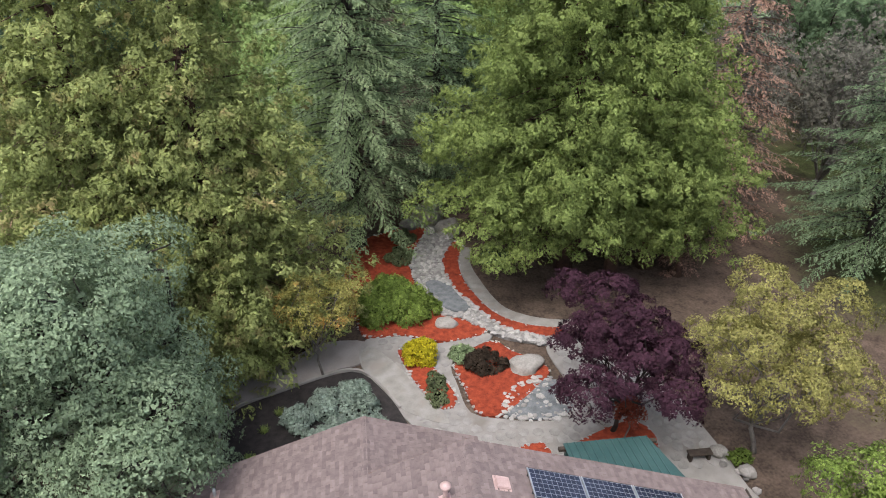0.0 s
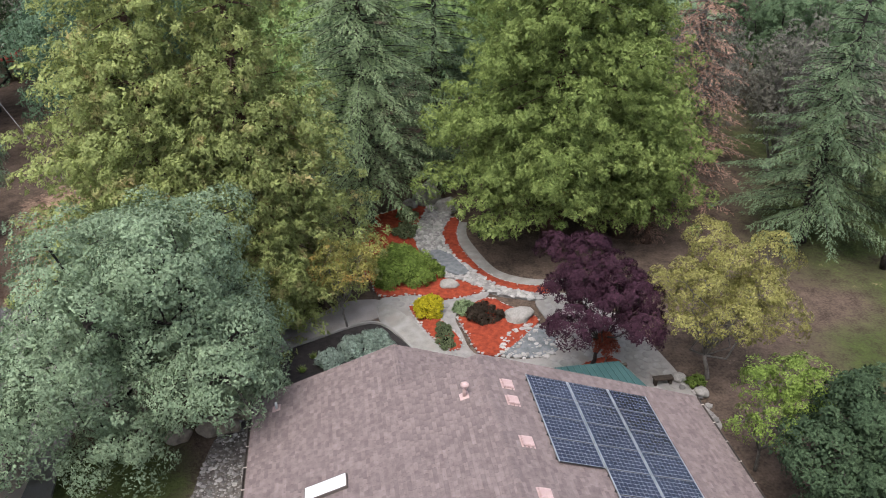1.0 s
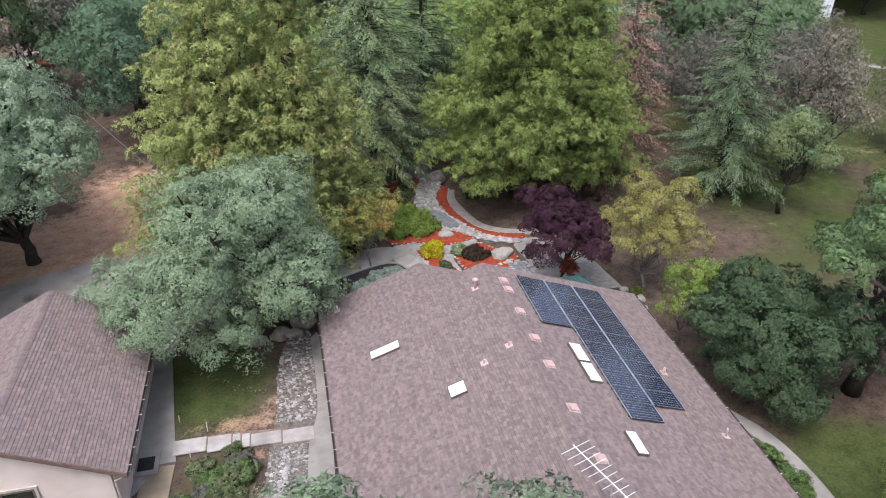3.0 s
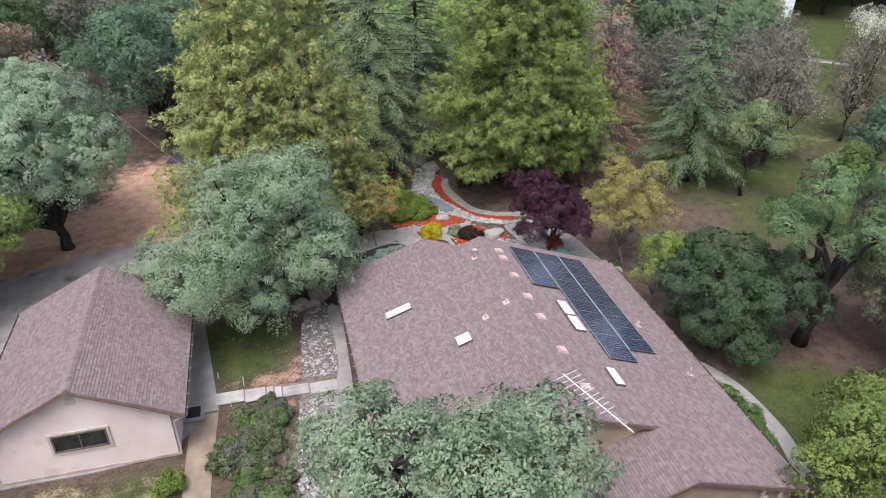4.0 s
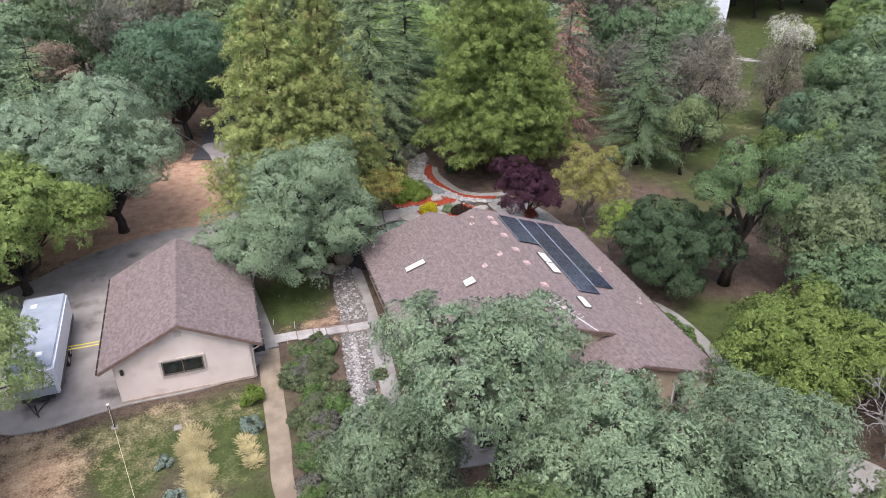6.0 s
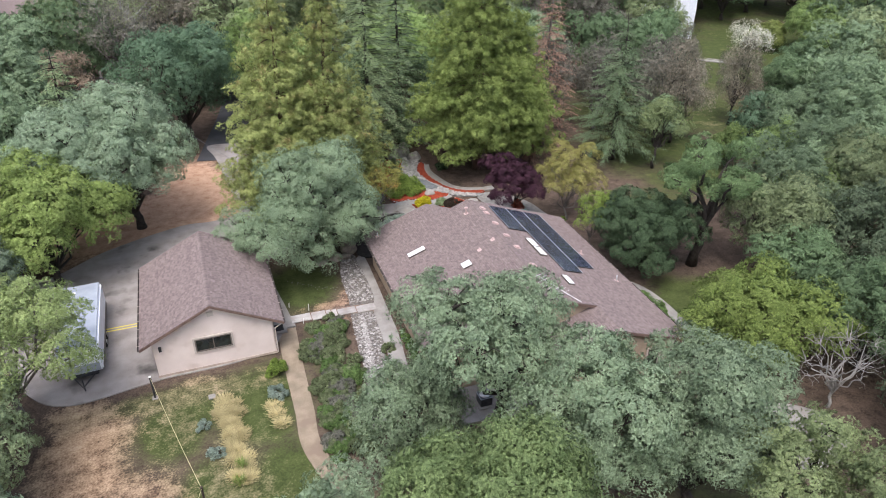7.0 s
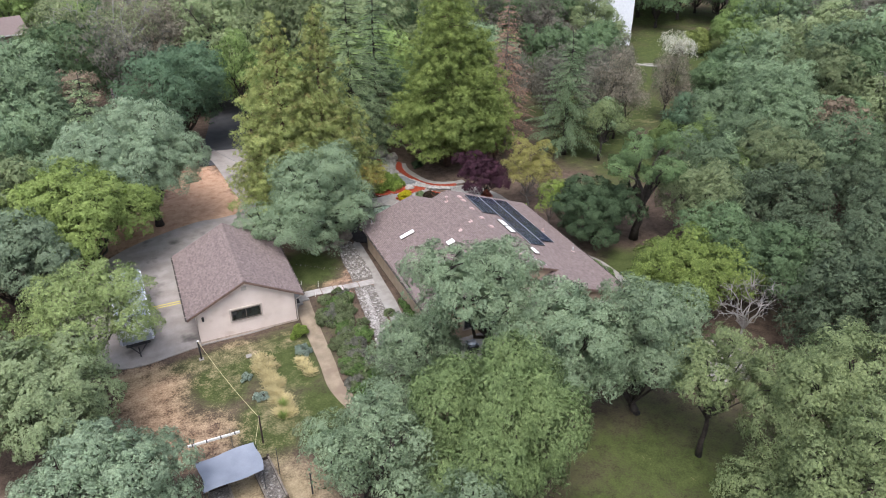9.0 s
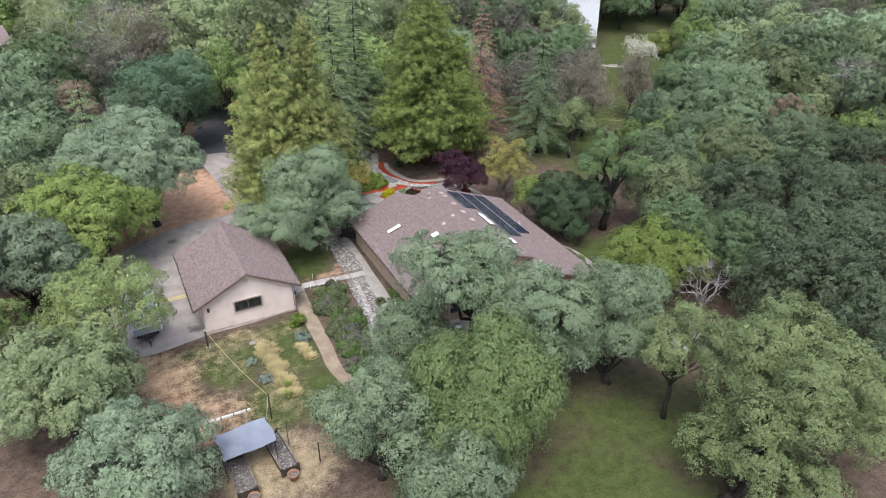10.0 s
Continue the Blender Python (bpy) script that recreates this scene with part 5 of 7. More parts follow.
# solar panels: 4, 10 and 9 in three columns down the eastern slope
panel = tagged(new("solar_panel"), "dark blue solar panel in a silver frame on the roof", "solar panel", "solar panels on the eastern slope")
PW, PL = 1.63, 1.0
for a in (-PW / 2, PW / 2 - 0.022):
    part("frame_side", Geo().box(a, -PL / 2, 0.0, a + 0.022, PL / 2, 0.04), M_ALU, panel, "silver aluminium frame side")
for a in (-PL / 2, PL / 2 - 0.01):
    part("frame_end", Geo().box(-PW / 2 + 0.023, a, 0.0, PW / 2 - 0.023, a + 0.01, 0.036), M_STEEL, panel, "dark frame end")
part("backsheet", Geo().box(-PW / 2 + 0.03, -PL / 2 + 0.022, 0.02, PW / 2 - 0.03, PL / 2 - 0.022, 0.03), M_BACKSHEET, panel)
cells = Geo()
for i in range(10):
    for j in range(6):
        x, y = -PW / 2 + 0.04 + (i + 0.5) * (PW - 0.08) / 10, -PL / 2 + 0.03 + (j + 0.5) * (PL - 0.06) / 6
        cells.add([(x - 0.073, y - 0.072, 0.0335), (x + 0.073, y - 0.072, 0.0335), (x + 0.073, y + 0.072, 0.0335), (x - 0.073, y + 0.072, 0.0335)], [(0, 1, 2, 3)])
part("cell_grid", cells, M_CELL, panel, "glossy blue-black solar cells", kind="stuff")
for yy in (-0.3, 0.3):
    part("mounting_rail", Geo().box(-PW / 2, yy - 0.02, -0.1, PW / 2, yy + 0.02, -0.001), M_STEEL, panel)
SX0, SYT = 3.33, 13.22
made = False
for col_, (n_, x_) in enumerate(((4, SX0), (10, SX0 + 1.57), (9, SX0 + 3.14))):
    for i in range(n_):
        m_ = on_slope(x_ + 0.77, SYT - 0.505 - i * 1.01, False, 0.11)
        if not made:
            panel.matrix_basis, made = m_, True
        else:
            copy_thing(panel, m_)

# television aerial over the south gable
aerial = thing("television_aerial", "weathered white television aerial leaning over the ridge", "aerial")
A0, A1 = Vector((1.35, 0.65, 6.5)), Vector((2.6, -3.1, 6.5))
part("mast", Geo().tube([(1.98, -1.2, z_east(1.98) - 0.05), (1.98, -1.2, 6.5)], 0.025, 6), M_ALU, aerial)
part("boom", Geo().tube([A0, A1], 0.025, 6), M_WHITEWOOD, aerial)
side_ = (A1 - A0).normalized().cross(Vector((0, 0, 1)))
for i in range(13):
    c_ = A0.lerp(A1, (i + 0.4) / 13)
    ln_ = 0.62 - 0.03 * i if i < 9 else 0.12
    part("element", Geo().tube([c_ - side_ * ln_, c_ + side_ * ln_], 0.011, 5), M_WHITEWOOD, aerial)

# ------------------------------------------------------------------ the garage
garage = thing("garage", "cream stucco garage with brown shingle gable roof", "garage")
GW, GE, GR, GS, GN, GZ = -23.8, -14.55, -19.08, 6.38, 16.95, 2.78
GP = (5.15 - GZ) / (GR - GW)
g_west = lambda x: GZ + GP * (x - GW)
g_east = lambda x: GZ + (5.15 - GZ) / (GE - GR) * (GE - x)
a_ = part("roof_slope", roof_plane([(GW, GS), (GR, GS), (GR, GN), (GW, GN)], g_west), M_UNDERLAY, garage)
part("shingles", shingle_rows(rs, g_west, (GW, GR, lambda x: [(GS, GN)])), None, a_, "brown asphalt shingles", kind="stuff")
a_ = part("roof_slope", roof_plane([(GR, GS), (GE, GS), (GE, GN), (GR, GN)], g_east), M_UNDERLAY, garage)
part("shingles", shingle_rows(rs, g_east, (GE, GR, lambda x: [(GS, GN)])), None, a_, "brown asphalt shingles", kind="stuff")
ridge_caps(GR, GS, GN, 5.15, garage)
gutter(GW, GS, GN, GZ - 0.02, -1, garage)
gutter(GE, GS, GN, GZ - 0.02, 1, garage)
for a, b in (((GW, GS, GZ), (GR, GS, 5.15)), ((GR, GS, 5.15), (GE, GS, GZ)), ((GE, GN, GZ), (GR, GN, 5.15)), ((GR, GN, 5.15), (GW, GN, GZ))):
    part("rake_board", edge_board(a, b), M_FASCIA, garage, "brown painted rake board")
g_top = lambda x: min(g_west(x), g_east(x)) - 0.18
part("wall", gable_wall(GW + 0.8, GE - 0.75, GS + 0.45, g_top, GR), M_WALL, garage, "cream stucco gable wall")
part("wall", gable_wall(GW + 0.8, GE - 0.75, GN - 0.45, g_top, GR), M_WALL, garage, "cream stucco gable wall")
for x in (GW + 0.8, GE - 0.75):
    part("wall", Geo().box(x - 0.075, GS + 0.53, 0, x + 0.075, GN - 0.53, g_top(x)), M_WALL, garage, "cream stucco wall")
part("plinth", Geo().box(GW + 0.72, GS + 0.335, 0, GE - 0.66, GS + 0.37, 0.16), M_DIRTBASE, garage, "dirt-stained tan plinth")
wall_window(-20.35, -18.15, GS + 0.375, 1.55, 2.4, garage)
part("wall_lamp", Geo().box(-22.7, GS + 0.24, 2.1, -22.52, GS + 0.37, 2.5, None, 0.03), M_STEEL, garage, "small dark wall lamp")
part("gable_vent", Geo().box(-19.35, GS + 0.33, 4.1, -18.95, GS + 0.37, 4.45), M_TRIM, garage, "small louvred gable vent")
part("downpipe", Geo().tube([(GE + 0.04, GS + 0.2, GZ - 0.12), (GE - 0.35, GS + 0.3, GZ - 0.45), (GE - 0.62, GS + 0.33, GZ - 0.6), (GE - 0.62, GS + 0.33, 0.1)], 0.045, 8), M_TRIM, garage, "pale downpipe at the corner")
part("side_door", Geo().box(GE - 0.672, 9.0, 0.12, GE - 0.63, 9.95, 2.1), M_TRIM, garage, "pale side door")
part("door_step", Geo().box(GE - 0.67, 8.8, 0.0, GE + 0.35, 10.2, 0.12), M_CONCRETE, garage, "concrete door step")
solo("doormat", Geo().box(-15.1, 9.05, 0.121, -14.4, 9.85, 0.14, None, 0.008), M_RUBBER, "black rubber doormat on the step", "doormat")

# ------------------------------------------------------------------ trailer and strap
trailer = thing("travel_trailer", "white box trailer with grey roof on the driveway", "trailer", -27.75, 12.0, 0, 1.5)
body = Geo().box(-1.3, -4.0, 0.62, 1.3, 4.2, 2.62, None, 0.12)
part("body", body, M_TRAILER, trailer, "white painted body")
part("roof", Geo().box(-1.2, -3.88, 2.62, 1.2, 4.08, 2.7, None, 0.03), M_TRAILER_ROOF, trailer, "grey sheet roof")
part("trim", Geo().box(1.29, -3.9, 0.7, 1.315, 4.1, 1.05), M_DARKTRIM, trailer, "dark lower trim")
for y in (-0.4, 0.55):
    for x in (-1.2, 1.2):
        w_ = part("wheel", Geo().tube([(x - 0.1, y, 0.36), (x + 0.1, y, 0.36)], 0.36, 18), M_RUBBER, trailer, "black tyre", True)
        part("rim", Geo().tube([(x - 0.11, y, 0.36), (x + 0.11, y, 0.36)], 0.2, 14), M_ALU, w_, "silver rim", True)
for x, y in ((-0.5, 2.9), (0.4, -2.6)):
    part("roof_vent", Geo().box(x - 0.2, y - 0.2, 2.7, x + 0.2, y + 0.2, 2.8, None, 0.03), M_WHITE, trailer, "white roof hatch")
part("chassis", Geo().box(-0.9, -4.0, 0.42, 0.9, 4.1, 0.62), M_STEEL, trailer)
part("drawbar", Geo().tube([(-0.7, -3.9, 0.5), (0, -5.3, 0.5), (0.7, -3.9, 0.5)], 0.06, 6), M_STEEL, trailer)
part("jack", Geo().tube([(0, -5.0, 0.0), (0, -5.0, 0.9)], 0.05, 8), M_STEEL, trailer)
part("front_panel", Geo().box(-1.1, -4.03, 0.75, 1.1, -3.99, 1.35), M_TRAILER_ROOF, trailer, "grey stone guard")
for dy in (0.0, 0.32):
    solo("strap", Geo().box(-26.4, 11.9 + dy, 0.95, -23.1, 12.0 + dy, 0.965, pose(0, 0, 0)), M_YELLOWSTRAP, "yellow webbing strap from trailer to garage", "strap", "yellow straps")

# ------------------------------------------------------------------ pieces: single shingles and flagstones
for me_, p_ in TABS[:300]:
    part("shingle", me_, None, ws).location = p_
rf = random.Random(8)
FLAGS = []
for j in range(24):
    for i in range(30):
        FLAGS.append((-1.4 + (i + 0.5 * (j % 2)) * 0.52 + rf.uniform(-0.1, 0.1), 17.2 + j * 0.46 + rf.uniform(-0.08, 0.08)))
AVOID = [smooth_line(pts, 0.5) for pts in MULCH.values()] + [POND2, CREEK, BED]
stone_mesh = []
for q in range(5):
    n_ = 7
    out_ = [(0.235 * rf.uniform(0.82, 1.12) * math.cos(6.283 * k / n_ + q), 0.215 * rf.uniform(0.82, 1.12) * math.sin(6.283 * k / n_ + q)) for k in range(n_)]
    stone_mesh.append(Geo().prism(out_, 0.0, 0.018).mesh("flagstone", M_FLAG))
for x, y in FLAGS:
    if all(inside(PATIO, x + 0.25 * a, y + 0.25 * b) for a, b in ((1, 0), (-1, 0), (0, 1), (0, -1))) and not any(inside(o, x + 0.2 * a, y + 0.2 * b) for o in AVOID for a, b in ((1, 0), (-1, 0), (0, 1), (0, -1))):
        part("flagstone", stone_mesh[rf.randrange(5)], None, patio).matrix_basis = pose(x, y, 0.036, 0, 0, rf.uniform(0, 360))
    elif all(inside(STONE_WALK, x + 0.22 * a, y + 0.22 * b) for a, b in ((1, 0), (-1, 0), (0, 1), (0, -1))):
        part("flagstone", stone_mesh[rf.randrange(5)], None, stone_walk).matrix_basis = pose(x, y, 0.056, 0, 0, rf.uniform(0, 360))
# ------------------------------------------------------------------ the yard south of the garage
def post(x, y, h, material, r=0.05, label="dark steel yard post", foot=True):
    ob = thing("post", label, "post", x, y, 0, 0, "posts in the yard")
    part("shaft", Geo().tube([(0, 0, -0.05), (0, 0, h)], r, 8), material, ob)
    part("cap", Geo().tube([(0, 0, h), (0, 0, h + 0.04)], r * 1.3, 8), M_WHITEWOOD if foot else material, ob)
    if foot:
        part("footing", Geo().box(-0.18, -0.18, 0, 0.18, 0.18, 0.06, None, 0.015), M_CONCRETE, ob, "concrete footing")
    return ob


post(-23.35, 4.75, 1.75, M_STEEL, 0.07)
post(-20.8, -6.0, 2.3, M_DARKWOOD, 0.06, "dark wooden clothesline post", False)
post(-20.4, -9.2, 2.2, M_STEEL, 0.025, "thin dark garden stake", False)
post(-18.9, -11.6, 1.7, M_STEEL, 0.05, "black bollard beside the planters", False)
post(-26.4, -9.3, 1.9, M_STEEL, 0.05, "black post holding the shade cloth", False)
line_ = [Vector((-23.35, 4.75, 1.7)).lerp(Vector((-20.8, -6.0, 2.25)), t / 8) - Vector((0, 0, 0.35 * math.sin(math.pi * t / 8))) for t in range(9)]
solo("clothesline", Geo().tube(line_, 0.014, 5), M_WIRE, "pale cord strung between two posts", "clothesline")
solo("guy_cord", Geo().tube([(-20.8, -6.0, 2.25), (-21.5, -8.2, 2.1)], 0.012, 5), M_WIRE, "pale cord tying the shade cloth", "cord")
rail = thing("hitching_rail", "white painted rail on two thin posts", "rail", -23.8, -5.85)
part("beam", Geo().box(-1.65, -0.06, 1.28, 1.65, 0.06, 1.44, None, 0.01), M_WHITEWOOD, rail, "white painted beam")
for i in range(4):
    part("bracket", Geo().box(-1.4 + i * 0.9, -0.07, 1.27, -1.32 + i * 0.9, 0.07, 1.45), M_STEEL, rail)
for x in (-1.25, 1.05):
    part("leg", Geo().tube([(x, 0, -0.05), (x, 0, 1.85)], 0.03, 7), M_WOOD, rail)

shade = thing("shade_canopy", "grey-blue shade cloth stretched over planter beds", "canopy", -23.1, -9.5)
n_ = 12
cl = Geo()
vs = []
for j in range(n_ + 1):
    for i in range(n_ + 1):
        u, v = i / n_, j / n_
        x = -1.95 + 3.6 * u + 0.12 * math.sin(v * 5)
        y = -1.3 + 2.6 * v + 0.35 * u
        vs.append((x, y, 2.05 - 0.25 * math.sin(math.pi * u) * math.sin(math.pi * v) + 0.06 * math.sin(7 * u + 3 * v)))
cl.add(vs, [(j * (n_ + 1) + i, j * (n_ + 1) + i + 1, (j + 1) * (n_ + 1) + i + 1, (j + 1) * (n_ + 1) + i) for j in range(n_) for i in range(n_)])
part("cloth", cl, M_CLOTH, shade, "sagging grey-blue woven cloth", True)
for x, y in ((-1.9, -1.25), (1.6, -0.95), (1.65, 1.6), (-1.9, 1.25)):
    part("pole", Geo().tube([(x, y, -0.05), (x, y, 2.08)], 0.03, 7), M_STEEL, shade)


def planter(x, y, w, l, h, rz):
    ob = thing("raised_planter", "dark wooden raised planter filled with gravelly soil", "planter", x, y, 0, rz, "raised planters")
    for i in range(3):
        z0, z1 = h * i / 3 + 0.005, h * (i + 1) / 3 - 0.005
        part("board", Geo().box(-w / 2, -l / 2, z0, -w / 2 + 0.05, l / 2, z1), M_DARKWOOD, ob)
        part("board", Geo().box(w / 2 - 0.05, -l / 2, z0, w / 2, l / 2, z1), M_DARKWOOD, ob)
        part("board", Geo().box(-w / 2 + 0.05, -l / 2, z0, w / 2 - 0.05, -l / 2 + 0.05, z1), M_DARKWOOD, ob)
        part("board", Geo().box(-w / 2 + 0.05, l / 2 - 0.05, z0, w / 2 - 0.05, l / 2, z1), M_DARKWOOD, ob)
    for a in (-1, 1):
        part("cap_rail", Geo().box(a * w / 2 - 0.06, -l / 2 - 0.03, h, a * w / 2 + 0.06, l / 2 + 0.03, h + 0.035), M_WOOD, ob)
        for b in (-1, 1):
            part("corner_post", Geo().box(a * w / 2 - 0.07, b * l / 2 - 0.07, 0, a * w / 2 + 0.07, b * l / 2 + 0.07, h + 0.12), M_DARKWOOD, ob)
    part("soil", Geo().box(-w / 2 + 0.05, -l / 2 + 0.05, 0, w / 2 - 0.05, l / 2 - 0.05, h - 0.2), M_PLANTSOIL, ob, "dark soil under loose stones and prunings")
    rq = random.Random(int(x * 9 + y))
    k = stones("loose_stones", [(x + rq.uniform(-w / 2 + 0.15, w / 2 - 0.15), y + rq.uniform(-l / 2 + 0.15, l / 2 - 0.15), h - 0.2, rq.uniform(0.03, 0.09)) for _ in range(110)], M_PEBBLE, "loose grey stones in the planter", "stones", rq)
    return ob


planter(-24.1, -10.8, 1.25, 3.3, 0.55, 3)
planter(-21.2, -9.9, 1.15, 3.8, 0.6, 6)
for x, y in ((-20.95, -12.3), (-23.75, -13.0)):
    ob = thing("terracotta_pot", "large empty terracotta pot beside a planter", "pot", x, y, 0, 0, "pots by the planters")
    sides = 20
    ring = lambda r, z: [(r * math.cos(2 * math.pi * k / sides), r * math.sin(2 * math.pi * k / sides), z) for k in range(sides)]
    g = Geo()
    prof = [(0.26, 0), (0.36, 0.42), (0.4, 0.44), (0.4, 0.52), (0.34, 0.52), (0.32, 0.36)]
    vs = [p for r, z in prof for p in ring(r, z)]
    fs = [(a * sides + k, a * sides + (k + 1) % sides, (a + 1) * sides + (k + 1) % sides, (a + 1) * sides + k) for a in range(len(prof) - 1) for k in range(sides)]
    g.add(vs, fs + [tuple(range(sides))[::-1]])
    part("pot", g, M_TERRA, ob, smooth=True)
    part("soil", Geo().prism([p[:2] for p in ring(0.33, 0)], 0.3, 0.38), M_PLANTSOIL, ob)

utility = thing("ground_box", "small pale utility box set in the lawn", "utility box", -19.9, 3.6)
part("lid", Geo().box(-0.22, -0.22, 0.0, 0.22, 0.22, 0.08, None, 0.02), M_PATH, utility)


def tuft_mesh(seed, n, r, h, material, wide=0.025, lean=0.5):
    rng = np.random.default_rng(seed)
    a, d = rng.uniform(0, 6.283, n), rng.uniform(0, r, n)
    base = np.stack([np.cos(a) * d, np.sin(a) * d, np.zeros(n)], 1)
    out = np.stack([np.cos(a), np.sin(a), np.zeros(n)], 1) * (rng.uniform(0.1, lean, n) * h)[:, None] + rng.normal(0, 0.08 * h, (n, 3))
    side = np.stack([-np.sin(a), np.cos(a), np.zeros(n)], 1) * wide
    hh = (h * rng.uniform(0.5, 1.1, n))[:, None] * np.array((0, 0, 1.0))
    v = np.empty((n, 4, 3))
    v[:, 0], v[:, 1] = base - side, base + side
    v[:, 2], v[:, 3] = base + out + hh + side * 0.3, base + out + hh - side * 0.3
    v[:, :, 2] = np.maximum(v[:, :, 2], 0)
    return quads_mesh("blades", v.reshape(-1, 3), material)


straw = [tuft_mesh(s, 420, 0.5, 0.15, M_STRAW, 0.016, 2.2) for s in (1, 2, 3)]
fresh = [tuft_mesh(s, 200, 0.25, 0.45, M_OAK_LIGHT, 0.022, 0.8) for s in (4, 5)]
rb = random.Random(21)
for i in range(30):
    t = i / 29
    x, y = -18.9 + 0.1 * t + rb.uniform(-0.4, 0.4) - (0.4 if t < 0.25 and i % 2 else 0), 3.0 - 7.4 * t + rb.uniform(-0.25, 0.25)
    green = t > 0.7 and rb.random() < 0.4
    solo("grass_tuft", (fresh if green else straw)[i % (2 if green else 3)], None, "green flowering iris clump" if green else "dry straw-coloured iris clump", "grass tuft", "tufts in the yard", m=pose(x, y, 0, 0, 0, rb.uniform(0, 360)))
for x, y in ((-16.2, 0.6), (-16.0, -0.3), (-16.3, 1.4)):
    solo("grass_tuft", straw[0], None, "dry straw-coloured iris clump", "grass tuft", "tufts in the yard", m=pose(x, y, 0, 0, 0, x * 90))
for x, y, s in ((-20.6, 1.0, 0.4), (-20.0, -1.6, 0.5)):
    bush("shrub", "small silvery shrub in the lawn", "shrub", x, y, bush_mesh(int(-x * 7), 0.7, 0.6, 0.5, M_BLUEBUSH, 0.06, 14, 45), scale=s + 0.5, group="small shrubs in the lawn")
bush("shrub", "leafy green shrub at the garage corner", "shrub", -15.6, 4.6, bush_mesh(41, 0.75, 0.7, 1.3, M_BUSH, 0.08, 22, 60))
bush("shrub", "grey-green shrub beside the dirt path", "shrub", -15.9, 2.3, bush_mesh(42, 0.7, 0.9, 0.8, M_BLUEBUSH, 0.07, 18, 50))

# shrub bed between the path and the dry stream
for i in range(56):
    y = 9.0 - 13.0 * i / 55 + rb.uniform(-0.3, 0.3)
    if 3.9 < y < 5.0 and i % 3:
        continue
    x = rb.uniform(-13.3, -10.2 - 0.12 * max(0, 6 - y))
    kind_ = rb.random()
    m_ = M_COVER if kind_ < 0.75 else M_HEDGE if kind_ < 0.86 else M_GREYLEAF
    lab = "low green shrub in the bed beside the dry stream" if kind_ < 0.86 else "grey twiggy low shrub in the bed"
    if i < 6:
        bm_ = bush_mesh(60 + i, 0.85, 0.8, 0.75, m_, 0.08, 18, 60)
        COVERS = (COVERS if i else []) + [(bm_, lab)]
    bm_, lab = COVERS[i % 6]
    bush("shrub", lab, "shrub", x, y, bm_, rz=rb.uniform(0, 360), scale=rb.uniform(0.8, 1.25), group="shrubs beside the dry stream")
bush("shrub", "small round dark green shrub on gravel", "shrub", -7.9, 4.4, bush_mesh(48, 0.6, 0.6, 0.6, M_COVER, 0.06, 18, 60))
bush("hedge", "clipped green hedge strip by the house wall", "hedge", -6.35, 4.2, bush_mesh(49, 0.4, 2.6, 0.8, M_HEDGE, 0.06, 50, 60))
bush("hedge", "low clipped hedge beside the curving walk", "hedge", 12.3, 2.2, bush_mesh(50, 0.95, 3.0, 1.2, M_HEDGE, 0.06, 60, 60))

# north garden shrubs
bush("rhododendron", "large rounded fresh green shrub in red mulch", "shrub", 0.6, 28.2, bush_mesh(51, 1.75, 1.55, 2.3, M_BUSH, 0.1, 60, 110))
bush("shrub", "small yellow-green shrub beside the creek", "shrub", 2.3, 28.0, bush_mesh(52, 0.7, 0.7, 0.9, M_BUSH, 0.07, 22, 60))
bush("shrub", "round bright yellow shrub", "shrub", 1.45, 24.5, bush_mesh(53, 0.85, 0.85, 1.3, M_GOLDBUSH, 0.07, 34, 80))
bush("shrub", "low dark maroon spreading shrub in red mulch", "shrub", 4.3, 23.6, bush_mesh(54, 1.1, 0.75, 0.8, M_MAROON, 0.07, 30, 80))
bush("shrub", "soft grey-green shrub in the centre bed", "shrub", 3.35, 24.3, bush_mesh(55, 0.6, 0.6, 0.8, M_CEDAR, 0.07, 22, 60))
bush("shrub", "low dark green juniper beside the walk", "shrub", 1.95, 22.3, bush_mesh(56, 0.62, 1.5, 0.5, M_COVER, 0.07, 34, 70))
bush("shrub", "sprawling green shrub at the creek's head", "shrub", 1.2, 33.0, bush_mesh(57, 0.9, 0.8, 0.8, M_COVER, 0.08, 24, 60))
bush("shrub", "sprawling green shrub in the back mulch", "shrub", 1.6, 35.0, bush_mesh(58, 0.8, 0.7, 0.7, M_COVER, 0.08, 24, 60))
bush("shrub", "dark low shrub beyond the curving path", "shrub", 6.2, 32.6, bush_mesh(59, 1.1, 0.9, 0.7, M_DARKLEAF, 0.08, 24, 60))
for i, (x, y, s) in enumerate(((-3.6, 21.0, 1.0), (-2.4, 21.8, 1.15), (-1.5, 22.6, 0.9), (-2.9, 19.9, 0.9), (-1.1, 21.4, 1.0), (-3.6, 19.0, 0.8), (-2.0, 20.4, 0.9), (-0.6, 20.4, 0.8))):
    if i < 3:
        BLUE = (BLUE if i else []) + [bush_mesh(70 + i, 0.85, 0.8, 0.8, M_BLUEBUSH, 0.09, 22, 55)]
    bush("shrub", "silvery blue-green shrub in dark soil", "shrub", x, y, BLUE[i % 3], rz=i * 77, scale=s, group="silvery shrubs in the bed")
for i, (x, y) in enumerate(((-4.9, 20.8), (-4.4, 21.7), (-5.3, 19.4))):
    solo("grass_tuft", fresh[i % 2], None, "yellow-green grassy plant in dark soil", "grass tuft", "tufts in the bed", m=pose(x, y, 0.08, 0, 0, i * 80) @ Matrix.Scale(0.5, 4))
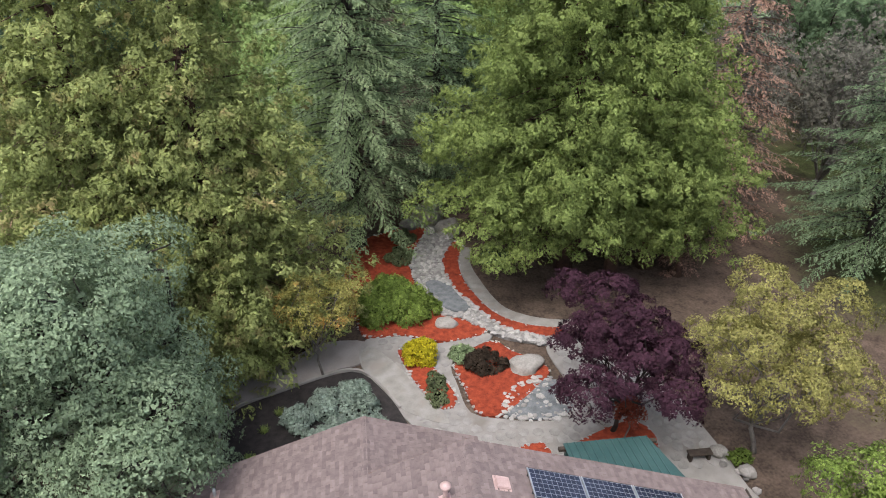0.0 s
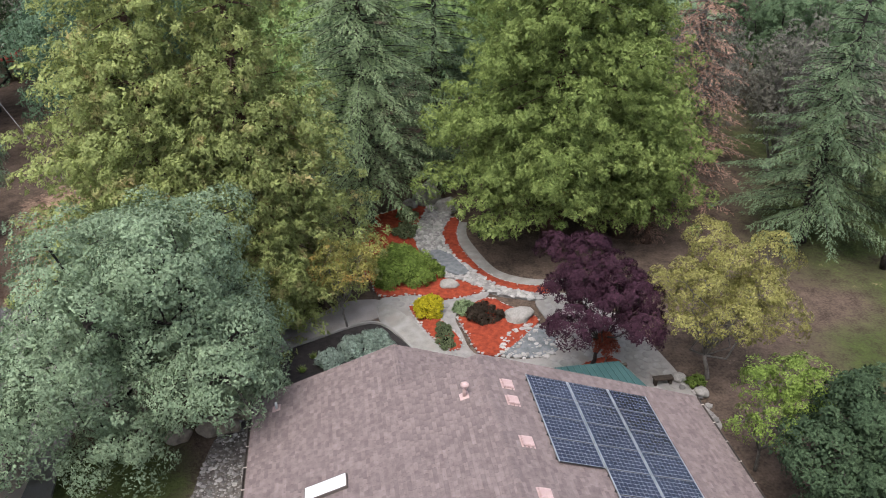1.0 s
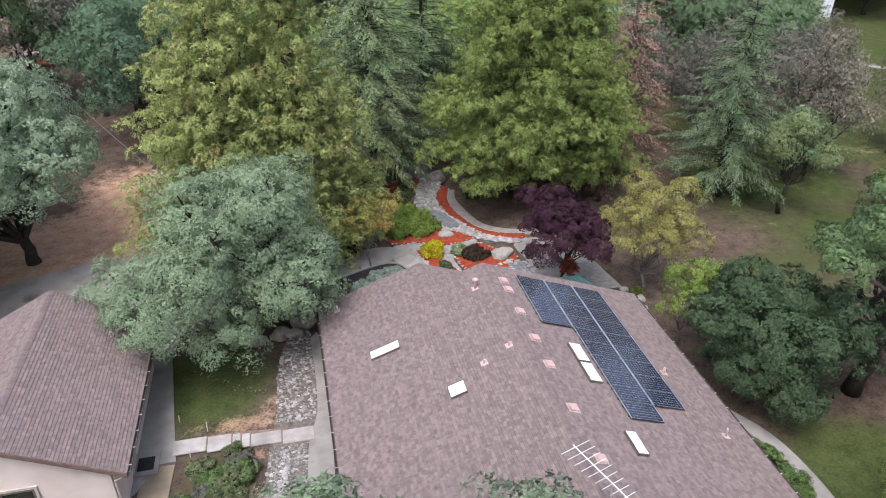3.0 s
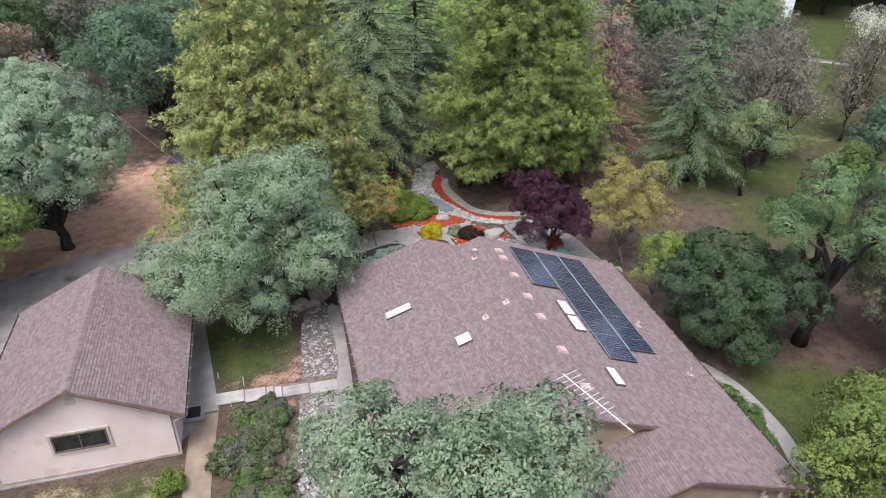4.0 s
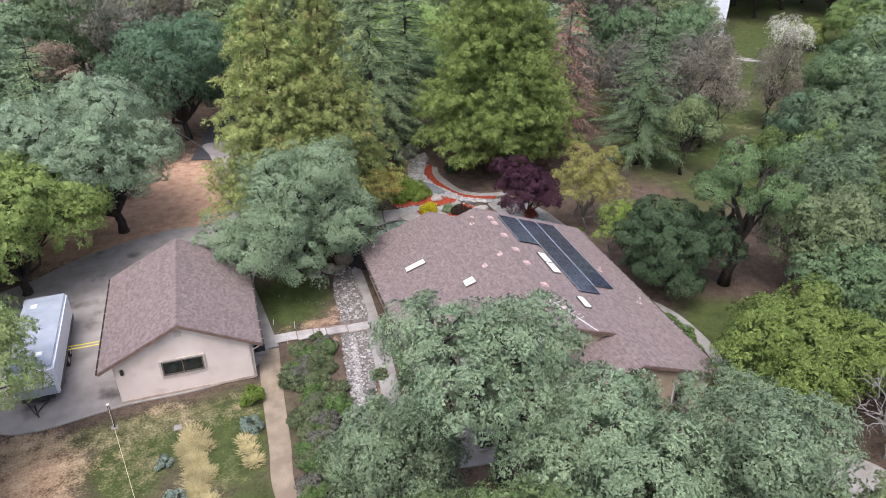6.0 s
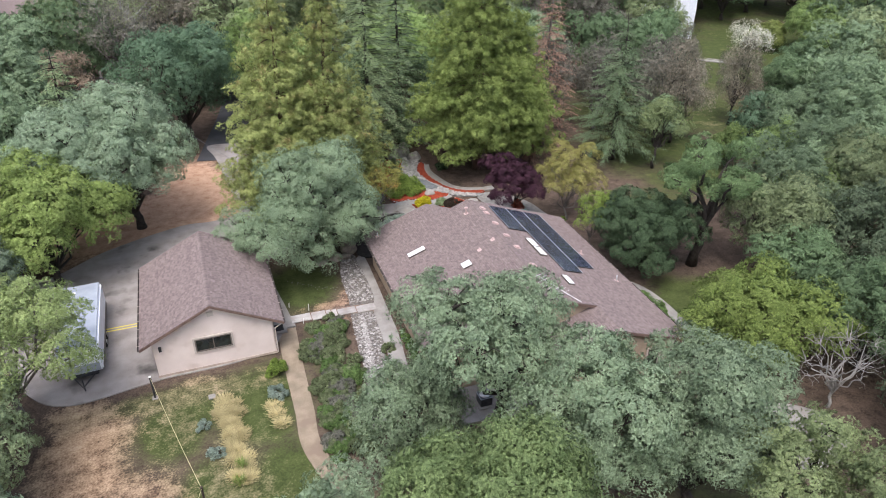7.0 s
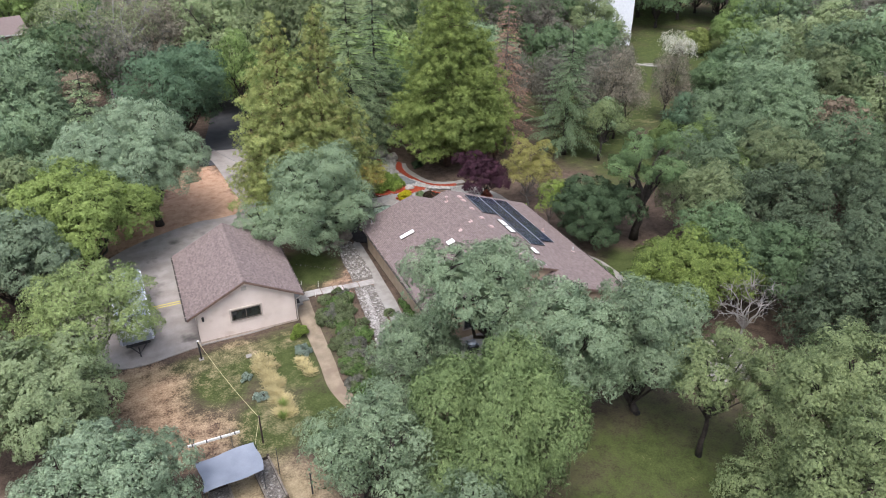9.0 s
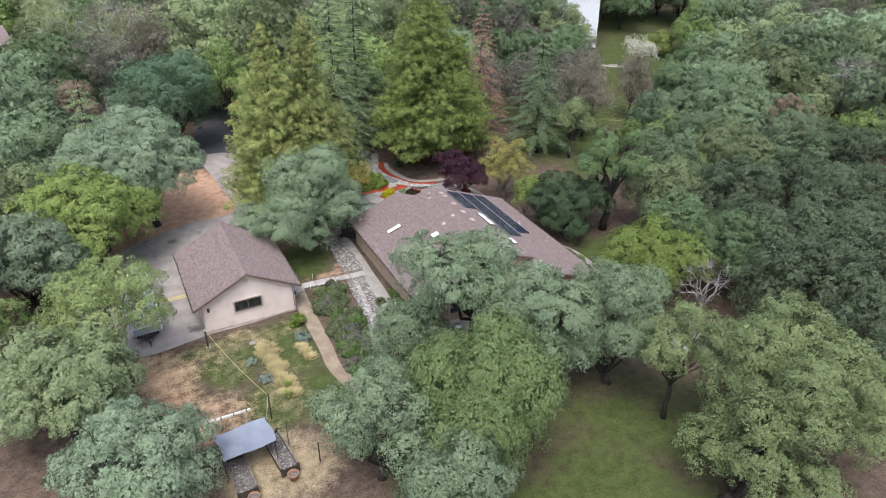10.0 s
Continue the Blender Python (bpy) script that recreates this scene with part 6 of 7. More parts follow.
bush("shrub", "small green plant among patio rocks", "shrub", 12.7, 17.2, bush_mesh(75, 0.5, 0.5, 0.6, M_BUSH, 0.08, 14, 40))
stones("rock_edging", along(smooth_line([(11.8, 17.8), (12.4, 15.8), (12.0, 14.2)], 0.4, False), 0.3, rr, 0.1, 0.22, 0.02, False, 0.25), M_PEBBLE, "grey rocks edging the patio", "stones", rr)

pergola = thing("garden_shelter", "teal metal roofed shelter beside the patio", "shelter", 7.6, 15.7)
part("roof", Geo().add([(-2.0, 0.95, 2.35), (0.9, 0.95, 2.35), (1.35, -1.6, 2.75), (-2.0, -1.6, 2.75), (-2.0, 0.95, 2.3), (0.9, 0.95, 2.3), (1.35, -1.6, 2.7), (-2.0, -1.6, 2.7)],
                     [(3, 2, 1, 0), (4, 5, 6, 7), (0, 1, 5, 4), (1, 2, 6, 5), (2, 3, 7, 6), (3, 0, 4, 7)]), M_TEAL, pergola, "teal ribbed metal roof")
for i in range(12):
    part("roof_rib", Geo().add([(-1.9 + i * 0.25, 0.95, 2.352), (-1.87 + i * 0.25, 0.95, 2.38), (-1.84 + i * 0.25, 0.95, 2.352), (-1.9 + i * 0.25, -1.6, 2.752), (-1.87 + i * 0.25, -1.6, 2.78), (-1.84 + i * 0.25, -1.6, 2.752)], [(0, 1, 4, 3), (1, 2, 5, 4), (0, 2, 1), (3, 4, 5)]), M_TEAL, pergola)
for x in (-1.9, 0.8):
    part("post", Geo().box(x - 0.06, 0.75, 0, x + 0.06, 0.87, 2.33), M_TEAL, pergola)
part("beam", Geo().box(-2.2, 0.74, 2.18, 1.2, 0.88, 2.29), M_DARKWOOD, pergola)
# made-up bench shape in place of the shelter's dark beam end
solo("bench", Geo().box(10.7, 17.3, 0.35, 11.6, 17.6, 0.42).box(10.75, 17.33, 0.0, 10.85, 17.57, 0.35).box(11.45, 17.33, 0.0, 11.55, 17.57, 0.35), M_DARKWOOD, "dark wooden plank on legs standing in for the shelter's beam end", "bench")

ac = thing("air_conditioner", "square grey air conditioning unit behind the house", "air conditioner", -3.6, -2.9)
part("cabinet", Geo().box(-0.4, -0.4, 0.08, 0.4, 0.4, 0.75, None, 0.03), M_STEEL, ac, "dark louvred cabinet")
part("top_grille", Geo().tube([(0, 0, 0.75), (0, 0, 0.79)], 0.34, 20), M_ALU, ac, "round fan grille", True)
part("lid", Geo().box(-0.42, -0.42, 0.7, 0.42, 0.42, 0.75, None, 0.02), M_TRAILER_ROOF, ac)
part("pad", Geo().box(-0.55, -0.55, 0.0, 0.55, 0.55, 0.08), M_CONCRETE, ac, "concrete pad")
slab("patio", [(-5.5, -1.1), (-5.5, -4.2), (-1.5, -4.6), (0.5, -3.0), (0.5, -1.1)], 0.02, M_CONCRETE, "grey concrete yard behind the house", "patio")

# ------------------------------------------------------------------ trees near the house
OAKS = "oak tree"
tree("oak_tree", oak_meshes(101, 10.7, 6.2, M_OAK, M_BARK, 0.072, 1.72, 0.0, 5.4, 0.42, 6, rough=0.75, domes=28, bough=0.98, under=1.8), "broad grey-green live oak beside the driveway", OAKS, -6.9, 21.6, 226)
tree("redwood_tree", redwood_meshes(102, 21.6, 5.7, M_REDWOOD, M_BARK_RED, first=0.03, shape=0.46), "tall golden-olive redwood with a pointed top", "redwood tree", -6.7, 26.2)
tree("redwood_tree", redwood_meshes(103, 21.2, 6.7, M_REDWOOD, M_BARK_RED, first=0.05, shape=0.46), "tall golden-olive redwood beside its twin", "redwood tree", -10.8, 26.4)
tree("redwood_tree", redwood_meshes(104, 25.0, 7.9, M_REDWOOD_GREEN, M_BARK_RED, first=0.15), "very tall green redwood above dark leaf litter", "redwood tree", 9.8, 31.3)
tree("redwood_tree", redwood_meshes(105, 16.0, 5.2, M_REDWOOD_GREEN, M_BARK_RED, first=0.15), "green redwood crowding its taller neighbour", "redwood tree", 14.2, 31.0)
for x, y in ((12.1, 30.4), (11.0, 33.2)):
    solo("tree_trunk", Geo().tube([(x, y, -0.1), (x, y, 1.2), (x + 0.1, y, 9.0)], [0.42, 0.32, 0.2], 9), M_BARK_RED, "thick red-brown redwood trunk in shade", "tree trunk", "redwood trunks", smooth=True)
tree("cedar_tree", cedar_meshes(106, 22.5, 6.6, M_CEDAR, M_BARK, first=0.1, shape=0.72), "blue-green cedar with layered drooping branches", "cedar tree", -0.9, 34.9)
tree("cedar_tree", cedar_meshes(107, 21.0, 5.4, M_CEDAR_DARK, M_BARK, first=0.05), "dark green cedar behind the garden", "cedar tree", 4.2, 41.0)
tree("cedar_tree", cedar_meshes(108, 15.8, 6.0, M_CEDAR_DARK, M_BARK, first=0.12), "dark layered cedar standing on grass", "cedar tree", 24.9, 28.6)
tree("dead_redwood_tree", cedar_meshes(109, 20.0, 4.6, M_DEAD, M_BARK_GREY, 0.06, 0.6, 7, 0.3, 0.75, 0.3), "dying redwood with sparse pinkish-brown needles", "dead tree", 19.3, 34.5)
tree("dead_redwood_tree", conifer_meshes(110, 3.4, 1.4, M_DEAD, M_BARK_RED, 0.25, 6, 0.08, 0.3, 0.3, 0.35, 50, 0.1, 0.2, 0.1, 0.2, 0.25, 0.6), "reddish-brown dead sapling under the redwood", "dead tree", 15.6, 29.9)
tree("plum_tree", oak_meshes(111, 6.2, 3.1, M_PLUM, M_BARK, 0.065, 1.6, 0.22, 0.1, 0.085, 8, puff=0.32, domes=19, bough=0.74, core=0.2, rough=1.0, fill=0.75), "purple-leaved plum tree in a red mulch bed", "plum tree", 8.4, 19.2)
tree("maple_tree", oak_meshes(112, 7.6, 3.2, M_YELLOW, M_BARK_GREY, 0.055, 1.5, 0.1, 0, 0.09, 9, 0.0, puff=0.4, domes=22, bough=0.8, core=0, rough=0.5, fill=0.7), "airy golden-leaved multi-stemmed tree", "maple tree", 13.4, 17.6)
tree("maple_tree", oak_meshes(113, 5.8, 1.9, M_LIME, M_BARK_GREY, 0.052, 1.0, 0.12, 0.3, 0.06, 6, 0.15, puff=0.34, domes=14, bough=0.8, core=0), "young lime-green maple at the roof's corner", "maple tree", 12.7, 12.2)
tree("maple_tree", oak_meshes(114, 5.5, 1.9, M_ORANGE, M_BARK_GREY, 0.05, 0.9, 0.25, 0.1, 0.05, 6, 0.0, puff=0.3, domes=12, bough=0.8, core=0, fill=0.6), "slender tree turning orange beside the driveway", "maple tree", -2.7, 23.9)
tree("maple_tree", oak_meshes(135, 2.3, 0.5, M_REDLEAF, M_BARK_GREY, 0.05, 0.9, 0.3, 0.0, 0.03, 5, puff=0.22, domes=9, core=0), "small red-leaved maple beneath the plum tree", "maple tree", 8.7, 18.6)
tree("holly_tree", oak_meshes(115, 6.5, 4.1, M_DARKLEAF, M_BARK, 0.086, 1.54, 0.0, 0, 0.2, 5, puff=0.5, domes=15, fill=0.95, bough=1.05), "dense dark glossy evergreen beside the house", "evergreen tree", 15.2, 7.8)
tree("oak_tree", oak_meshes(116, 11.0, 4.6, M_OAK_DEEP, M_BARK, 0.086, 1.06, 0.42, 0.5, 0.36, 6, 0.25, puff=0.46, domes=10, bough=0.6, core=0.3, rough=0.8), "open-crowned oak with a dark forked trunk", OAKS, 19.4, 6.8)
tree("oak_tree", oak_meshes(117, 11.6, 4.6, M_OAK, M_BARK, 0.097, 1.15, 0.36, 1.3, 0.4, 6, rough=0.4, domes=15, fill=0.85), "grey-green live oak with an open fork behind the house", OAKS, -3.6, -5.6, 200)
tree("oak_tree", oak_meshes(118, 10.6, 4.4, M_OAK, M_BARK, 0.097, 1.15, 0.03, 0, 0.28, 6, domes=17), "spreading grey-green live oak south of the house", OAKS, 3.9, -13.9)
tree("oak_tree", oak_meshes(119, 10.3, 4.4, M_OAK, M_BARK, 0.097, 1.15, 0.12, 0, 0.3, 5, domes=16), "grey-green live oak between larger oaks", OAKS, -1.6, -11.6)
tree("oak_tree", oak_meshes(136, 6.8, 3.1, M_OAK, M_BARK, 0.097, 1.09, 0.03, 0, 0.22, 6, domes=16, rough=0.4), "low grey-green live oak beside the house wall", OAKS, -9.2, -6.0)
tree("willow_tree", oak_meshes(120, 11.5, 4.7, M_WILLOW, M_BARK, 0.128, 1.09, 0.02, 0, 0.4, 6, 0.0, 1.2, puff=0.62, domes=18, fill=1.25, bough=1.15, rough=0.2), "dense rounded tree with drooping bright green foliage", "willow tree", -8.9, -16.9)
tree("oak_tree", oak_meshes(121, 9.4, 3.8, M_OAK_OLIVE, M_BARK, 0.116, 0.61, 0.38, 0.3, 0.17, 7, 0.25, puff=0.45, domes=12, bough=0.72, core=0.4), "oak with a bare dark trunk on the lawn", OAKS, 5.2, -18.9)
tree("oak_tree", oak_meshes(122, 12.3, 6.4, M_OAK_OLIVE, M_BARK, 0.097, 1.20, 0.0, 3.4, 0.4, 6, domes=20, rough=0.4), "large dusty olive oak by the lawn", OAKS, 3.6, -26.6)
tree("pine_tree", oak_meshes(123, 9.5, 4.7, M_PINE, M_BARK_GREY, 0.086, 1.25, 0.2, 1.8, 0.2, 6, 0.08, domes=18, rough=0.35, core=0.6), "rounded yellow-green pine with bare lower limbs", "pine tree", -31.2, 5.8, -50)
tree("oak_tree", oak_meshes(124, 10.6, 5.6, M_OAK_LIGHT, M_BARK, 0.116, 0.92, 0.12, 0, 0.3, 5, domes=20, rough=0.3, bough=1.1), "bright green rounded oak beside the driveway", OAKS, -30.4, 21.4)
tree("oak_tree", oak_meshes(125, 13.2, 7.8, M_SAGE, M_BARK, 0.097, 1.10, 0.12, -1.4, 0.36, 6, domes=24, rough=0.45), "tall grey-green oak on bare orange earth", OAKS, -24.2, 29.4)
tree("oak_tree", oak_meshes(127, 7.0, 4.5, M_SAGE, M_BARK, 0.116, 0.86, 0.1, 0, 0.3, 5), "grey-green oak beside the shaded planters", OAKS, -29.8, -10.8)
tree("oak_tree", oak_meshes(128, 8.6, 3.6, M_OAK, M_BARK, 0.097, 1.00, 0.1, 0, 0.26, 5), "loose grey-green oak at the edge of the lawn", OAKS, -15.6, -14.8)
tree("oak_tree", oak_meshes(129, 7.4, 3.4, M_OAK, M_BARK, 0.097, 1.00, 0.1, 0, 0.26, 5), "small grey-green oak in the south lawn", OAKS, -13.2, -21.0)
tree("maple_tree", oak_meshes(130, 6.2, 5.2, M_MAPLE_GREEN, M_BARK, 0.1, 0.85, 0.0, 0, 0.16, 5), "low bright green tree beside the east lawn", "maple tree", 15.7, -5.2)
tree("oak_tree", oak_meshes(132, 8.6, 4.9, M_OAK_DUSTY, M_BARK, 0.128, 0.84, 0.1, 0, 0.3, 5), "dusty olive oak behind the dry yard", OAKS, -33.6, -2.2)
tree("oak_tree", oak_meshes(133, 9.6, 4.4, M_SAGE, M_BARK, 0.128, 0.84, 0.1, 0, 0.3, 5), "sage-green oak west of the parked trailer", OAKS, -36.0, 15.6)
tree("bare_tree", oak_meshes(134, 6.6, 3.6, M_WGREY, M_BARK_PALE, 0.04, 0.1, 0.15, 0, 0.1, 12, 0.1, core=0, limbs=22, puff=0.7, domes=15), "leafless grey twisted tree beside the oaks", "bare tree", 16.8, -10.6)
slab("pavement", smooth_line([(9.5, -9.5), (13.0, -8.8), (16.0, -11.0), (15.5, -14.0), (11.0, -14.0)], 0.6), 0.02, M_PATH, "pale concrete parking pad behind the oaks", "pavement")
tree("oak_tree", oak_meshes(131, 7.6, 2.5, M_OAK_OLIVE, M_BARK, 0.086, 0.96, 0.35, 0, 0.14, 5), "small grey-green tree on the far grass", OAKS, 27.8, 24.9)

# ------------------------------------------------------------------ woods all round
KINDS = [
    ("oak_tree", "grey-green oak in the surrounding woods", OAKS, 11.5, 5.6, M_WOAK, 0),
    ("oak_tree", "deep green oak in the surrounding woods", OAKS, 11, 5.4, M_WDEEP, 0),
    ("oak_tree", "dusty olive oak in the surrounding woods", OAKS, 11.5, 5.6, M_WDUSTY, 0),
    ("oak_tree", "bright green oak in the surrounding woods", OAKS, 10, 4.8, M_WLIGHT, 0),
    ("bare_tree", "grey twiggy half-bare tree in the woods", "tree", 13, 4.2, M_WGREY, 0.1),
    ("cedar_tree", "dark green cedar in the far woods", "cedar tree", 19, 4.4, M_WCEDAR, 0),
    ("tall_tree", "tall dull green tree in the far woods", "tree", 15, 5.2, M_WDUSTY, 0.05),
    ("oak_tree", "dark olive oak in deep shade", OAKS, 11, 5.4, M_WSHADED, 0),
]
NEAR_WOOD, FAR_WOOD = [], []
for i, (nm, lab, cat, h, r, m_, gap_) in enumerate(KINDS):
    if i == 5:
        NEAR_WOOD.append([conifer_meshes(206, h, r, m_, M_BARK, 0.8, 5, 0.2, 0.3, 0.25, 0.9, 45, 0.06, 0.2, 0.1, 0.4, 0.3)] * 3)
        FAR_WOOD.append([conifer_meshes(216, h, r, m_, M_BARK, 1.0, 5, 0.34, 0.35, 0.25, 1.0, 20, 0.06, 0.25, 0.12, 0.4, 0.3)] * 3)
        continue
    bk = M_BARK_GREY if i in (4, 6) else M_BARK
    size = 0.17 if i == 4 else 0.22
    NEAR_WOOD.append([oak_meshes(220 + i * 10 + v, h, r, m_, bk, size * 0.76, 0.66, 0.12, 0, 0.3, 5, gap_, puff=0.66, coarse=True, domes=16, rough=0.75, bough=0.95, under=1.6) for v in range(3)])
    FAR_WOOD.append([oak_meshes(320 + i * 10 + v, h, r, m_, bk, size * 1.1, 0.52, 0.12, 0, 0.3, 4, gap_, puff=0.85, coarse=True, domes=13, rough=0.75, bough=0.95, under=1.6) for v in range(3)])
rw = random.Random(77)
placed = [(-6, 27, 6), (-10, 27, 5), (-0.9, 35, 5), (11, 32, 8), (3.8, 42.5, 4), (25, 29, 5), (20, 36, 4), (19, 6.8, 4), (-25.4, 28.5, 8), (-30.4, 21.4, 6), (-35.6, -3.2, 6), (-36, 15.6, 5), (15.4, 8.2, 4), (27.8, 25, 3), (16.4, -5.6, 4), (5, -25.6, 6), (-30.6, 5.6, 4)]


def plant(x, y, k, scale=None):
    far = math.hypot(x + 27, y + 47) > 98
    # south-eastern trees get the leaf colour that has shade painted in
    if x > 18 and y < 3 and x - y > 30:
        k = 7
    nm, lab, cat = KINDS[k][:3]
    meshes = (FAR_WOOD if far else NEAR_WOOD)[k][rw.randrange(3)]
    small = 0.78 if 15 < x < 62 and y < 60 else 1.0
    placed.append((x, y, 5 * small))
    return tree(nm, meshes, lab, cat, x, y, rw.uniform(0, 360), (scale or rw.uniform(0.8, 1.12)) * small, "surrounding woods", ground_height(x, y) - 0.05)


WOOD = {
    0: [(-36.0, 44.5), (-37.5, 52.0), (-36.5, 34.5), (37.2, 12.6), (43.9, 4.4), (29.5, 8.6), (29.8, -0.6), (35.0, 9.9), (42.2, 11.9)],
    1: [(-15.8, 63.5), (14.2, 71.2), (22.1, -1.4), (49.7, 1.4), (42.2, -6.9), (21.4, -23.0), (87.5, 90.0), (93.5, 83.0), (100.0, 75.0), (81.0, 95.0), (21.5, -8.5), (26.1, -10.8), (28.0, -15.6), (27.6, -4.3), (32.6, -13.7), (34.9, -8.0)],
    2: [(24.0, 3.2), (41.5, 0.0), (75.5, 24.9), (87.8, 26.1), (36.0, 6.5)],
    3: [(-5.6, 53.0), (63.0, 36.5), (-9.2, 62.6), (-2.3, 79.5), (72.0, 46.6), (66.5, 30.5), (33.0, 8.8), (8.2, 104.9)],
    4: [(-17.0, 95.9), (42.8, 65.9), (37.6, 40.6), (80.5, 41.0), (88.0, 38.5), (83.0, 34.5), (96.0, 42.0), (104.0, 50.0), (92.0, 33.5), (11.5, 81.6), (45.0, 45.0), (57.0, 80.3), (33.5, 35.0), (22.5, 40.0), (27.8, 37.5), (31.5, 42.0), (25.0, 46.0)],
    6: [(-28.3, 96.9), (-32.6, 113.9), (96.3, 39.0), (48.7, 84.5), (30.0, 88.0)],
}
for k, spots in WOOD.items():
    for x, y in spots:
        plant(x, y, k, 1.25 if x < -35 and y > 44 else None)
tree("dead_tree", oak_meshes(140, 9.5, 3.0, M_RUST, M_BARK_GREY, 0.2, 0.8, 0.3, 0, 0.2, 6, coarse=True, core=0.5), "brown-leaved dying tree among green oaks", "dead tree", 49.0, 8.8)
tree("bare_tree", oak_meshes(143, 13.0, 4.8, M_WGREY, M_BARK_PALE, 0.06, 0.2, 0.3, 0, 0.34, 18, 0.3, core=0, coarse=True, limbs=12), "leafless grey tree among green oaks", "bare tree", 64.2, 12.4)
tree("ghost_pine", oak_meshes(145, 19.5, 7.2, M_GHOST, M_BARK_PALE, 0.12, 0.75, 0.28, 0, 0.26, 9, 0.3, coarse=True, puff=0.85, core=0, limbs=9, rough=0.8, domes=20, bough=0.85), "tall pale pine with bleached bare branches", "pine tree", -26.6, 66.5)
tree("oak_tree", oak_meshes(151, 14.2, 6.4, M_WBLUE, M_BARK, 0.13, 1.1, 0.14, 0, 0.34, 6, coarse=True, puff=0.65, domes=24, rough=0.6, under=1.85), "dark blue-green oak beside the dark lane", OAKS, -18.6, 49.8)
tree("dead_tree", oak_meshes(152, 13.5, 2.3, M_RUST, M_BARK_GREY, 0.11, 0.8, 0.4, 0, 0.16, 6, 0.1, coarse=True, puff=0.5, core=0.4, domes=12), "slender orange-brown tree beside a pale pine", "dead tree", -29.6, 46.8)
tree("oak_tree", oak_meshes(153, 13.6, 2.8, M_WLIGHT, M_BARK, 0.12, 1.0, 0.3, 0, 0.2, 6, 0.05, coarse=True, puff=0.6, domes=14, core=0.6), "slim bright green tree over the dark lane", OAKS, -10.4, 53.5)
# trees about the far grass glade
for sd, x, y, h, r, m_, lab in ((160, 46.3, 16.4, 12.0, 6.6, M_WOAK, "broad lobed grey-green oak beside the glade"), (161, 42.6, 21.2, 8.2, 3.9, M_WOAK, "rounded grey-green oak beside the glade"),
                                (162, 51.5, 20.5, 10.6, 5.2, M_WOAK, "tall lobed grey-green oak beside the glade"), (163, 39.9, 24.6, 7.0, 2.5, M_WBLUE, "small dark blue-green tree on the grass"),
                                (164, 32.0, 29.8, 6.2, 2.0, M_WOAK, "small grey-green tree beneath a tall cedar"), (165, 35.0, 22.0, 4.8, 2.0, M_WLIGHT, "small bright green tree on the grass"),
                                (166, 37.2, 18.2, 6.0, 2.8, M_WLIGHT, "bright green tree in front of larger oaks"), (167, 52.6, 33.2, 7.6, 4.0, M_WDEEP, "deep green oak at the end of the glade"),
                                (168, 59.6, 37.4, 8.0, 4.6, M_WDEEP, "deep green oak in a row of oaks"), (169, 67.5, 38.0, 8.2, 4.8, M_WDEEP, "deep green oak in a row of oaks"),
                                (170, 78.5, 54.2, 10.4, 6.0, M_WLIGHT, "bright green spreading tree beside the far lane"), (171, 72.4, 58.6, 4.4, 3.4, M_GLADEBUSH, "low yellow-green tree beside the far lane"),
                                (172, 71.5, 28.5, 8.4, 4.4, M_WLIGHT, "bright green oak behind a brown tree"), (174, 53.0, 64.0, 13.0, 4.2, M_WDUSTY, "tall dusty olive oak before a white house"), (175, 58.3, 66.0, 6.2, 3.4, M_WDUSTY, "low dusty olive oak before a white house")):
    tree("oak_tree", oak_meshes(sd, h, r, m_, M_BARK, 0.12, 1.1, 0.1, 0, 0.1 + h * 0.015, 5, coarse=True, puff=0.55, domes=19, rough=0.8, bough=0.92, under=1.75), lab, OAKS, x, y)
    placed.append((x, y, r * 0.9))
tree("drooping_tree", oak_meshes(173, 12.6, 3.1, M_WBROWN, M_BARK, 0.12, 1.6, 0.12, 0.8, 0.17, 6, 0.05, 1.5, coarse=True, puff=0.62, core=1.0, domes=20, limbs=3, under=1.85), "brown-grey drooping tree with a leaning trunk", "tree", 33.9, 30.4)
blossom_tree = tree("blossom_tree", oak_meshes(141, 11.6, 2.7, M_WBROWN, M_BARK, 0.12, 1.5, 0.2, 0.5, 0.14, 6, 0.05, 1.4, coarse=True, puff=0.6, core=0.5, domes=18, under=1.8), "brown drooping tree tipped with whitish blossom", "tree", 44.2, 32.9)
part("blossom", oak_meshes(142, 12.2, 2.2, M_BLOSSOM, M_BARK, 0.09, 0.8, 0.72, 0.5, 0.1, 4, 0.15, 0.5, coarse=True, puff=0.5, core=0, domes=9)[1], None, blossom_tree, "whitish blossom")
placed += [(35.4, 29.6, 4), (44.2, 32.9, 4), (-18.6, 49.8, 7), (-29.6, 46.8, 4), (-10.4, 53.5, 4)]
tree("ghost_pine", oak_meshes(146, 16.0, 4.6, M_WGREY, M_BARK_GREY, 0.13, 0.6, 0.3, 0, 0.24, 8, 0.25, coarse=True, puff=0.8, core=0.3), "tall grey thin-leaved pine in the far woods", "pine tree", -24.5, 58.0)
for x, y, sd in ((-19.0, 70.5, 147), (-14.0, 78.5, 148), (-22.5, 80.0, 149)):
    tree("bare_tree", oak_meshes(sd, 16.0, 4.6, M_WBROWN, M_BARK_GREY, 0.14, 0.8, 0.2, 0, 0.24, 8, 0.15, coarse=True, puff=0.8, core=0.3), "tall brownish half-bare tree in the far woods", "tree", x, y)
    placed.append((x, y, 6))
placed += [(-27.9, 67, 7), (-24.5, 58, 6), (-28.6, 33.6, 4)]
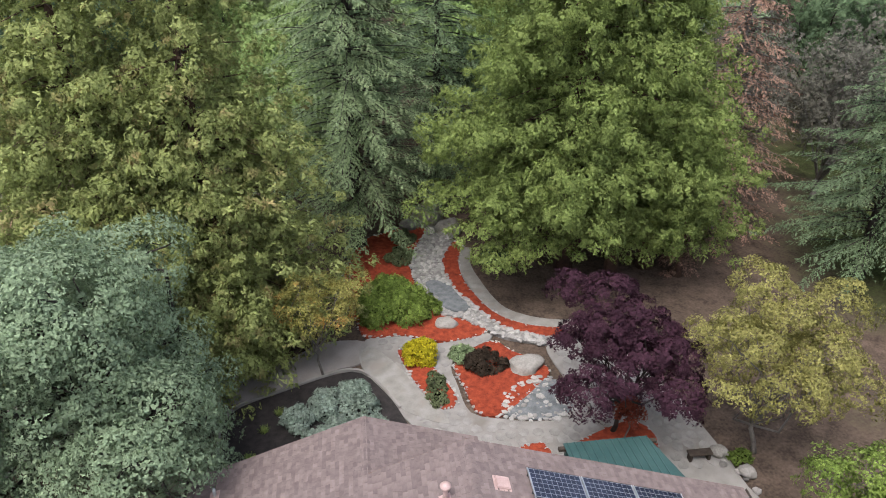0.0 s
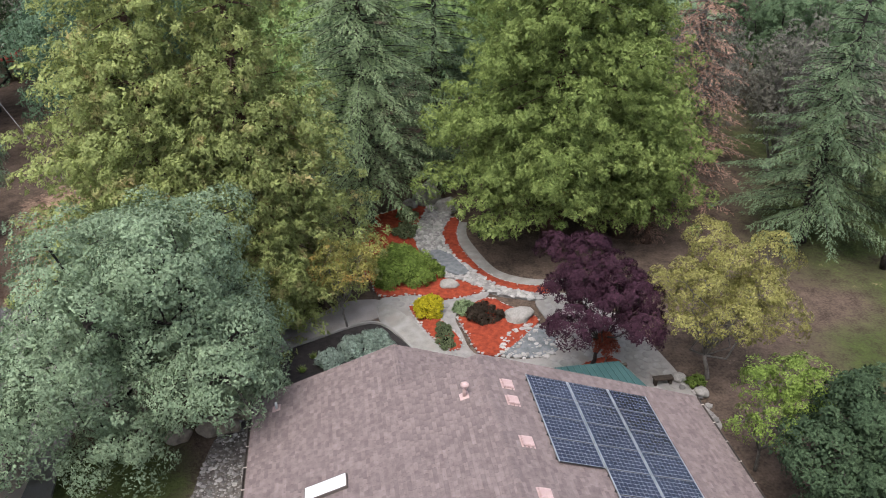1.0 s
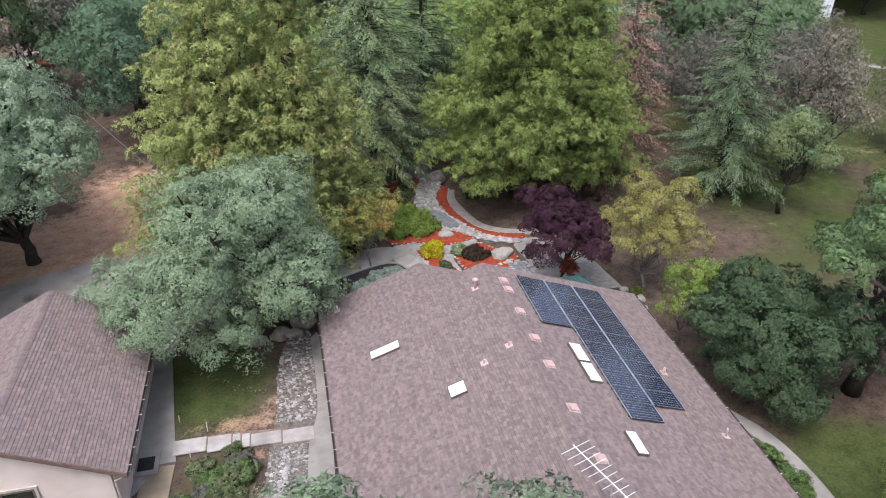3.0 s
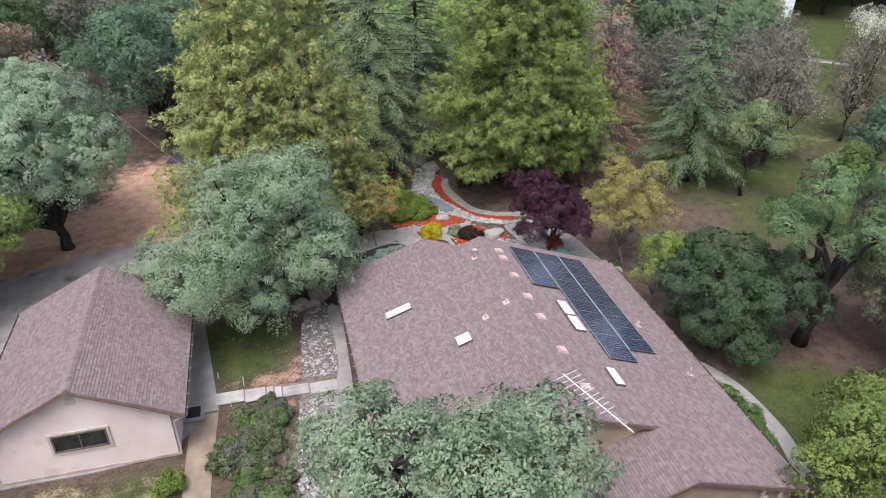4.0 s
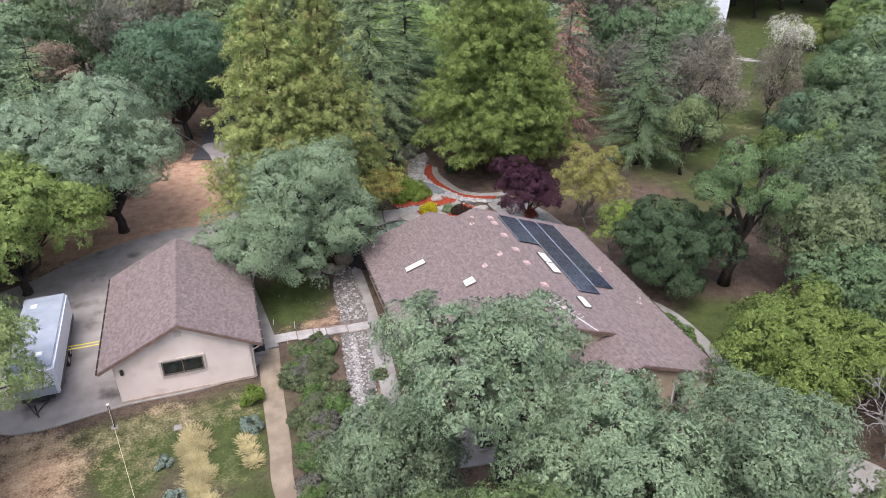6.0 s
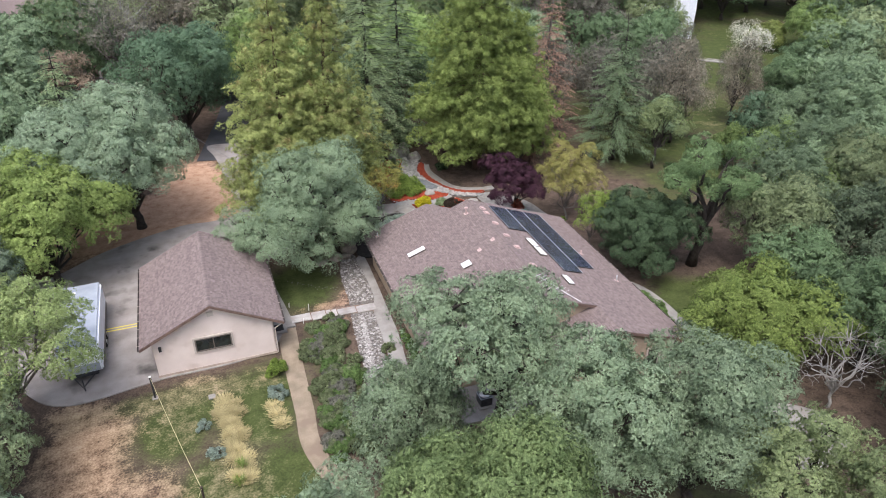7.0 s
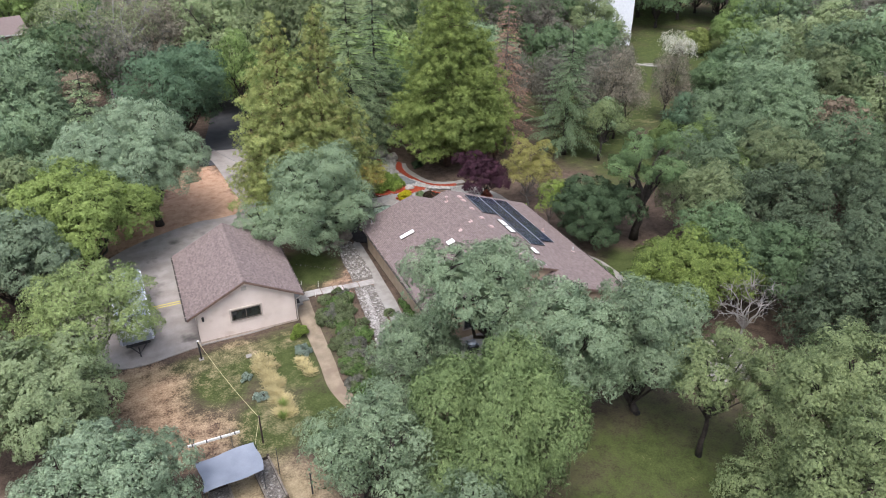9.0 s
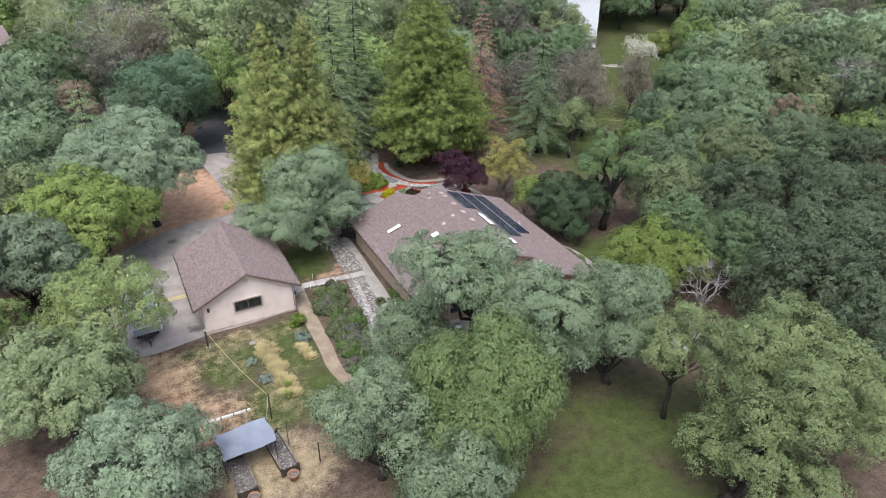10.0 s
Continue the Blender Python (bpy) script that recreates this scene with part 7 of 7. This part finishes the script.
tree("cedar_tree", cedar_meshes(144, 15.6, 2.9, M_CEDAR, M_BARK, 0.3, 0.8, 8, shape=0.42), "slim pale cedar rising through the oaks", "cedar tree", -28.6, 33.6)
REGION = [(-46, 9), (-50, 40), (-66, 125), (0, 152), (90, 128), (128, 45), (50, -14), (30, -24)]
CLEAR = [(-8, 8, 33), (12, 20, 20), (-2, -12, 21), (-24, -2, 15), (-27, 26, 9), (-19, 38, 11), (-22, 47, 8), (-13, 46, 6), (-11, 54, 5), (-9, 64, 4), (29, 20, 9), (33.5, 19.5, 6), (40, 30, 5), (44, 35, 4.5), (50, 43, 4.5), (56.5, 52, 5), (51, 35, 4), (61, 66, 7), (56, 57, 6), (66, 60, 6), (-43, 100, 11), (-41, 84, 9), (-39, 70, 9), (-37.5, 60, 5), (60, 66, 8), (64, 74, 8), (55, 42, 5), (73, 71, 6.5), (48, 29, 4.5), (57, 60, 8), (47, 40, 5.5), (53, 49, 7), (37, 25, 4), (33, 23, 5)]
FAR_GLADE = [(54, 47), (64, 42), (80, 52), (95, 66), (90, 78), (74, 74), (62, 60)]
tried = 0
while len(placed) < 330 and tried < 30000:
    tried += 1
    x, y = rw.uniform(-66, 128), rw.uniform(-24, 152)
    if not inside(REGION, x, y) or inside(FAR_GLADE, x, y) or any(math.hypot(x - a, y - b) < r for a, b, r in CLEAR):
        continue
    d = math.hypot(x + 27, y + 47)
    if any(math.hypot(x - a, y - b) < max(r, 6.3 if x > 15 and y < 60 else 6.8 if d < 98 else 7.8) for a, b, r in placed):
        continue
    east = x > 20 and y < 45
    k = rw.choices(range(7), weights=(30, 26, 22, 7, 4, 0, 3) if east else (18, 26, 18, 10, 11, 8, 10))[0]
    plant(x, y, k, rw.uniform(0.85, 1.2) if d < 98 else rw.uniform(0.95, 1.35))

# ------------------------------------------------------------------ far houses, pole and cable
def far_house(x, y, z, rz, w, d, h, wall, label):
    ob = thing("far_house", label, "house", x, y, z, rz)
    part("wall", Geo().box(-w / 2, -d / 2, -1.8, w / 2, d / 2, h), wall, ob)
    g = Geo().add([(-w / 2 - 0.5, -d / 2 - 0.5, h), (w / 2 + 0.5, -d / 2 - 0.5, h), (w / 2 + 0.5, d / 2 + 0.5, h), (-w / 2 - 0.5, d / 2 + 0.5, h), (-w / 2 - 0.5, 0, h + d * 0.22), (w / 2 + 0.5, 0, h + d * 0.22)],
                  [(0, 1, 5, 4), (2, 3, 4, 5), (1, 2, 5), (3, 0, 4), (3, 2, 1, 0)])
    part("roof", g, M_SHINGLE, ob)
    for z0 in ((1.0, 3.9) if h > 5 else (1.0,)):
        for i in range(3):
            xx = -w / 2 + w * (i + 0.5) / 3
            wi = part("window", Geo().box(xx - 0.7, -d / 2 - 0.06, z0, xx + 0.7, -d / 2 + 0.02, z0 + 1.2), M_WHITEWOOD, ob)
            part("pane", Geo().box(xx - 0.6, -d / 2 - 0.075, z0 + 0.1, xx - 0.04, -d / 2 - 0.062, z0 + 1.1).box(xx + 0.04, -d / 2 - 0.075, z0 + 0.1, xx + 0.6, -d / 2 - 0.062, z0 + 1.1), M_GLASS, wi)
    part("fascia", Geo().box(-w / 2 - 0.5, -d / 2 - 0.53, h - 0.16, w / 2 + 0.5, -d / 2 - 0.5, h + 0.04), M_WHITEWOOD, ob)
    return ob


far_house(63.4, 73.6, 0.6, 52, 8, 9, 10.0, M_FARWALL, "white two-storey house beyond the woods")
far_house(-45, 98, 1.4, 15, 12, 9, 5.6, M_FARTAN, "two-storey tan house with a brown roof beyond the woods")
# the lane is much darker than the driveway it continues
slab("road", ribbon([(-15.9, 43.0), (-14.0, 51.0), (-12.6, 57.0), (-11.0, 66.0), (-9.5, 80.0)], (5.4, 5.0)), 0.004, M_ASPHALT_DARK, "dark asphalt lane under the trees", "road", 0.3)
slab("road", ribbon([(61.5, 55.5), (70, 64), (80, 74), (87, 86)], 5.0), 0.35, M_ASPHALT, "grey asphalt lane beyond the woods", "road", 0.6)
slab("kerb", ribbon([(58.0, 57.5), (63.5, 52.5)], 1.0), 0.4, M_PATH, "pale concrete edge of the far lane", "kerb", 0.6)
deck_house = far_house(-39.5, 74.0, 0.2, 25, 9, 7, 2.9, M_FARTAN, "weathered tan cabin with a red deck")
part("deck", Geo().box(1.5, -7.2, 1.9, 5.5, -3.6, 2.05), M_REDPAINT, deck_house, "red painted deck floor")
for i in range(7):
    part("deck_slat", Geo().box(1.5, -7.2 + i * 0.55, 2.06, 5.5, -7.05 + i * 0.55, 2.12), M_REDPAINT, deck_house)
for i in range(9):
    part("baluster", Geo().box(1.5 + i * 0.48, -7.22, 2.05, 1.58 + i * 0.48, -7.14, 3.0), M_REDPAINT, deck_house)
part("handrail", Geo().box(1.45, -7.24, 3.0, 5.55, -7.12, 3.08), M_REDPAINT, deck_house)
for x, y in ((1.6, -7.0), (5.3, -7.0), (5.3, -3.8)):
    part("deck_post", Geo().box(x, y, -0.2, x + 0.14, y + 0.14, 1.9), M_WOOD, deck_house)
pole = thing("utility_pole", "wooden utility pole with a service cable", "utility pole", -26.1, 44.2)
part("shaft", Geo().tube([(0, 0, -0.2), (0, 0, 10.6)], [0.17, 0.12], 9), M_WOOD, pole)
part("bracket", Geo().box(-0.16, -0.16, 9.9, 0.16, 0.16, 10.02), M_STEEL, pole)
cab = [Vector((-26.1, 44.2, 10.1)).lerp(Vector((-6.3, 16.2, 3.1)), 0.72 * t / 16) - Vector((0, 0, 0.7 * math.sin(math.pi * 0.72 * t / 16))) for t in range(17)]
solo("service_cable", Geo().tube(cab, 0.016, 5), M_CABLEGREY, "grey twisted service cable running down from the pole", "cable")
